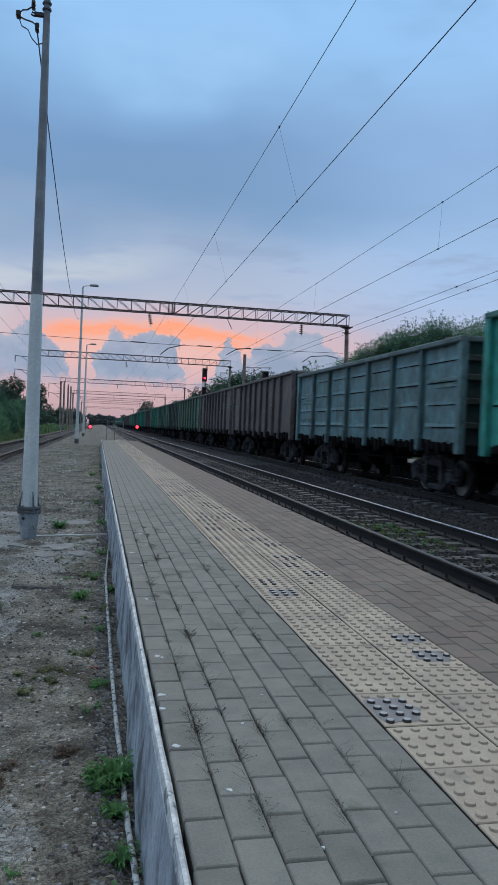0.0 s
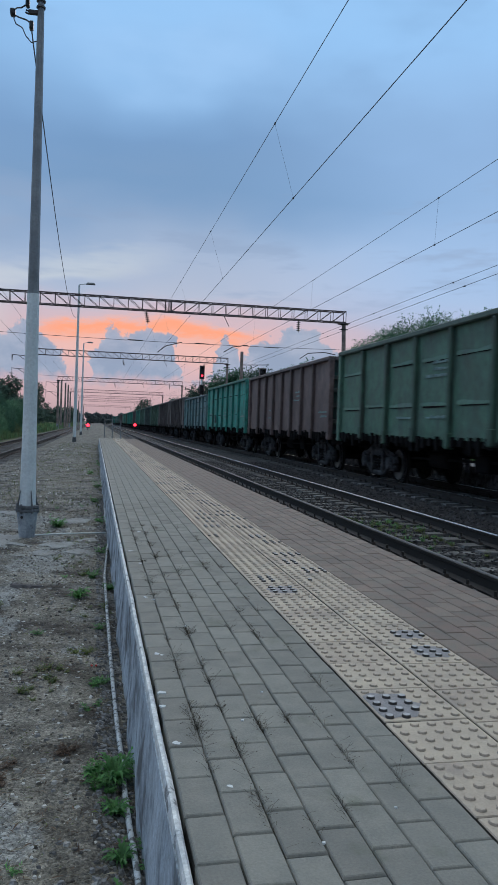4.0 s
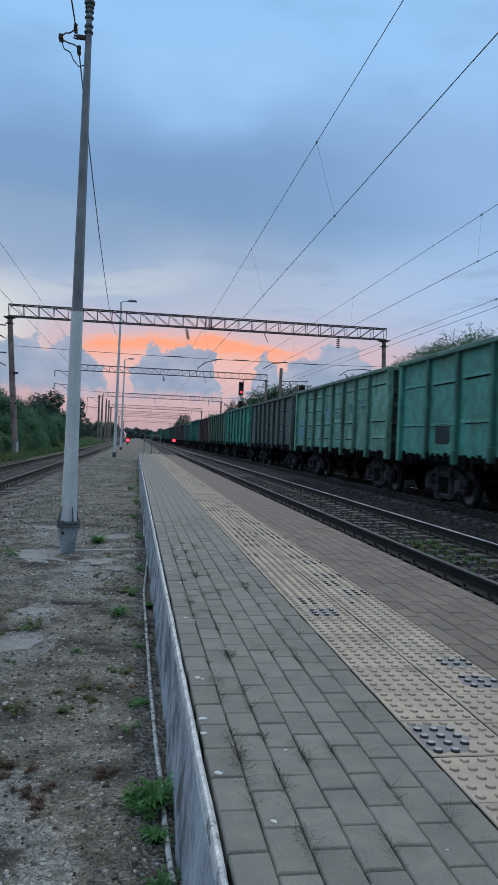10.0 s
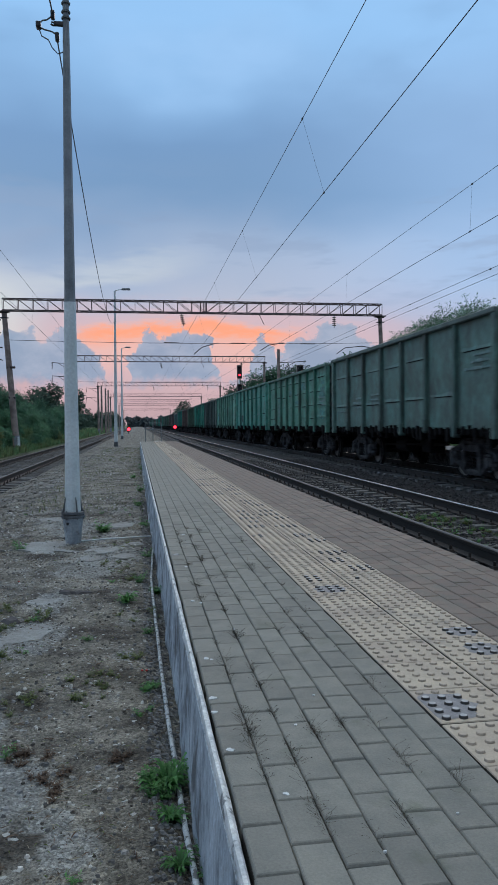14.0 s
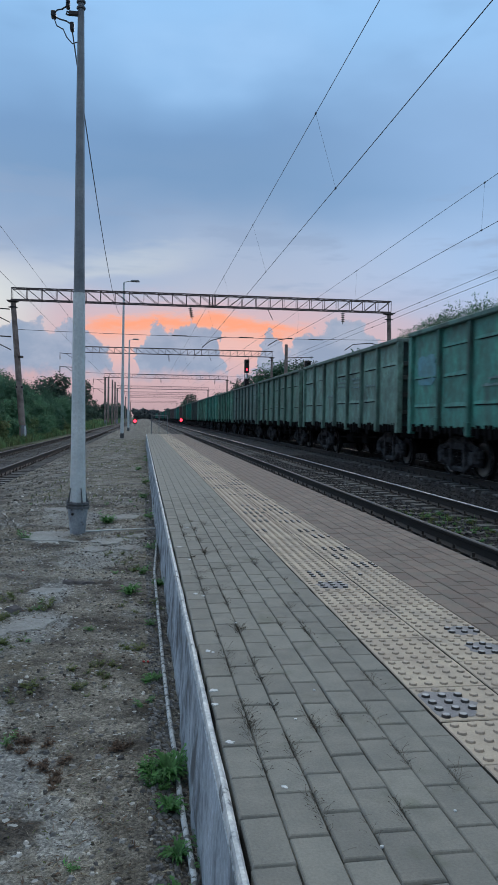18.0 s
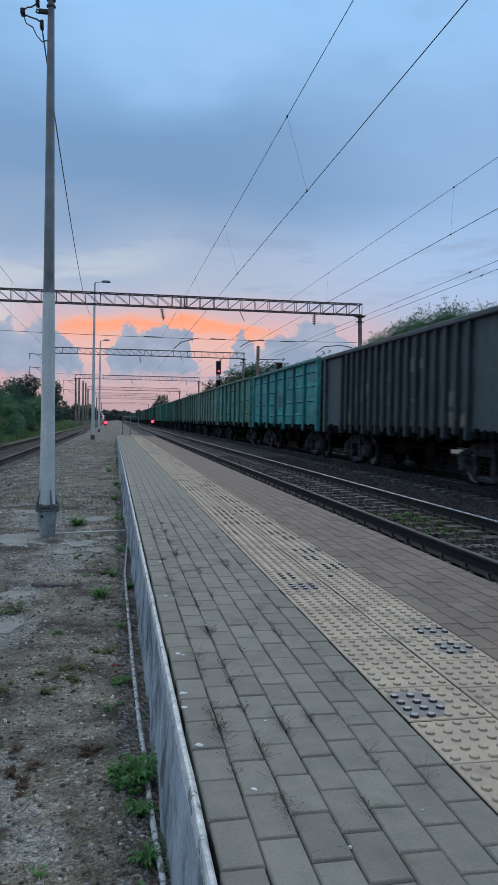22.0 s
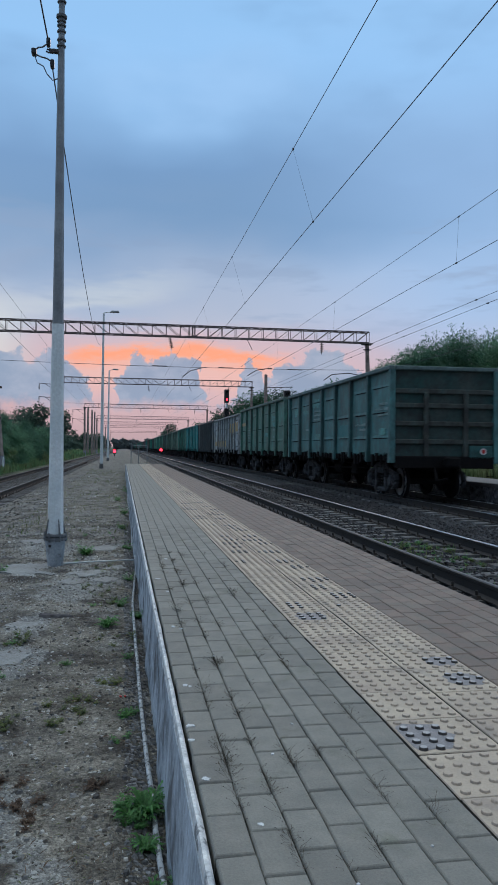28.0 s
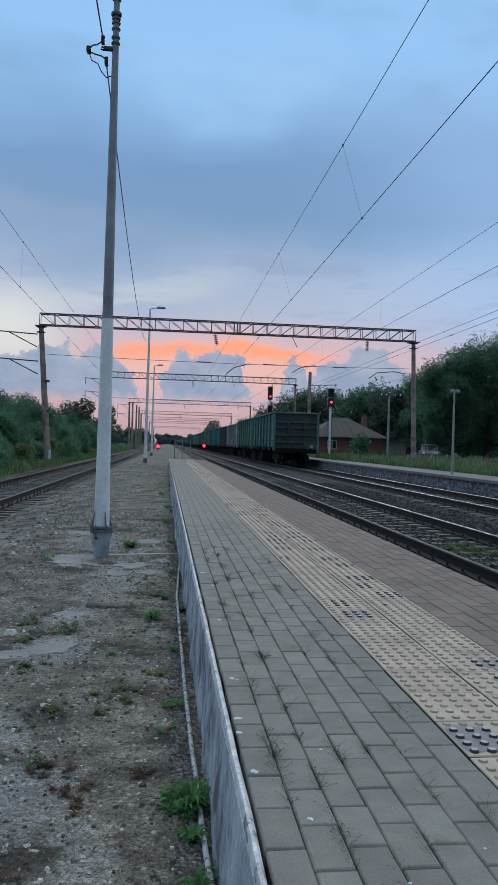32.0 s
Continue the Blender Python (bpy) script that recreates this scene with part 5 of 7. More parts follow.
def wagon(style, seed, last=False):
    (material, darker, dusty), posts, ribs, top, label = WAGONS[style]
    g = thing("goods_wagon", label, "goods wagon", "goods wagons of the train")
    for s in (-1, 1):
        w = part("side_wall", side_mesh(s, posts, ribs, top, material, seed + s), None, g)
        dents = random.Random(seed * 7 + s + 2)
        ends = post_places(posts)
        for j in range(ribs):
            z0 = 1.22 + (top - 1.35) * (j + 0.75) / (ribs + 0.35)
            rib, shade_bar = B(), B()
            near = s < 0 and seed < 20
            for a, b in zip(ends, ends[1:]):
                if dents.random() < 0.12:
                    continue
                ya, yb, z = a + dents.uniform(0.10, 0.24), b - dents.uniform(0.10, 0.24), z0 + dents.uniform(-0.03, 0.03)
                drop = dents.uniform(0.012, 0.035)
                prism(rib, [(s * 1.46, z - 0.012), (s * 1.524, z - 0.012), (s * 1.522, z + 0.006), (s * 1.49, z + 0.10)], ya, yb)
                # thin black bar: the shade below the rib, added as a strip
                box(shade_bar, (min(s * 1.46, s * 1.519), ya + 0.03, z - 0.013 - drop), (max(s * 1.46, s * 1.519), yb - dents.uniform(0.0, 0.3), z - 0.012))
                if near:
                    part("panel_rib", rib, material, w)
                    part("panel_seam", shade_bar, RIB_SHADE, w, "sooty dent below the pressing")
                    rib, shade_bar = B(), B()
            if not near:
                part("panel_ribs", rib, material, w)["kind"] = "stuff"
                part("panel_seams", shade_bar, RIB_SHADE, w, "sooty dents below the pressings")["kind"] = "stuff"
        gear = B()
        rnd = random.Random(seed * 3 + s)
        y = -BODY + 0.3
        while y < BODY - 0.3:
            d = rnd.choice((0.12, 0.22, 0.3, 0.16))
            box(gear, (s * 1.5 - 0.07, y, 1.22 - d), (s * 1.5 + 0.045 * s + 0.03, y + rnd.uniform(0.05, 0.15), 1.25 + 0.06 * rnd.random() ** 2), taper=1.0)
            y += rnd.uniform(0.2, 0.42)
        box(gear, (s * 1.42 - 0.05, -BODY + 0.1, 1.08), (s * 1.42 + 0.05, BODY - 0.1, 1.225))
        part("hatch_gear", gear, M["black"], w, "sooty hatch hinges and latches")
        for i, y in enumerate(post_places(posts)):
            corner = i in (0, posts + 1)
            wd = 0.10 if corner else (0.070 if posts < 9 else 0.05)
            bm = B()
            low = 1.02 if corner else 1.12 - 0.1 * (i % 2)
            box(bm, (min(s * 1.45, s * 1.61), y - wd, low), (max(s * 1.45, s * 1.61), y + wd, top - 0.1), bevel=0.015)
            if not corner:
                box(bm, (min(s * 1.45, s * 1.63), y - wd * 1.2, low + 0.02), (max(s * 1.45, s * 1.63), y + wd * 1.2, low + 0.35), bevel=0.015)
            part("corner_post" if corner else "side_post", bm, material if corner else darker, g)
        lad = B()
        yl = -BODY + 0.42
        for dy in (-0.17, 0.17):
            tube(lad, (s * 1.56, yl + dy, 0.62), (s * 1.56, yl + dy, 1.3), 0.014, n=5)
        for z in (0.64, 0.9, 1.16):
            tube(lad, (s * 1.56, yl - 0.17, z), (s * 1.56, yl + 0.17, z), 0.014, n=5)
        part("step", lad, M["black"], g, "black iron footstep")
    rim = B()
    for s in (-1, 1):
        box(rim, (s * 1.55 - 0.085, -BODY, top - 0.12), (s * 1.55 + 0.085, BODY, top), bevel=0.02)
        box(rim, (-1.46, s * (BODY - 0.07) - 0.08, top - 0.12), (1.46, s * (BODY - 0.07) + 0.08, top - 0.004), bevel=0.02)
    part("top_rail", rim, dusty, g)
    for s in (-1, 1):
        e = B()
        ye = s * (BODY - 0.09)
        box(e, (-1.48, min(ye, ye - s * 0.06), 1.12), (1.48, max(ye, ye - s * 0.06), top - 0.1))
        w = part("end_wall", e, M["end_grime_shade"], g, "grimy end plating")
        ba = B()
        for z in (1.62, 2.12, 2.62, 3.02):
            box(ba, (-1.46, min(ye, ye + s * 0.07), z - 0.07), (1.46, max(ye, ye + s * 0.07), z + 0.07), bevel=0.02)
        part("end_ribs", ba, M["end_wear"], w)
        for x in (-0.55, 0.62):
            part("end_post", box(B(), (x - 0.07, min(ye, ye + s * 0.1), 1.15), (x + 0.07, max(ye, ye + s * 0.1), 3.0), bevel=0.02), M["end_wear"], w)
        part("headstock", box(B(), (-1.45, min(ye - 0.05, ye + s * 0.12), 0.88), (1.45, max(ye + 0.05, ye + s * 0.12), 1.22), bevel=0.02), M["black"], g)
        part("coupler", COUPLER, None, g, m=pose(0, s * (BODY - 0.1), 0, 0, 0, 0 if s > 0 else 180))
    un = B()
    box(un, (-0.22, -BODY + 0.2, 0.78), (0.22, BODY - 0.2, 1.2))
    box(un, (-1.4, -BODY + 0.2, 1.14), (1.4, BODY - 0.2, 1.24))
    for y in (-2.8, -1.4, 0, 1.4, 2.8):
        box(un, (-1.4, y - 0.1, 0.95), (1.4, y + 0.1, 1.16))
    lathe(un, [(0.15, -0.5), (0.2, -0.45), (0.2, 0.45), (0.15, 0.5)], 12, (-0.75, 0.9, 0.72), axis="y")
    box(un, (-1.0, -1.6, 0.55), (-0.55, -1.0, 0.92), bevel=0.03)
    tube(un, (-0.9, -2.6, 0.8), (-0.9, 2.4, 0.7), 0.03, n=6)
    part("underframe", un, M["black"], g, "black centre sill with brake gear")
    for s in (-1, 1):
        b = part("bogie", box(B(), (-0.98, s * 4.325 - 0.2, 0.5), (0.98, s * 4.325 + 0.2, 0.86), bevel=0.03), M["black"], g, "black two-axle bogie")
        for k in (-1, 1):
            part("side_frame", SIDE_FRAME, None, b, m=pose(k * 1.03, s * 4.325, 0))
            part("wheelset", WHEELSET, None, b, m=pose(0, s * 4.325 + k * 0.925, 0.475))
    return g


COATS = collections.Counter()


def coat(g):
    """Each coat of paint lies a hair above the one before."""
    COATS[g.name] += 1
    return -1.532 - 0.0008 * COATS[g.name]


def panel(g, name, material, y0, y1, z0, z1, label):
    """A repainted patch with a ragged outline, lying on the dented plating towards the platform."""
    k = TRAIN.index(g)
    ends, top, rnd = post_places(WAGONS[k][1]), WAGONS[k][3], random.Random(int(y0 * 977 + z0 * 131))
    COATS[g.name] += 1
    lift = 0.010 + 0.0008 * COATS[g.name]
    cy, cz, hy, hz = (y0 + y1) / 2, (z0 + z1) / 2, (y1 - y0) / 2, (z1 - z0) / 2
    n, bm = 40, B()
    reach = [(abs(math.cos(i * math.tau / n)) ** 7 + abs(math.sin(i * math.tau / n)) ** 7) ** (-1 / 7) * (1 - 0.16 * rnd.random() ** 2) for i in range(n)]
    rings = []
    for f in (0.25, 0.5, 0.75, 1.0):
        ring = []
        for i in range(n):
            y, z = cy + hy * f * reach[i] * math.cos(i * math.tau / n), cz + hz * f * reach[i] * math.sin(i * math.tau / n)
            ring.append(bm.verts.new((plate_x(-1, ends, top, k - 1, y, z) - lift, y, z)))
        rings.append(ring)
    hub = bm.verts.new((plate_x(-1, ends, top, k - 1, cy, cz) - lift, cy, cz))
    for i in range(n):
        bm.faces.new((hub, rings[0][i], rings[0][(i + 1) % n]))
    for p, q in zip(rings, rings[1:]):
        for i in range(n):
            bm.faces.new((p[i], p[(i + 1) % n], q[(i + 1) % n], q[i]))
    rear = [bm.verts.new((v.co.x + lift + 0.01, v.co.y, v.co.z)) for v in rings[-1]]
    for i in range(n):
        bm.faces.new((rings[-1][i], rings[-1][(i + 1) % n], rear[(i + 1) % n], rear[i]))
    bmesh.ops.recalc_face_normals(bm, faces=bm.faces)
    part(name, bm, material, g, label, smooth=False)


def ragged_band(g, material, y0, y1, z0, z1, label, seed):
    """A painted band with a flaked upper edge, on the plating towards the platform."""
    rnd, x = random.Random(seed), coat(g)
    bm = B()
    n = max(4, int((y1 - y0) / 0.16))
    ring = [(y0 + (y1 - y0) * i / n, z1 - (z1 - z0) * 0.3 * rnd.random() ** 2) for i in range(n + 1)] + [(y1, z0), (y0, z0)]
    front, rear = [bm.verts.new((x, yy, zz)) for yy, zz in ring], [bm.verts.new((-1.47, yy, zz)) for yy, zz in ring]
    for k in range(len(ring)):
        bm.faces.new((front[k], front[(k + 1) % len(ring)], rear[(k + 1) % len(ring)], rear[k]))
    bm.faces.new(front)
    part("painted_band", bm, material, g, label)


P_YELLOW = mat("yellow_band_paint", (0.43, 0.29, 0.09), 0.7, scale=2.5, fine=9, fine_amt=0.4, second=(0.25, 0.235, 0.19), bump=0.2)
P_BLUE = mat("sky_blue_patch_paint", (0.15, 0.36, 0.44), 0.7, scale=2, fine=9, fine_amt=0.3, second=(0.12, 0.27, 0.27), bump=0.2)
P_TURQ = mat("turquoise_patch_paint", (0.06, 0.20, 0.20), 0.7, scale=2, fine=9, fine_amt=0.2, bump=0.2)
P_OLIVE = mat("olive_grey_patch_paint", (0.10, 0.30, 0.275), 0.75, scale=3, fine=9, fine_amt=0.5, second=(0.10, 0.17, 0.155), bump=0.2)
P_REPAIR = mat("dusty_repair_paint", (0.20, 0.20, 0.18), 0.8, scale=3, fine=9, fine_amt=0.4, second=(0.13, 0.125, 0.10), bump=0.2)
P_END = mat("dark_turquoise_plate_paint", (0.03, 0.105, 0.10), 0.75, scale=4, fine=12, fine_amt=0.4, bump=0.2)
P_DARK = mat("dark_stencil_plate", (0.02, 0.035, 0.04), 0.7, bump=0.1)
P_PALE = mat("pale_stencil_paint", (0.22, 0.33, 0.32), 0.7, scale=4, fine=12, fine_amt=0.3, bump=0.1)
TRAIN = []
for k in range(42):
    w = wagon(k if k < 19 else FAR[(k * 5 + k // 4) % len(FAR)], k, k == 0)
    TRAIN.append(w)


def wagon_marks():
    ys = post_places(6)
    bays = list(zip(ys, ys[1:]))
    rnd = random.Random(8)
    for k, g in enumerate(TRAIN[:20]):
        style_posts = WAGONS[k][1] if k < 19 else 6
        bay = list(zip(post_places(style_posts), post_places(style_posts)[1:]))
        for _ in range(4):
            a, b = rnd.choice(bay)
            z = rnd.uniform(1.6, 2.6)
            bm, x = B(), coat(g)
            for r in range(rnd.choice((1, 2, 3))):
                ya, ye = a + 0.25, a + 0.25 + (b - a - 0.5) * rnd.uniform(0.45, 0.95)
                while ya < ye:
                    wide = rnd.uniform(0.05, 0.22)
                    box(bm, (x, ya, z + r * 0.15), (-1.48, min(ye, ya + wide), z + r * 0.15 + rnd.choice((0.04, 0.055, 0.07))))
                    ya += wide + rnd.uniform(0.02, 0.07)
            part("stencil_marks", bm, P_PALE, g, "pale unreadable stencilled lettering")["kind"] = "stuff"
    g = TRAIN[2]
    b9 = list(zip(post_places(8), post_places(8)[1:]))
    for i, z0, z1 in ((1, 2.45, 3.1), (2, 2.45, 3.1), (0, 2.5, 3.15), (4, 1.5, 1.95), (5, 1.5, 1.95), (6, 1.5, 1.95), (7, 1.5, 1.95), (8, 1.55, 1.9)):
        ragged_band(g, P_YELLOW, b9[i][0] + 0.1, b9[i][1] - 0.1, z0, z1, "flaking ochre yellow painted band", 60 + i)
    panel(TRAIN[5], "painted_patch", P_BLUE, bays[6][0] + 0.3, bays[6][1] - 0.4, 2.3, 3.1, "sky blue repainted patch")
    panel(TRAIN[5], "painted_patch", P_TURQ, bays[1][0] + 0.2, bays[1][1] - 0.2, 1.5, 1.85, "turquoise repainted patch")
    panel(TRAIN[4], "painted_patch", P_TURQ, bays[3][0] + 0.2, bays[3][1] - 0.2, 2.0, 2.6, "turquoise repainted patch")
    b8 = list(zip(post_places(7), post_places(7)[1:]))
    panel(TRAIN[11], "painted_patch", P_BLUE, b8[7][0] + 0.3, b8[7][1] - 0.3, 1.6, 2.4, "sky blue repainted patch")
    panel(TRAIN[11], "painted_patch", P_BLUE, b8[4][0] + 0.3, b8[4][1] - 0.3, 2.35, 2.8, "sky blue repainted patch")
    for k in (10, 13, 16):
        panel(TRAIN[k], "stencil_plate", P_DARK, bays[5][0] + 0.45, bays[5][1] - 0.45, 1.5, 2.0, "dark unreadable stencil plate")
    for k, count in ((4, 7), (9, 7), (11, 4), (1, 4), (0, 5)):
        style_bays = list(zip(post_places(WAGONS[k][1]), post_places(WAGONS[k][1])[1:]))
        for a, c in [rnd.choice(style_bays) for _ in range(count)]:
            z, tall, start = rnd.uniform(1.45, 3.0), rnd.uniform(0.12, 0.4), rnd.uniform(0.08, 0.5)
            panel(TRAIN[k], "painted_patch", P_OLIVE, a + 0.12 + start * 0.5 * (c - a), min(c - 0.1, a + 0.12 + start * 0.5 * (c - a) + rnd.uniform(0.4, 1.1)), z, min(z + tall, WAGONS[k][3] - 0.2), "faded olive-grey paint patch")
    b17 = list(zip(post_places(17), post_places(17)[1:]))
    for i, z0, z1 in ((2, 1.75, 2.1), (2, 1.3, 1.65), (1, 1.3, 1.6), (5, 2.7, 2.95), (6, 2.65, 3.0), (12, 2.2, 2.55), (15, 1.3, 1.7), (13, 2.0, 2.3), (9, 2.5, 2.7)):
        panel(TRAIN[3], "repair_plate", P_REPAIR, b17[i][0] + 0.08, b17[i][1] - 0.08, z0, z1, "pale dusty repair plate")
    ragged_band(TRAIN[1], P_YELLOW, bays[6][0] + 0.2, bays[6][1] - 0.2, 2.75, 2.95, "flaking ochre yellow painted band", 81)
    panel(TRAIN[0], "painted_patch", P_TURQ, bays[2][0] + 0.2, bays[2][1] - 0.3, 1.75, 2.2, "turquoise repainted patch")
    part("end_plate", box(B(), (0.72, -BODY - 0.03, 1.16), (1.40, -BODY + 0.02, 1.52), bevel=0.01), P_END, TRAIN[0], "dark turquoise plate behind the tail disc")
    disc = part("tail_disc", lathe(B(), [(0.092, -BODY - 0.10), (0.092, -BODY - 0.12)], 18, (1.08, 0, 1.36), axis="y"), M["white_paint"], TRAIN[0], "white ringed red tail disc")
    part("disc_centre", lathe(B(), [(0.06, -BODY - 0.118), (0.06, -BODY - 0.126)], 18, (1.08, 0, 1.36), axis="y"), M["red_paint"], disc)
    hose = polyline(B(), [(0.35, -BODY - 0.1, 1.0), (0.37, -BODY - 0.28, 0.75), (0.36, -BODY - 0.38, 0.55), (0.30, -BODY - 0.34, 0.42)], 0.035, 8)
    part("brake_hose", hose, M["black"], TRAIN[0], "black rubber brake hose")


wagon_marks()


def motions():
    """The train draws away, slowing a little."""
    for k, g in enumerate(TRAIN):
        rows = []
        for i in range(33):
            t = i * 1.0
            y = -223.14 + 9.314 * t - 0.02347 * t * t + PITCH * (k + 0.5) + 0.30 * max(0.0, 1 - t / 2) ** 2
            rows.append((t, pose(TRACKS["train"], y, RAIL)))
        walk(g, rows)
    for g in TRAIN[:5]:
        for axle in [o for o in g.children_recursive if o.name.startswith("wheelset")]:
            seat = axle.matrix_basis.translation.copy()
            turns = []
            for i in range(481):
                t = i / 15
                turns.append((t, pose(*seat, -math.degrees((9.314 * t - 0.02347 * t * t) / 0.475))))
            walk(axle, turns)


# ---------------------------------------------------------------- trees and undergrowth
def leaf_cloud(blobs, count, size, seed):
    """Many small folded leaves spread over uneven clumps."""
    rs = np.random.RandomState(seed)
    vol = np.array([b[3] ** 2 for b in blobs])
    pick = rs.choice(len(blobs), count, p=vol / vol.sum())
    c = np.array([b[:3] for b in blobs])[pick]
    r = np.array([b[3] for b in blobs])[pick]
    d = rs.normal(size=(count, 3))
    d /= np.linalg.norm(d, axis=1)[:, None]
    ph = rs.uniform(0, 6.3, (len(blobs), 3))[pick]
    lump = 1 + 0.30 * np.sin(5.0 * d[:, 0] + ph[:, 0]) * np.sin(4.0 * d[:, 2] + ph[:, 1]) + 0.18 * np.sin(9.0 * d[:, 1] + ph[:, 2])
    rad = r * lump * (0.45 + 0.62 * rs.rand(count) ** 0.6)
    p = c + d * rad[:, None] * np.array([1, 1, 0.8])
    s = size * rs.uniform(0.6, 1.4, count)[:, None]
    n = d * 0.8 + np.array([0, 0, 0.9]) + rs.normal(size=(count, 3)) * 0.55
    a = np.cross(n, rs.normal(size=(count, 3)))
    a /= np.linalg.norm(a, axis=1)[:, None]
    b = np.cross(n, a)
    b /= np.linalg.norm(b, axis=1)[:, None]
    v = np.empty((count, 4, 3))
    v[:, 0], v[:, 1], v[:, 2], v[:, 3] = p - a * s, p + b * s * 0.55, p + a * s, p - b * s * 0.55
    faces = np.arange(count * 4).reshape(-1, 4)
    return v.reshape(-1, 3), faces


def sprays(blobs, count, size, reach, seed):
    """Thin arching twigs, each set with a row of narrow leaves, that make the outline feathery."""
    rs = np.random.RandomState(seed + 999)
    pick = rs.randint(0, len(blobs), count)
    c, r = np.array([b[:3] for b in blobs])[pick], np.array([b[3] for b in blobs])[pick]
    d = rs.normal(size=(count, 3)) + np.array([0, 0, 0.5])
    d /= np.linalg.norm(d, axis=1)[:, None]
    k = 12
    t = (np.arange(k) + 1) / k
    le = reach * rs.uniform(0.5, 1.2, count)
    p = (c + d * r[:, None] * 0.8)[:, None] + d[:, None] * (le[:, None] * t)[..., None]
    p[..., 2] += (le[:, None] * (0.45 * t - 0.75 * t * t))
    p = p.reshape(-1, 3) + rs.normal(size=(count * k, 3)) * size * 0.5
    n = len(p)
    a = rs.normal(size=(n, 3)) + np.array([0, 0, -0.5])
    a /= np.linalg.norm(a, axis=1)[:, None]
    b = np.cross(a, rs.normal(size=(n, 3)))
    b /= np.linalg.norm(b, axis=1)[:, None]
    s = size * rs.uniform(0.6, 1.2, n)[:, None]
    v = np.empty((n, 4, 3))
    v[:, 0], v[:, 1], v[:, 2], v[:, 3] = p - a * s, p + b * s * 0.4, p + a * s, p - b * s * 0.4
    return v.reshape(-1, 3)


def leaf_mesh(name, blobs, count, size, seed, material, reach=0.0):
    v, f = leaf_cloud(blobs, count, size, seed)
    if reach:
        v = np.concatenate([v, sprays(blobs, count // 28, size, reach, seed)])
        f = np.arange(len(v)).reshape(-1, 4)
    me = bpy.data.meshes.new(name)
    me.from_pydata(v.tolist(), [], f.tolist())
    me.materials.append(material)
    return me


def tree(x, y, z, height, spread, seed, material, label, leaves=9000, size=0.14, low=0.25, name="tree", group="trees beside the railway"):
    rnd = random.Random(seed)
    g = thing(name, label, "tree", group, m=pose(x, y, z))
    tr = B()
    pts = [(0, 0, -0.3), (0.05 * height * rnd.uniform(-0.4, 0.4), 0, height * 0.3), (0.1 * height * rnd.uniform(-0.5, 0.5), 0.1, height * 0.62)]
    tube(tr, pts[0], pts[1], 0.03 * height, 0.022 * height, 8)
    tube(tr, pts[1], pts[2], 0.022 * height, 0.010 * height, 8)
    blobs = []
    for i in range(11):
        a = i * 2.4 + rnd.uniform(-0.4, 0.4)
        h = height * (low + (0.92 - low) * (i + 0.5) / 11)
        k = spread * (0.9 - 0.55 * abs((i + 0.5) / 11 - 0.4) * 1.3) * rnd.uniform(0.5, 1.0)
        q = (k * math.cos(a), k * math.sin(a), h)
        tube(tr, (pts[1][0], 0, max(height * 0.15, h - height * 0.22)), q, 0.010 * height, 0.003 * height, 5)
        blobs.append((*q, spread * rnd.uniform(0.28, 0.46)))
        blobs.append((q[0] * 1.2 + rnd.uniform(-0.3, 0.3), q[1] * 1.2, h + spread * rnd.uniform(-0.1, 0.3), spread * rnd.uniform(0.14, 0.26)))
    blobs.append((pts[2][0], 0, height * 0.72, spread * 0.5))
    blobs.append((pts[2][0], 0, height * 0.90, spread * 0.3))
    part("trunk", tr, M["bark"], g)
    part("crown", leaf_mesh("crown", blobs, leaves, size, seed, material, min(1.3, spread * 0.3)), None, g)
    return g


for i, (x, y, h, s, lv) in enumerate([(28.5, 82, 10.0, 3.4, 16000), (25.3, 65, 9.6, 3.4, 26000), (29.0, 66, 11.2, 4.6, 28000), (33.6, 66, 11.9, 5.0, 24000), (38.5, 66, 12.3, 5.3, 20000), (44, 64, 12.0, 5.5, 16000), (28.5, 70, 10.6, 4.2, 14000), (36, 72, 12.4, 5.0, 12000)]):
    tree(x, y, -0.05, h, s, 20 + i, M["leaf_dark"] if i % 3 else M["leaf"], "dense dark green tree with a ragged crown behind the platform", int(lv * 1.9), 0.080, 0.10)
for i, (x, y, h, s) in enumerate([(-10.8, 38, 3.5, 2.2), (-9.3, 42, 2.6, 1.7), (-9.9, 45, 3.5, 2.0), (-8.6, 49, 2.2, 1.5), (-9.2, 53, 3.8, 2.1), (-8.4, 57, 2.4, 1.6), (-8.3, 66, 2.4, 1.6), (-12.5, 47, 4.2, 2.6), (-14, 40, 4.4, 2.8), (-8.9, 62, 2.9, 1.9), (-9.4, 72, 3.3, 2.0), (-11.5, 60, 4.4, 2.5), (-13.5, 33, 3.8, 2.5), (-9.0, 84, 3.0, 2.1), (-10, 98, 3.4, 2.4)]):
    tree(x, y, -0.55, h, s, 60 + i, M["leaf"] if i % 2 else M["leaf_dark"], "bushy green tree beside the rusty track", 24000, 0.050, 0.02, "bush", "bushes beside the rusty track")
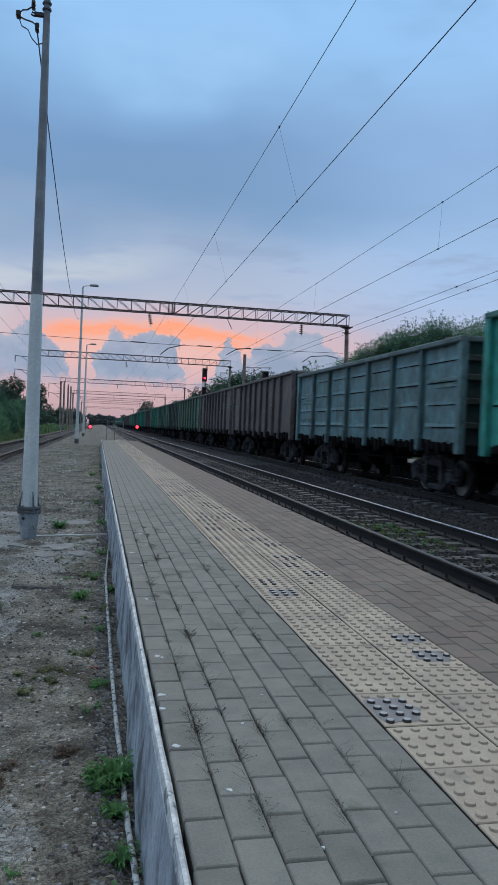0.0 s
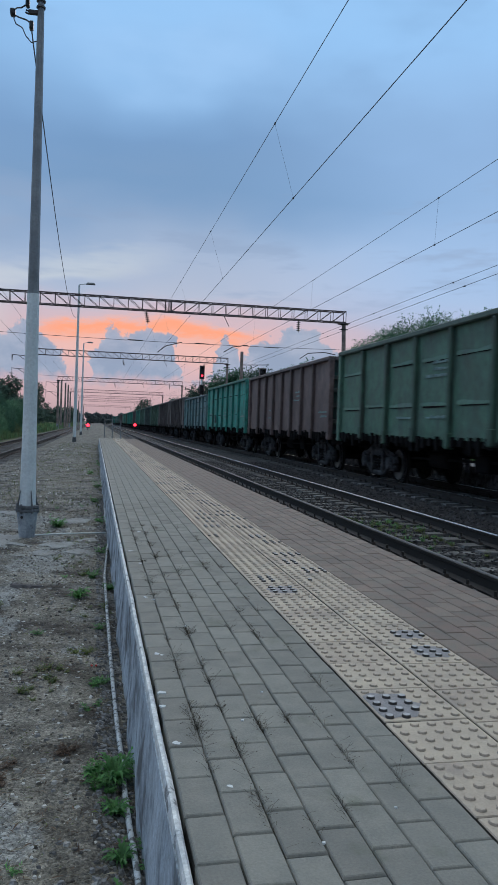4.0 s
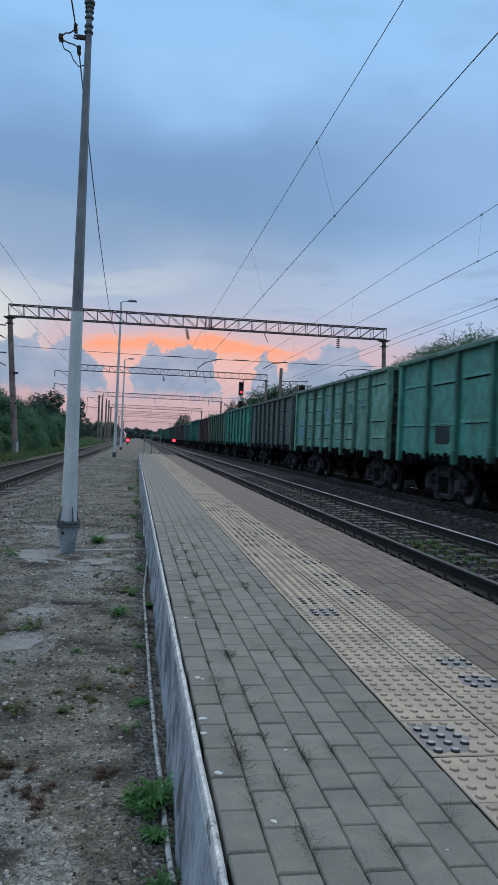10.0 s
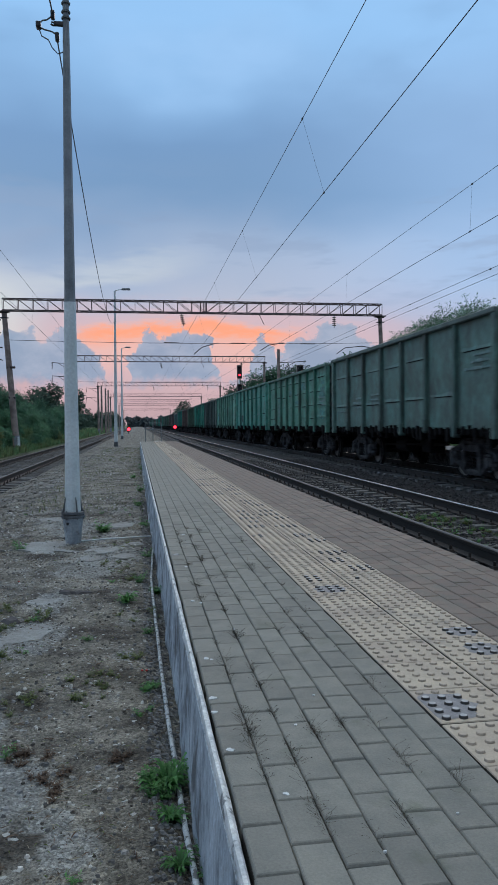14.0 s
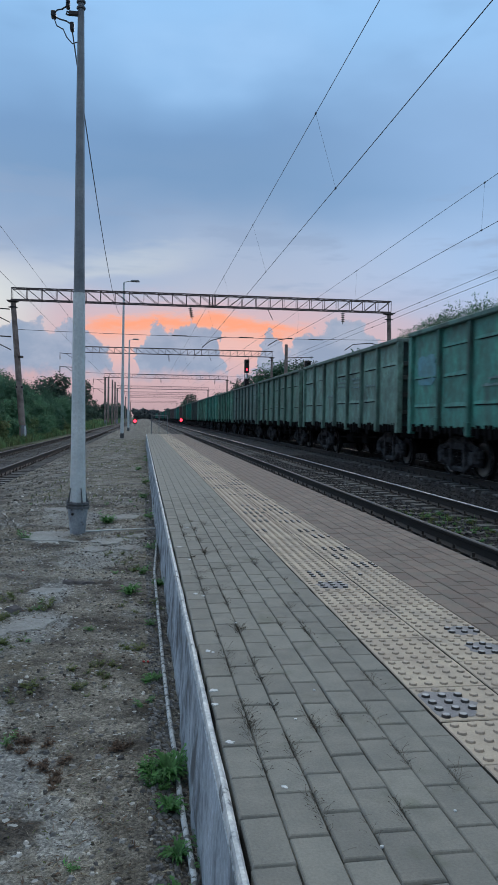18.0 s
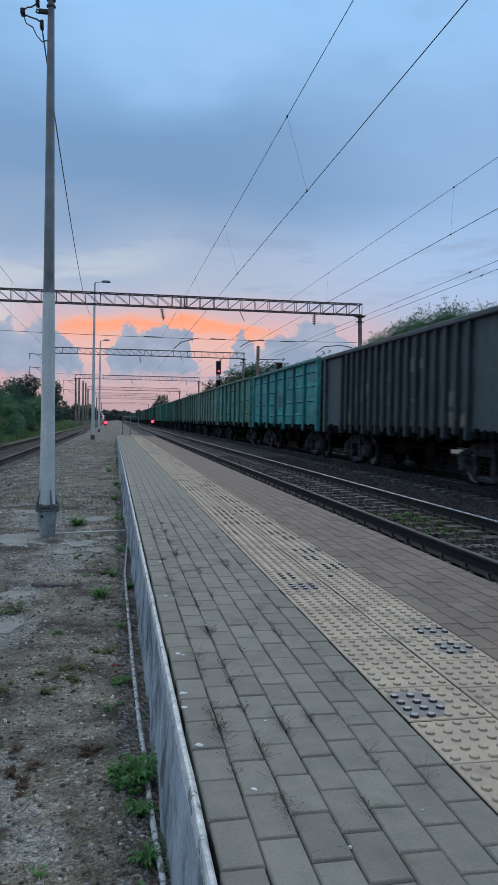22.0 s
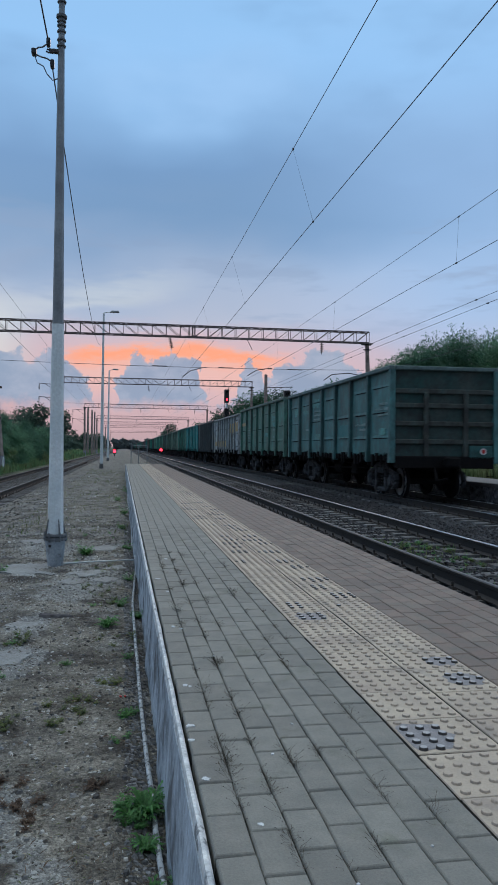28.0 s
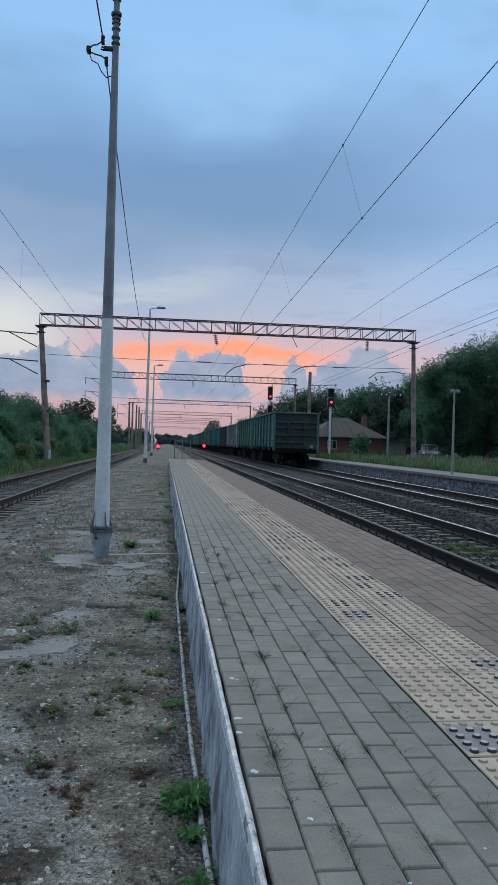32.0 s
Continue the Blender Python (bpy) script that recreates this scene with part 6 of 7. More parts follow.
for i, (x, y, h, s) in enumerate([(-7.9, 31, 1.3, 0.9), (-7.6, 34, 0.9, 0.8), (-8.3, 36, 1.6, 1.1), (-7.5, 39, 1.1, 0.8), (-7.9, 42, 1.5, 1.0), (-7.6, 47, 1.0, 0.8), (-7.8, 51, 1.5, 1.0), (-7.5, 56, 1.1, 0.9), (-7.7, 61, 1.4, 1.0), (-7.5, 68, 1.2, 0.9)]):
    tree(x, y, -0.55, h, s, 170 + i, M["leaf"] if i % 3 else M["grass"], "low scruffy bush at the edge of the rusty track", 7000, 0.045, 0.02, "bush", "bushes beside the rusty track")
for i, (x, y, h, s) in enumerate([(17.5, 98, 8.0, 3.6), (21, 100, 8.4, 4), (26, 96, 9, 4), (30, 90, 9, 4), (23.5, 92, 7.6, 3.6), (26.2, 86, 7.6, 3.4), (33, 80, 9, 4), (15.5, 112, 6.5, 3.6)]):
    tree(x, y, 0, h, s, 90 + i, M["leaf_far"] if i % 2 else M["leaf_dark"], "dark tree behind the house", 9000, 0.15, 0.10)


def treeline(x0, x1, y0, y1, n, h, seed, label, leaf=0.36, each=420, material="leaf_far"):
    rnd = random.Random(seed)
    blobs = []
    for _ in range(n):
        x, y = rnd.uniform(x0, x1), rnd.uniform(y0, y1)
        hh = h * rnd.uniform(0.6, 1.15)
        for k in range(4):
            blobs.append((x + rnd.uniform(-2, 2), y + rnd.uniform(-2, 2), hh * (0.2 + 0.22 * k), hh * rnd.uniform(0.16, 0.3)))
    thing("far_woods", label, "trees", kind="stuff", mesh=leaf_mesh("far_woods", blobs, n * each, leaf, seed, M[material]))


treeline(-40, -11, 110, 420, 60, 6.5, 1, "dark line of trees far along the rusty track", 0.22, 1500)
treeline(15, 50, 130, 420, 60, 8.5, 2, "dark line of trees far along the train", 0.26, 1400)
treeline(-40, 50, 560, 640, 80, 6.5, 3, "far woods closing the line, haze in their leaf colour", 0.7, 900, "leaf_haze")
treeline(34, 70, 40, 130, 50, 9, 4, "dark trees behind the houses", 0.22, 1200)
treeline(14, 32, 88, 112, 26, 4.5, 6, "dark thicket behind the brick house", 0.16, 1800)
treeline(-40, -15, 30, 110, 50, 5.5, 5, "dark trees behind the bushes", 0.13, 2600)


def blades(name, label, count, place, height, seed, material, width=0.012):
    rs = random.Random(seed)
    verts, faces = [], []
    for _ in range(count):
        x, y, z = place(rs)
        h, a, lean = height * rs.uniform(0.45, 1.3) * (1 + 1.3 * noise.noise(Vector((x * 0.45, y * 0.3, 2)))), rs.uniform(0, 6.3), rs.uniform(0, 0.4)
        dx, dy = math.cos(a), math.sin(a)
        o = len(verts)
        w = width * rs.uniform(0.6, 1.5)
        verts += [(x - dy * w, y + dx * w, z - 0.02), (x + dy * w, y - dx * w, z - 0.02), (x + dx * lean * h * 0.4 + dy * w * 0.7, y + dy * lean * h * 0.4 - dx * w * 0.7, z + h * 0.6), (x + dx * lean * h, y + dy * lean * h, z + h)]
        faces += [(o, o + 1, o + 2), (o, o + 2, o + 3)]
    me = bpy.data.meshes.new(name)
    me.from_pydata(verts, [], faces)
    me.materials.append(material)
    return thing(name, label, "grass", kind="stuff", mesh=me)


blades("tall_grass", "tall uncut grass behind the far platform", 75000, lambda r: (12.65 + 9 * r.random() ** 1.3, 16 + 59 * r.random() ** 1.2, 0.0), 0.31, 4, M["grass"], 0.014)
blades("seed_stalks", "pale seeding grass stalks behind the far platform", 900, lambda r: (12.8 + 7 * r.random() ** 1.3, 18 + 50 * r.random() ** 1.2, 0.0), 0.62, 5, M["straw"], 0.006)
blades("reed_clump", "pale feathery reed clump by the platform lamp post", 46, lambda r: (13.6 + r.gauss(0, 0.22), 31.5 + r.gauss(0, 0.3), 0.0), 0.6, 6, M["straw"], 0.007)
blades("tall_grass", "rank grass before the parked car", 5000, lambda r: (r.uniform(17, 25), r.uniform(52, 60), 0.0), 0.36, 8, M["grass"], 0.016)
blades("tall_grass", "tall weeds along the rusty track", 34000, lambda r: (-6.5 - 5.0 * r.random() ** 1.2, r.uniform(22, 95), -0.55), 0.36, 7, M["grass"], 0.02)
blades("tall_grass", "dry tall weeds far along the rusty track", 14000, lambda r: (-6.4 - 7.0 * r.random(), 95 + 150 * r.random() ** 1.3, -0.55), 0.6, 10, M["grass"], 0.05)
blades("short_grass", "sparse grass between the rails", 260, lambda r: (4.61 + r.uniform(-0.6, 0.75), r.choice((r.gauss(8.2, 1.0), r.gauss(10.5, 0.8))), BED + 0.01), 0.06, 9, M["grass"], 0.005)


# ---------------------------------------------------------------- signals, posts, house, car
def signal_head(g, x, y, z0, z1, lit):
    h = part("signal_head", box(B(), (x - 0.27, y - 0.1, z0), (x + 0.27, y + 0.25, z1), bevel=0.06), M["insul"], g, "black signal head")
    n = max(1, int((z1 - z0) / 0.55))
    for i in range(n):
        z = z0 + (i + 0.5) * (z1 - z0) / n
        on = lit and i == 0
        part("lens", lathe(B(), [(0.10, -0.115), (0.09, -0.135)], 14, (x, y, z), axis="y"), M["red_glow"] if on else M["insul"], h, "glowing red lens" if on else "dark lens")
        part("hood", lathe(B(), [(0.17, -0.1), (0.19, -0.32), (0.17, -0.32), (0.15, -0.1)], 12, (x, y, z + 0.03), axis="y") if not on else box(B(), (x - 0.17, y - 0.3, z + 0.15), (x + 0.17, y - 0.1, z + 0.18)), M["insul"], h)


def signal(x, y, foot, heads, label):
    g = thing("railway_signal", label, "railway signal", "railway signals")
    top = max(h[1] for h in heads)
    part("mast", tube(B(), (x, y + 0.12, foot), (x, y + 0.12, top), 0.09, n=10), M["pole_pale"], g)
    for z0, z1, lit in heads:
        signal_head(g, x, y, z0, z1, lit)
    lad = B()
    for dx in (-0.18, 0.18):
        tube(lad, (x + dx, y + 0.4, foot), (x + dx, y + 0.4, top - 0.3), 0.02, n=5)
    z = foot + 0.4
    while z < top - 0.4:
        tube(lad, (x - 0.18, y + 0.4, z), (x + 0.18, y + 0.4, z), 0.015, n=5)
        z += 0.4
    part("ladder", lad, M["steel"], g)


signal(11.15, 82.5, -0.1, [(6.0, 7.5, True), (4.3, 5.4, False)], "tall black railway signal showing red above the train")
signal(13.1, 60, -0.1, [(4.25, 5.0, True), (5.05, 5.75, False)], "black railway signal showing red on a grey post")


def dwarf_signal(x, y, z, label):
    g = thing("dwarf_signal", label, "railway signal", "railway signals")
    part("post", tube(B(), (x, y, -0.6), (x, y, z), 0.06, n=8), M["steel"], g)
    part("head", box(B(), (x - 0.28, y - 0.1, z - 0.1), (x + 0.28, y + 0.15, z + 0.75), bevel=0.05), M["insul"], g)
    part("lens", lathe(B(), [(0.25, -0.115), (0.22, -0.15)], 18, (x, y, z + 0.3), axis="y"), M["red_glow"], g, "glowing red lens")


dwarf_signal(-1.5, 120, 0.02, "low railway signal glowing red beside the rusty track")
dwarf_signal(6.4, 133, 0.25, "low railway signal glowing red between the tracks")


def plain_post(x, y, foot, top, r, material, name, label, category):
    g = thing(name, label, category)
    part("post", tube(B(), (x, y, foot), (x, y, top), r, r * 0.75, 10), material, g)
    return g


g = plain_post(10.95, 28, 0.0, 3.26, 0.05, M["post_grey"], "lamp_post", "short pale platform lamp post with two small lamps", "lamp post")
part("cross_arm", tube(B(), (10.83, 28, 3.23), (11.1, 28, 3.25), 0.03, n=6), M["post_grey"], g)
for dx in (-0.10, 0.11):
    part("lamp_head", lathe(B(), [(0.05, 0.0), (0.10, 0.03), (0.09, 0.10), (0.03, 0.13)], 10, (10.97 + dx, 28, 3.2)), M["pole"], g)
g = plain_post(13.2, 70, -0.1, 8.0, 0.2, M["mast"], "mast", "plain grey concrete mast with a steel bracket", "mast")
bracket_arm(g, 13.3, 70, 6.75, 1, 2.4)
g = plain_post(19.75, 66, 0, 5.75, 0.12, M["post_grey"], "mast", "thin weathered utility post with a crossarm by the house", "mast")
part("cross_arm", box(B(), (18.9, 65.94, 5.66), (20.9, 66.06, 5.76), bevel=0.01), M["steel"], g)
for dx in (-0.75, -0.3, 0.5, 1.0):
    part("pin_insulator", lathe(B(), [(0.02, 0.0), (0.05, 0.05), (0.05, 0.12), (0.02, 0.16)], 8, (19.8 + dx, 66, 5.76)), M["pole_pale"], g)
for i, (x, y) in enumerate([(-6.6, 140), (-6.3, 150), (-6.1, 158)]):
    plain_post(x, y, -0.5, 8.2, 0.2, M["mast"], "mast", "grey concrete mast beside the rusty track", "mast")


def house():
    x0, x1, y0, y1 = 14.9, 21.9, 75, 83
    g = thing("house", "low red brick house with a grey hipped roof behind the platform", "house")
    wall = part("wall", box(B(), (x0, y0, -0.2), (x1, y1, 2.05)), M["brick"], g)
    bm = B()
    a = [bm.verts.new(p) for p in ((x0 - 0.5, y0 - 0.5, 2.0), (x1 + 0.5, y0 - 0.5, 2.0), (x1 + 0.5, y1 + 0.5, 2.0), (x0 - 0.5, y1 + 0.5, 2.0))]
    r = [bm.verts.new(p) for p in ((x0 + 2.8, (y0 + y1) / 2, 4.15), (x1 - 2.8, (y0 + y1) / 2, 4.15))]
    for f in ((a[0], a[1], r[1], r[0]), (a[1], a[2], r[1]), (a[2], a[3], r[0], r[1]), (a[3], a[0], r[0])):
        bm.faces.new(f)
    bm.faces.new(a[::-1])
    roof = part("roof", bm, M["roofing"], g, "grey corrugated hipped roof")
    for k in range(12):
        x = x0 - 0.3 + (x1 - x0 + 0.6) * k / 11
        h = max(0.0, min(1.0, min((x - x0 + 0.5) / 3.3, (x1 + 0.5 - x) / 3.3)))
        part("roof_seam", tube(B(), (x, y0 - 0.5, 2.03), (x, y0 - 0.5 + 4.5 * h, 2.03 + 2.15 * h), 0.014, n=4), M["roofing"], roof)
    part("chimney", box(B(), (20.5, 78, 2.5), (21.0, 78.5, 4.3), bevel=0.03), M["brick"], g, "brick chimney")
    for x in (16.6, 19.0):
        w = part("window", box(B(), (x - 0.5, y0 - 0.03, 0.75), (x + 0.5, y0 + 0.05, 1.65)), M["white_paint"], g, "white framed window")
        for dx in (-0.23, 0.23):
            part("pane", box(B(), (x + dx - 0.19, y0 - 0.04, 0.83), (x + dx + 0.19, y0 - 0.02, 1.57)), M["glass"], w)
    part("annex", box(B(), (x1, y0 + 0.5, -0.2), (x1 + 2.6, y1 - 2, 1.72)), M["plaster"], g, "low plastered annex")
    part("annex_roof", box(B(), (x1 - 0.1, y0 + 0.2, 1.75), (x1 + 2.9, y1 - 1.7, 1.85)), M["roofing"], g)


house()
tree(18.6, 71.5, -0.05, 2.2, 1.1, 140, M["leaf"], "small bright green bush before the brick house", 5000, 0.07, 0.05, "bush", "bushes behind the platform")
for i, (x, y, h) in enumerate([(17.9, 34, 1.5), (19, 36, 1.5), (20.5, 42, 1.6), (22, 37, 1.7)]):
    tree(x, y, -0.05, h, h * 0.65, 150 + i, M["leaf"], "tall leafy weeds behind the platform", 3500, 0.055, 0.02, "bush", "bushes behind the platform")


def car():
    g = thing("parked_car", "silver-blue hatchback parked in the grass by the trees", "car", m=pose(22.5, 63, 0.0, 0, 0, 74))
    body = B()
    prism(body, [(-1.9, 0.3), (-1.95, 0.7), (-1.75, 0.85), (-1.0, 0.93), (1.2, 0.95), (1.85, 0.9), (1.95, 0.6), (1.9, 0.3)], -0.8, 0.8)
    bmesh.ops.bevel(body, geom=list(body.edges), offset=0.06, segments=2, affect="EDGES")
    part("body", body, M["car_paint"], g)
    cab = B()
    prism(cab, [(-1.05, 0.90), (-0.45, 1.36), (0.2, 1.42), (0.9, 1.38), (1.62, 0.92)], -0.74, 0.74)
    for v in cab.verts:
        v.co.y *= 1 - 0.34 * max(0.0, v.co.z - 0.9)
    part("cabin", cab, M["glass"], g, "dark glazed cabin")
    roof = B()
    prism(roof, [(-0.5, 1.36), (-0.1, 1.43), (0.35, 1.45), (0.95, 1.40), (0.9, 1.36)], -0.62, 0.62)
    bmesh.ops.bevel(roof, geom=list(roof.edges), offset=0.02, segments=2, affect="EDGES")
    part("roof", roof, M["car_paint"], g)
    for y in (-0.5, 0.5):
        part("tail_light", box(B(), (1.86, y - 0.14, 0.68), (1.97, y + 0.14, 0.82), bevel=0.02), M["red_paint"], g, "dull red tail light")
        part("headlight", box(B(), (-1.97, y - 0.16, 0.62), (-1.86, y + 0.16, 0.76), bevel=0.02), M["pole_pale"], g, "pale headlight")
    for x, za in ((-0.72, 1.14), (1.28, 1.15)):
        for y in (-0.66, 0.66):
            part("pillar", tube(B(), (x - 0.28 * (1 if x < 0 else -1), y * 1.06, 0.93), (x + 0.26 * (1 if x < 0 else -1), y * 0.92, 1.37), 0.03, n=6), M["car_paint"], g)
    for x in (-1.2, 1.2):
        for y in (-0.75, 0.75):
            w = part("wheel", lathe(B(), [(0.3, -0.1), (0.32, -0.06), (0.32, 0.06), (0.3, 0.1)], 16, (x, y, 0.31), axis="y"), M["tyre"], g)
            part("rim", lathe(B(), [(0.18, -0.105), (0.18, 0.105)], 12, (x, y, 0.31), axis="y"), M["pole_pale"], w)


car()
g = plain_post(-6.75, 44.2, -0.6, 0.35, 0.07, M["pole_pale"], "marker_post", "short white marker post by the mast foot", "marker post")


def barrier():
    g = thing("barrier", "thin steel pipe barrier past the end of the platform", "barrier")
    for x in (0.55, 1.15, 1.8):
        part("post", tube(B(), (x, 60, -0.5), (x, 60, 1.14), 0.035, n=6), M["pole"], g)
    for z in (1.12, 0.6):
        part("rail", tube(B(), (0.55, 60, z), (1.8, 60, z), 0.022, n=6), M["pole"], g)


barrier()


# ---------------------------------------------------------------- the dirt beside the platform
def dirt_z(x, y):
    p = Vector((x, y, 0))
    return GROUND + 0.030 * noise.noise(p * 0.9) + 0.014 * noise.noise(p * 3.1) + 0.006 * noise.noise(p * 9) - 0.05 * max(0.0, 1 - abs(x - 0.19) / 0.16)


def dirt_place(x0, x1, y0, y1, bias=1.5):
    def f(r):
        x, y = r.uniform(x0, x1), y0 + (y1 - y0) * r.random() ** bias
        return x, y, dirt_z(x, y)
    return f


scatter("pebbles", "pale pebbles scattered on the dirt", "gravel", M["pebble"], 5200, dirt_place(-2.0, 0.2, 1.4, 16), lambda r: 0.003 + 0.014 * r.random() ** 4, 12)
scatter("grit", "brown grit scattered on the dirt", "gravel", M["grit"], 9000, dirt_place(-2.0, 0.2, 1.4, 13), lambda r: 0.003 + 0.010 * r.random() ** 3, 13)
scatter("far_stones", "stones and clods on the dirt further along", "gravel", M["pebble"], 2500, dirt_place(-2.1, 0.15, 8, 45, 1.3), lambda r: 0.006 + 0.03 * r.random() ** 5, 16)
scatter("rubble_chips", "grey stone chips along the kerb foot", "gravel", M["pebble_grey"], 5500, dirt_place(0.04, 0.2, 1.4, 14, 1.2), lambda r: 0.004 + 0.014 * r.random() ** 2, 14)
scatter("rubble_chips", "grey stone chips strewn over the dirt", "gravel", M["pebble_grey"], 6000, dirt_place(-2.0, 0.12, 1.4, 16), lambda r: 0.003 + 0.016 * r.random() ** 4, 15)


def verge_place(r):
    x, y = r.uniform(-3.3, -1.95), 5 + 32 * r.random() ** 1.3
    return x, y, ground_height(x, y)


scatter("verge_stones", "grey and brown stones on the verge of the rusty track", "gravel", M["pebble_grey"], 2400, verge_place, lambda r: 0.005 + 0.028 * r.random() ** 4, 17)
scatter("verge_clods", "brown clods on the verge of the rusty track", "gravel", M["grit"], 1300, verge_place, lambda r: 0.008 + 0.03 * r.random() ** 3, 18)


blades("short_grass", "thin low grass coming up through the dirt", 3500, lambda r: (lambda x, y: (x, y, GROUND + 0.030 * noise.noise(Vector((x, y, 0)) * 0.9)))(-2.0 + 2.1 * r.random() ** 0.8, 12 + 35 * r.random()), 0.03, 45, M["moss"], 0.006)


def straw(name, label, count, material, seed, size):
    """Dry slivers of stalk and leaf lying flat."""
    rnd = random.Random(seed)
    verts, faces = [], []
    place = dirt_place(-2.0, 0.15, 1.5, 12)
    for _ in range(count):
        x, y, z = place(rnd)
        if noise.noise(Vector((x * 2.2, y * 2.2, 11))) < rnd.uniform(-0.3, 0.35):
            continue
        a, l, w = rnd.uniform(0, 6.3), size * rnd.uniform(0.3, 1.4), size * rnd.uniform(0.03, 0.12)
        dx, dy, o = math.cos(a), math.sin(a), len(verts)
        z += 0.006
        verts += [(x - dx * l, y - dy * l, z), (x - dy * w, y + dx * w, z + rnd.uniform(0, 0.008)), (x + dx * l, y + dy * l, z + rnd.uniform(-0.003, 0.008)), (x + dy * w, y - dx * w, z + 0.003)]
        faces.append((o, o + 1, o + 2, o + 3))
    me = bpy.data.meshes.new(name)
    me.from_pydata(verts, [], faces)
    me.materials.append(material)
    thing(name, label, "plant litter", kind="stuff", mesh=me)


straw("dry_stalks", "brown dry stalks and leaf litter on the dirt", 9000, M["dead"], 41, 0.022)
straw("dry_stalks", "pale dry straw on the dirt", 3500, M["straw"], 42, 0.02)
straw("low_leaves", "scattered small green leaves on the dirt", 4000, M["moss"], 43, 0.013)


def plant(x, y, size, n, seed, material, label, name="weed", z=None):
    """Sprawling stems set with many small toothed leaflets."""
    rnd = random.Random(seed)
    verts, faces = [], []
    for _ in range(max(8, n // 3)):
        a, l, up = rnd.uniform(0, 6.3), size * rnd.uniform(0.35, 1.1), rnd.uniform(0.3, 1.9)
        ca, sa = math.cos(a), math.sin(a)
        for k in range(14):
            t = (k + 1) / 14
            r, pz = l * math.sin(t * 1.2) * 0.75, l * up * (t - 0.45 * t * t)
            px, py = r * ca + rnd.uniform(-0.06, 0.06) * size, r * sa + rnd.uniform(-0.06, 0.06) * size
            d, w, b = size * rnd.uniform(0.22, 0.5) * (1.15 - 0.5 * t), size * rnd.uniform(0.03, 0.065), rnd.uniform(0, 6.3)
            cb, sb, dz = math.cos(b), math.sin(b), rnd.uniform(-0.2, 0.7)
            o = len(verts)
            verts += [(px, py, pz), (px + cb * d * 0.5 - sb * w, py + sb * d * 0.5 + cb * w, pz + d * dz * 0.6), (px + cb * d, py + sb * d, pz + d * dz), (px + cb * d * 0.5 + sb * w, py + sb * d * 0.5 - cb * w, pz + d * dz * 0.6)]
            faces.append((o, o + 1, o + 2, o + 3))
    me = bpy.data.meshes.new(name)
    me.from_pydata(verts, [], faces)
    me.materials.append(material)
    thing(name, label, "weed", "weeds in the dirt", "stuff", m=pose(x, y, dirt_z(x, y) - 0.005 if z is None else z), mesh=me)


def rosette(x, y, size, n, seed, label, up=0.6):
    """A dandelion-like weed: arching leaves with toothed edges and a pale midrib fold."""
    rnd = random.Random(seed)
    verts, faces = [], []
    for i in range(int(n * 2.8)):
        a, l, rise = i * 2.4 + rnd.uniform(-0.3, 0.3), size * rnd.uniform(0.32, 0.80), up * rnd.uniform(0.4, 1.9)
        ca, sa, w, o = math.cos(a), math.sin(a), size * rnd.uniform(0.038, 0.070), len(verts)
        twist = rnd.uniform(-0.5, 0.5)
        for k in range(10):
            t = k / 9
            r, z = l * (0.08 + 0.9 * t), l * rise * (1.5 * t - 1.15 * t * t)
            half = w * (0.25 + math.sin(math.pi * min(1.0, t * 0.93 + 0.05))) * (1.0 if k % 2 else 0.35) * (0.0 if k == 9 else 1.0)
            side = half * (1 + 0.2 * rnd.uniform(-1, 1))
            bend = twist * t * t * l * 0.4
            cx, cy = r * ca - bend * sa, r * sa + bend * ca
            verts += [(cx - sa * side, cy + ca * side, z + side * 0.35), (cx, cy, z), (cx + sa * side, cy - ca * side, z + side * 0.35)]
            if k:
                for c in (0, 1):
                    faces.append((o + 3 * k - 3 + c, o + 3 * k - 2 + c, o + 3 * k + 1 + c, o + 3 * k + c))
    me = bpy.data.meshes.new("weed")
    me.from_pydata(verts, [], faces)
    me.materials.append(M["weed"])
    thing("weed", label, "weed", "weeds in the dirt", "stuff", m=pose(x, y, dirt_z(x, y)), mesh=me)


for i, (x, y, s, n, up) in enumerate([(0.12, 2.93, 0.145, 34, 1.0), (0.06, 2.90, 0.11, 18, 0.6), (0.15, 3.05, 0.12, 16, 1.1), (0.115, 2.70, 0.105, 20, 0.8), (0.13, 2.40, 0.10, 18, 0.8), (0.215, 2.50, 0.07, 10, 0.9), (0.22, 2.33, 0.07, 10, 0.9), (0.12, 2.18, 0.10, 16, 0.7),
                                      (-0.09, 5.92, 0.15, 24, 0.9), (0.15, 6.33, 0.11, 14, 0.7), (0.06, 4.02, 0.09, 12, 0.6), (-0.46, 10.0, 0.17, 20, 0.8)]):
    rosette(x, y, s, n, 1200 + i, "fresh green toothed-leaf weed growing in the dirt", up)
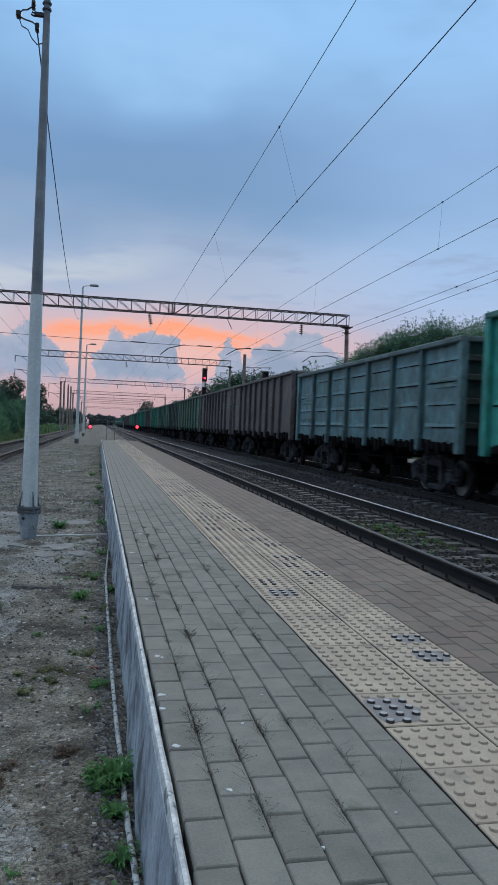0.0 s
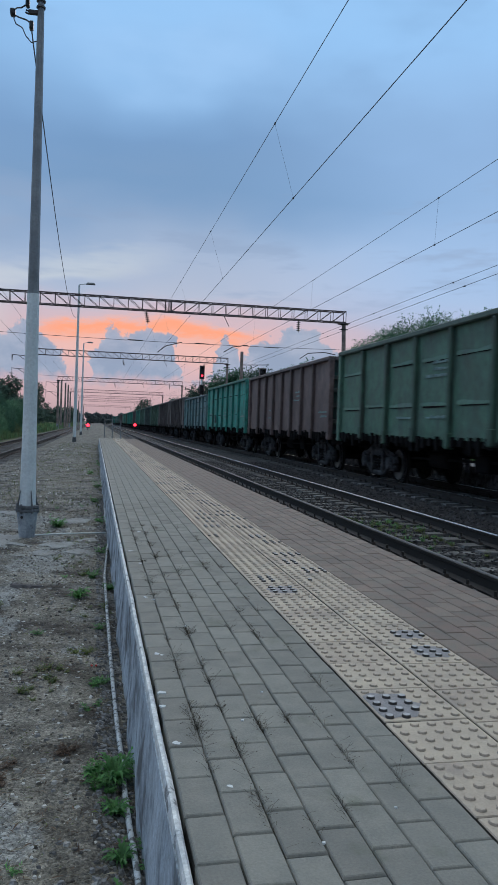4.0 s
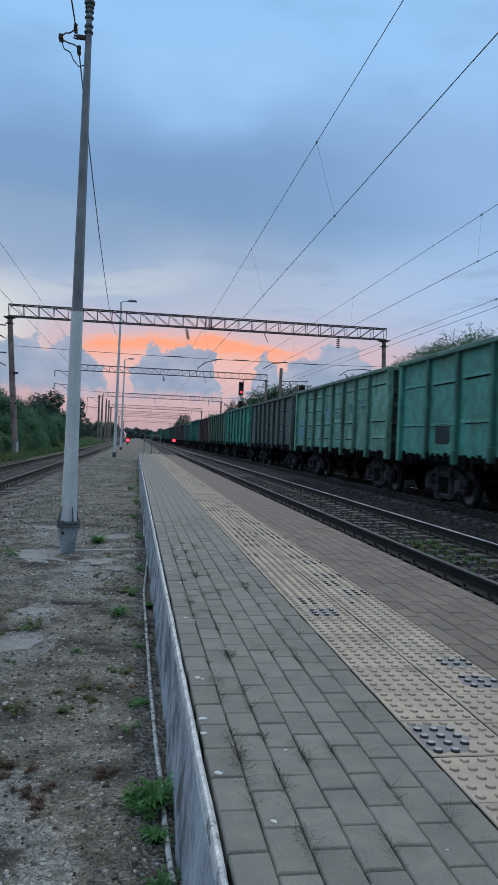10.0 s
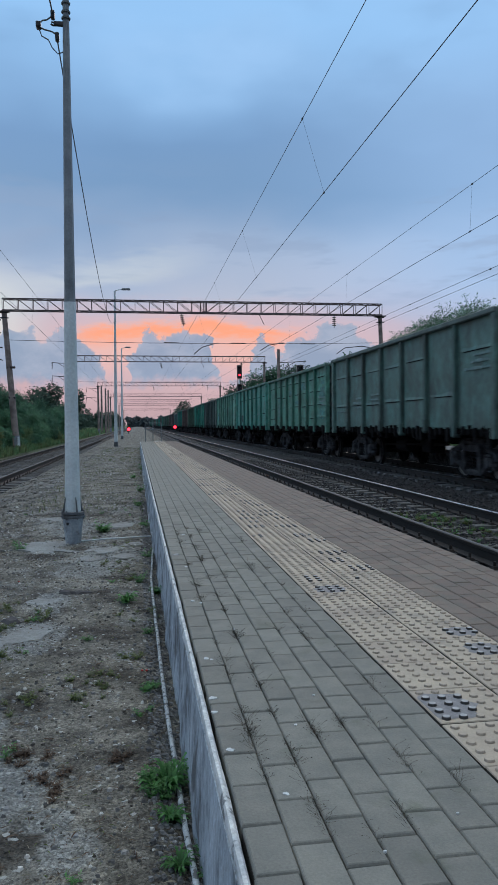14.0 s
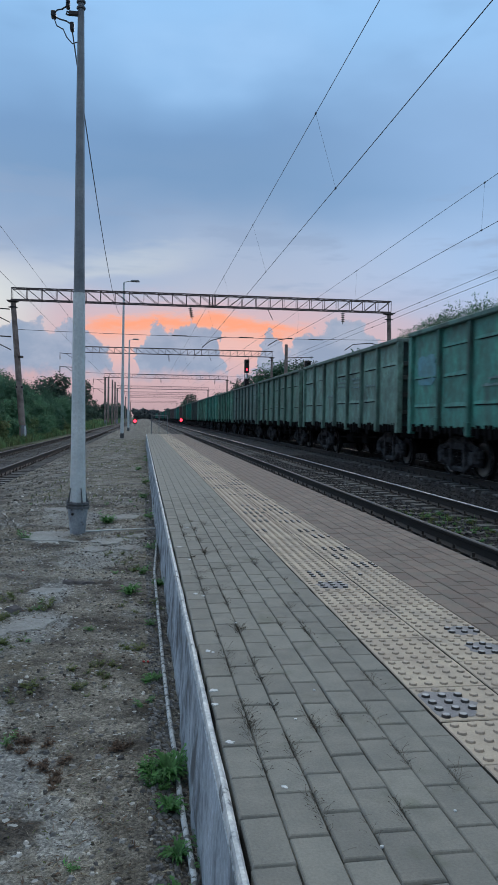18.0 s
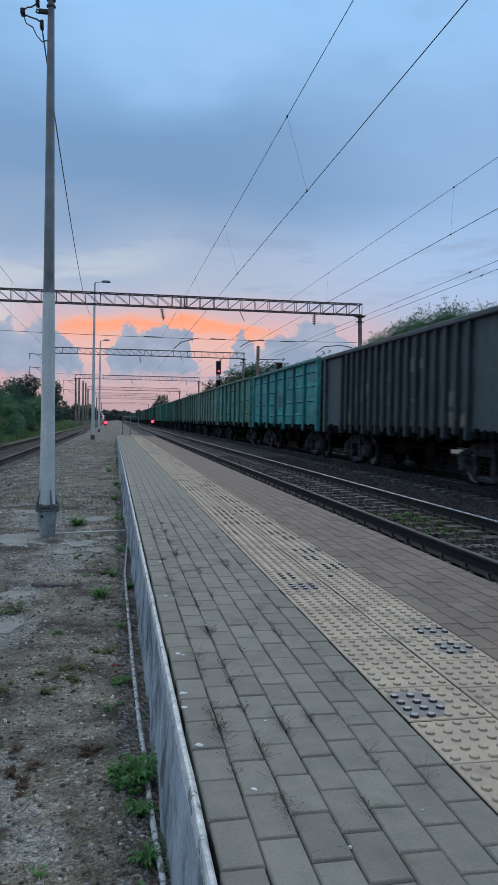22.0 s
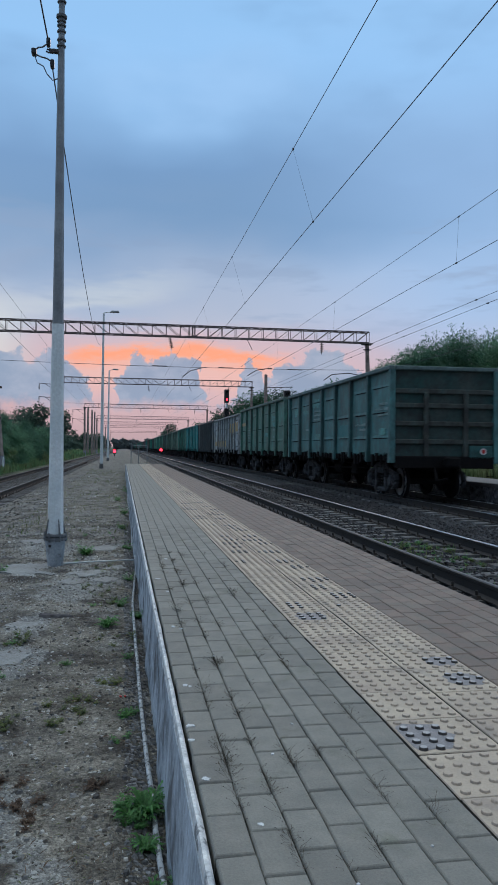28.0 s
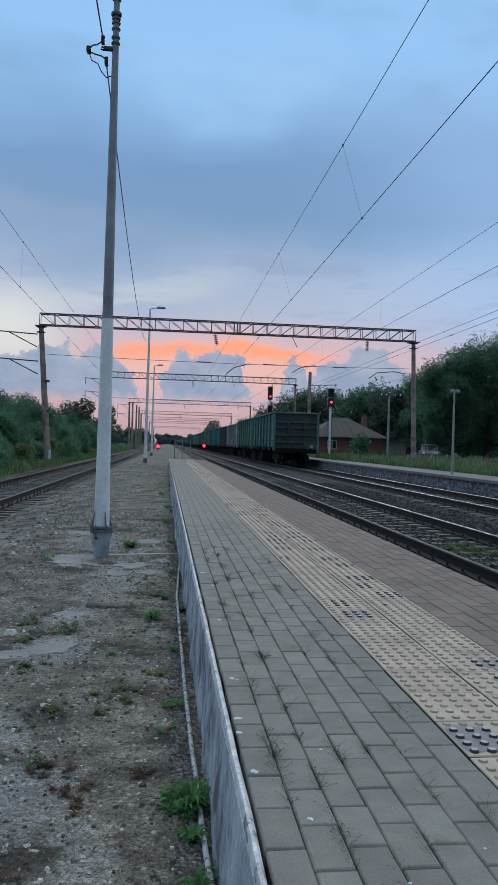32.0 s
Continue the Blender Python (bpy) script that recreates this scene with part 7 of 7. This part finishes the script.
for i, (x, y, s, n) in enumerate([(0.03, 2.95, 0.06, 60), (0.05, 2.84, 0.05, 50), (0.10, 2.84, 0.05, 40),
                                  (0.01, 6.74, 0.10, 50), (0.15, 6.33, 0.08, 40), (0.06, 5.13, 0.07, 40), (-0.46, 10.0, 0.16, 70), (-1.33, 8.74, 0.13, 36), (0.04, 3.96, 0.06, 50), (0.09, 4.05, 0.05, 40), (0.0, 3.64, 0.045, 30), (0.05, 3.7, 0.04, 30),
                                  (0.1, 10.6, 0.14, 40), (0.0, 13, 0.16, 40), (0.05, 16, 0.18, 40), (0.08, 8.0, 0.10, 40), (-0.15, 20, 0.2, 40), (0.1, 24, 0.2, 40)]):
    plant(x, y, s, n, 200 + i, M["weed"], "fresh green weed growing in the dirt")
for i, (x, y, r) in enumerate([(-0.24, 4.18, 0.13), (-0.26, 3.92, 0.12), (-0.75, 5.74, 0.1), (-0.96, 5.26, 0.1), (-0.98, 5.9, 0.1), (-0.81, 4.68, 0.08), (-0.58, 3.83, 0.12), (-0.05, 4.6, 0.1), (0.0, 5.5, 0.14), (-0.1, 6.9, 0.2), (-0.2, 7.6, 0.25), (-0.1, 8.6, 0.25)]):
    rr = random.Random(700 + i)
    for k in range(9):
        plant(x + rr.gauss(0, r * 0.5), y + rr.gauss(0, r * 0.9), rr.uniform(0.03, 0.06), 26, 720 + i * 9 + k, M["moss"], "low yellowish creeping weed on the dirt", "creeping_weed")
for i, (x, y, r) in enumerate([(-0.43, 3.24, 0.11), (-0.29, 2.94, 0.08), (-0.36, 3.05, 0.07), (-0.1, 3.17, 0.07), (-0.5, 2.45, 0.09), (-0.5, 3.3, 0.06)]):
    rr = random.Random(900 + i)
    for k in range(6):
        plant(x + rr.gauss(0, r * 0.5), y + rr.gauss(0, r * 0.5), rr.uniform(0.03, 0.055), 26, 920 + i * 9 + k, M["dead"], "flat patch of dead brown weeds on the dirt", "dead_weed")


def pipe():
    rnd = random.Random(4)
    pts = [(0.19, 1.2), (0.175, 2.3), (0.155, 2.8), (0.14, 3.4), (0.125, 4.8), (0.11, 6.8), (0.15, 8.2), (0.19, 9.3), (0.15, 11), (0.17, 14), (0.12, 20), (0.15, 30), (0.13, 43)]
    ys = np.arange(1.0, 43, 0.12)
    path = []
    for y in ys:
        x = float(np.interp(y, [p[1] for p in pts], [p[0] for p in pts])) + 0.008 * noise.noise(Vector((y * 1.1, 0, 0)))
        path.append((x, y, dirt_z(x, y) + 0.022 + 0.015 * abs(noise.noise(Vector((y * 0.7, 4, 0))))))
    thing("cable_pipe", "muddy grey plastic cable pipe lying along the kerb", "pipe", mesh=mesh_of("cable_pipe", polyline(B(), path, 0.011, 8), M["cable"], True))
    thing("cable_pipe", "thin grey wire pipe running from the pole to the kerb", "pipe", mesh=mesh_of("cable_pipe", polyline(B(), [(-0.72, 9.1, GROUND + 0.02), (-0.4, 9.2, GROUND + 0.025), (0.15, 9.35, GROUND + 0.02)], 0.010, 6), M["pole_pale"], True))


pipe()


def litter():
    """Dead stalks in the joints, splashes, scraps and broken concrete."""
    rnd = random.Random(31)
    verts, faces = [], []
    pitch = (0.957 - PLAT[0]) / 7
    spots = [(1, 2.0), (2, 2.05), (2, 1.85), (3, 1.7), (1, 2.5), (2, 2.45), (1, 2.3), (3, 2.3), (2, 2.9), (1, 3.3), (2, 3.9), (1, 4.5), (3, 4.1), (1, 5.2), (2, 6.0), (1, 6.6), (3, 3.1), (5, 2.05), (4, 2.3), (2, 4.7), (2, 5.4)]
    spots += [(rnd.choice((1, 1, 1, 2, 2, 3, 4, 5, 6)), rnd.uniform(1.6, 7)) for _ in range(70)]
    for c, y0 in spots:
        x0 = PLAT[0] + c * pitch
        big = rnd.uniform(0.25, 0.75)
        for _ in range(rnd.randint(8, 30)):
            x, y = x0 + rnd.gauss(0, 0.004), y0 + rnd.gauss(0, 0.07 * big)
            a, l = rnd.uniform(0, 6.3), 0.075 * big * rnd.uniform(0.3, 1.3)
            px, py, pz = x, y, -0.01
            for k in range(3):
                a += rnd.uniform(-0.7, 0.7)
                qx, qy, qz = px + l / 3 * math.cos(a) * 0.8, py + l / 3 * math.sin(a) * 0.8, pz + l / 3 * rnd.uniform(0.1, 0.75) + (0.008 if k == 0 else 0)
                o, w = len(verts), 0.0005
                verts += [(px - w, py, pz), (px + w, py, pz), (qx + w, qy, qz), (qx - w, qy, qz), (px, py - w, pz), (px, py + w, pz), (qx, qy + w, qz), (qx, qy - w, qz)]
                faces += [(o, o + 1, o + 2, o + 3), (o + 4, o + 5, o + 6, o + 7)]
                px, py, pz = qx, qy, qz
            o, w = len(verts), rnd.uniform(0.001, 0.0025)
            verts += [(px - w, py, pz), (px, py - w, pz + w), (px + w, py, pz), (px, py + w, pz - w)]
            faces.append((o, o + 1, o + 2, o + 3))
    me = bpy.data.meshes.new("dry_weeds")
    me.from_pydata(verts, [], faces)
    me.materials.append(M["dry"])
    thing("dry_weeds", "dry dark weed stalks growing in the paver joints", "weed", kind="stuff", mesh=me)

    def flake(name, label, cat, x, y, z, r, material, seed, thick=0.0015, stretch=1.0):
        rr = random.Random(seed)
        bm = B()
        n = 11 if cat != "slab" else 40
        ring = []
        for k in range(n):
            a = k * 6.283 / n
            q = r * (rr.uniform(0.6, 1.2) if n == 11 else 0.8 + 0.4 * noise.noise(Vector((1.5 * math.cos(a), 1.5 * math.sin(a), seed * 0.37))) + rr.uniform(-0.04, 0.04))
            ring.append((q * math.cos(a) * stretch, q * math.sin(a)))
        lo = [bm.verts.new((a, b, -0.004)) for a, b in ring]
        hi = [bm.verts.new((a * (0.95 if thick < 0.01 else 0.62), b * (0.95 if thick < 0.01 else 0.62), thick * rr.uniform(0.75, 1.1))) for a, b in ring]
        for k in range(n):
            bm.faces.new((lo[k], lo[(k + 1) % n], hi[(k + 1) % n], hi[k]))
        bm.faces.new(hi)
        thing(name, label, cat, "small litter" if cat != "slab" else "concrete remains", m=pose(x, y, z, 0, 0, rr.uniform(0, 360)), mesh=mesh_of(name, bm, material))

    for i, (x, y, r) in enumerate([(0.281, 3.08, 0.014), (0.30, 3.06, 0.008), (0.381, 1.915, 0.008), (0.27, 2.2, 0.011), (0.262, 2.63, 0.014), (0.255, 2.5, 0.010), (0.30, 4.1, 0.012), (0.34, 4.05, 0.008), (0.5, 2.35, 0.005), (0.62, 2.6, 0.004), (0.29, 5.6, 0.018), (0.33, 5.1, 0.012),
                                  (0.45, 3.5, 0.006), (0.55, 1.62, 0.004), (0.78, 1.75, 0.004), (0.4, 6.6, 0.02)]):
        flake("paint_splash", "small white paint splash on the pavers", "splash", *turned(x, y), 0.0012, r, M["kerb_white"], 300 + i, 0.0012, 1.4)
    for i, (x, y) in enumerate([(0.02, 4.26), (0.045, 4.27), (-1.06, 6.93)]):
        flake("red_scrap", "small red scrap of litter on the dirt", "litter", x, y, dirt_z(x, y) + 0.008, 0.007, M["red_paint"], 350 + i, 0.003)
    for i, (x, y, r) in enumerate([(-0.90, 5.54, 0.075), (-0.86, 9.35, 0.05)]):
        flake("dark_clod", "dark lump of broken asphalt on the dirt", "rubble", x, y, dirt_z(x, y) + 0.01, r, M["stone"], 360 + i, 0.018, 1.5)
    flake("stone", "pale rough stone lying on the dirt", "stone", -1.08, 5.47, dirt_z(-1.08, 5.47) + 0.01, 0.045, M["pebble"], 365, 0.03, 1.2)
    for i, (x, y, r) in enumerate([(-0.35, 8.4, 0.2), (-0.08, 8.85, 0.15), (-0.5, 8.0, 0.17), (-0.15, 8.05, 0.15), (-1.05, 8.5, 0.16), (-0.72, 6.1, 0.16), (-0.72, 5.2, 0.2), (-0.98, 5.0, 0.12), (-0.3, 10.6, 0.25), (-1.2, 11.5, 0.3)]):
        flake("concrete_slab", "broken thin slab of old concrete in the dirt", "slab", x, y, dirt_z(x, y) + 0.004, r, M["rubble"], 370 + i, 0.006, 1.3)
    for i, (x, y, r) in enumerate([(-0.60, 6.40, 0.055), (-0.50, 6.36, 0.06), (-0.43, 6.31, 0.05)]):
        flake("rubber_scrap", "torn flat scrap of black rubber on the dirt", "litter", x, y, dirt_z(x, y) + 0.003, r, M["stone"], 380 + i, 0.016, 1.6)
    for i in range(90):
        y = rnd.choice((rnd.uniform(8.6, 10.4), rnd.gauss(11.7, 0.35), rnd.uniform(9.6, 13)))
        plant(4.61 + rnd.uniform(-0.5, 0.5), y, rnd.uniform(0.04, 0.095), 40, 1500 + i, M["weed"] if i % 3 == 0 else M["moss"], "low green weed between the rails", z=BED + 0.04)
    for i in range(26):
        x, y = rnd.uniform(-1.9, 0.12), 1.5 + 11 * rnd.random() ** 1.3
        plant(x, y, rnd.uniform(0.03, 0.07), 24, 400 + i, M["weed"] if i % 3 else M["dry"], "small low weed on the dirt")


litter()


motions()
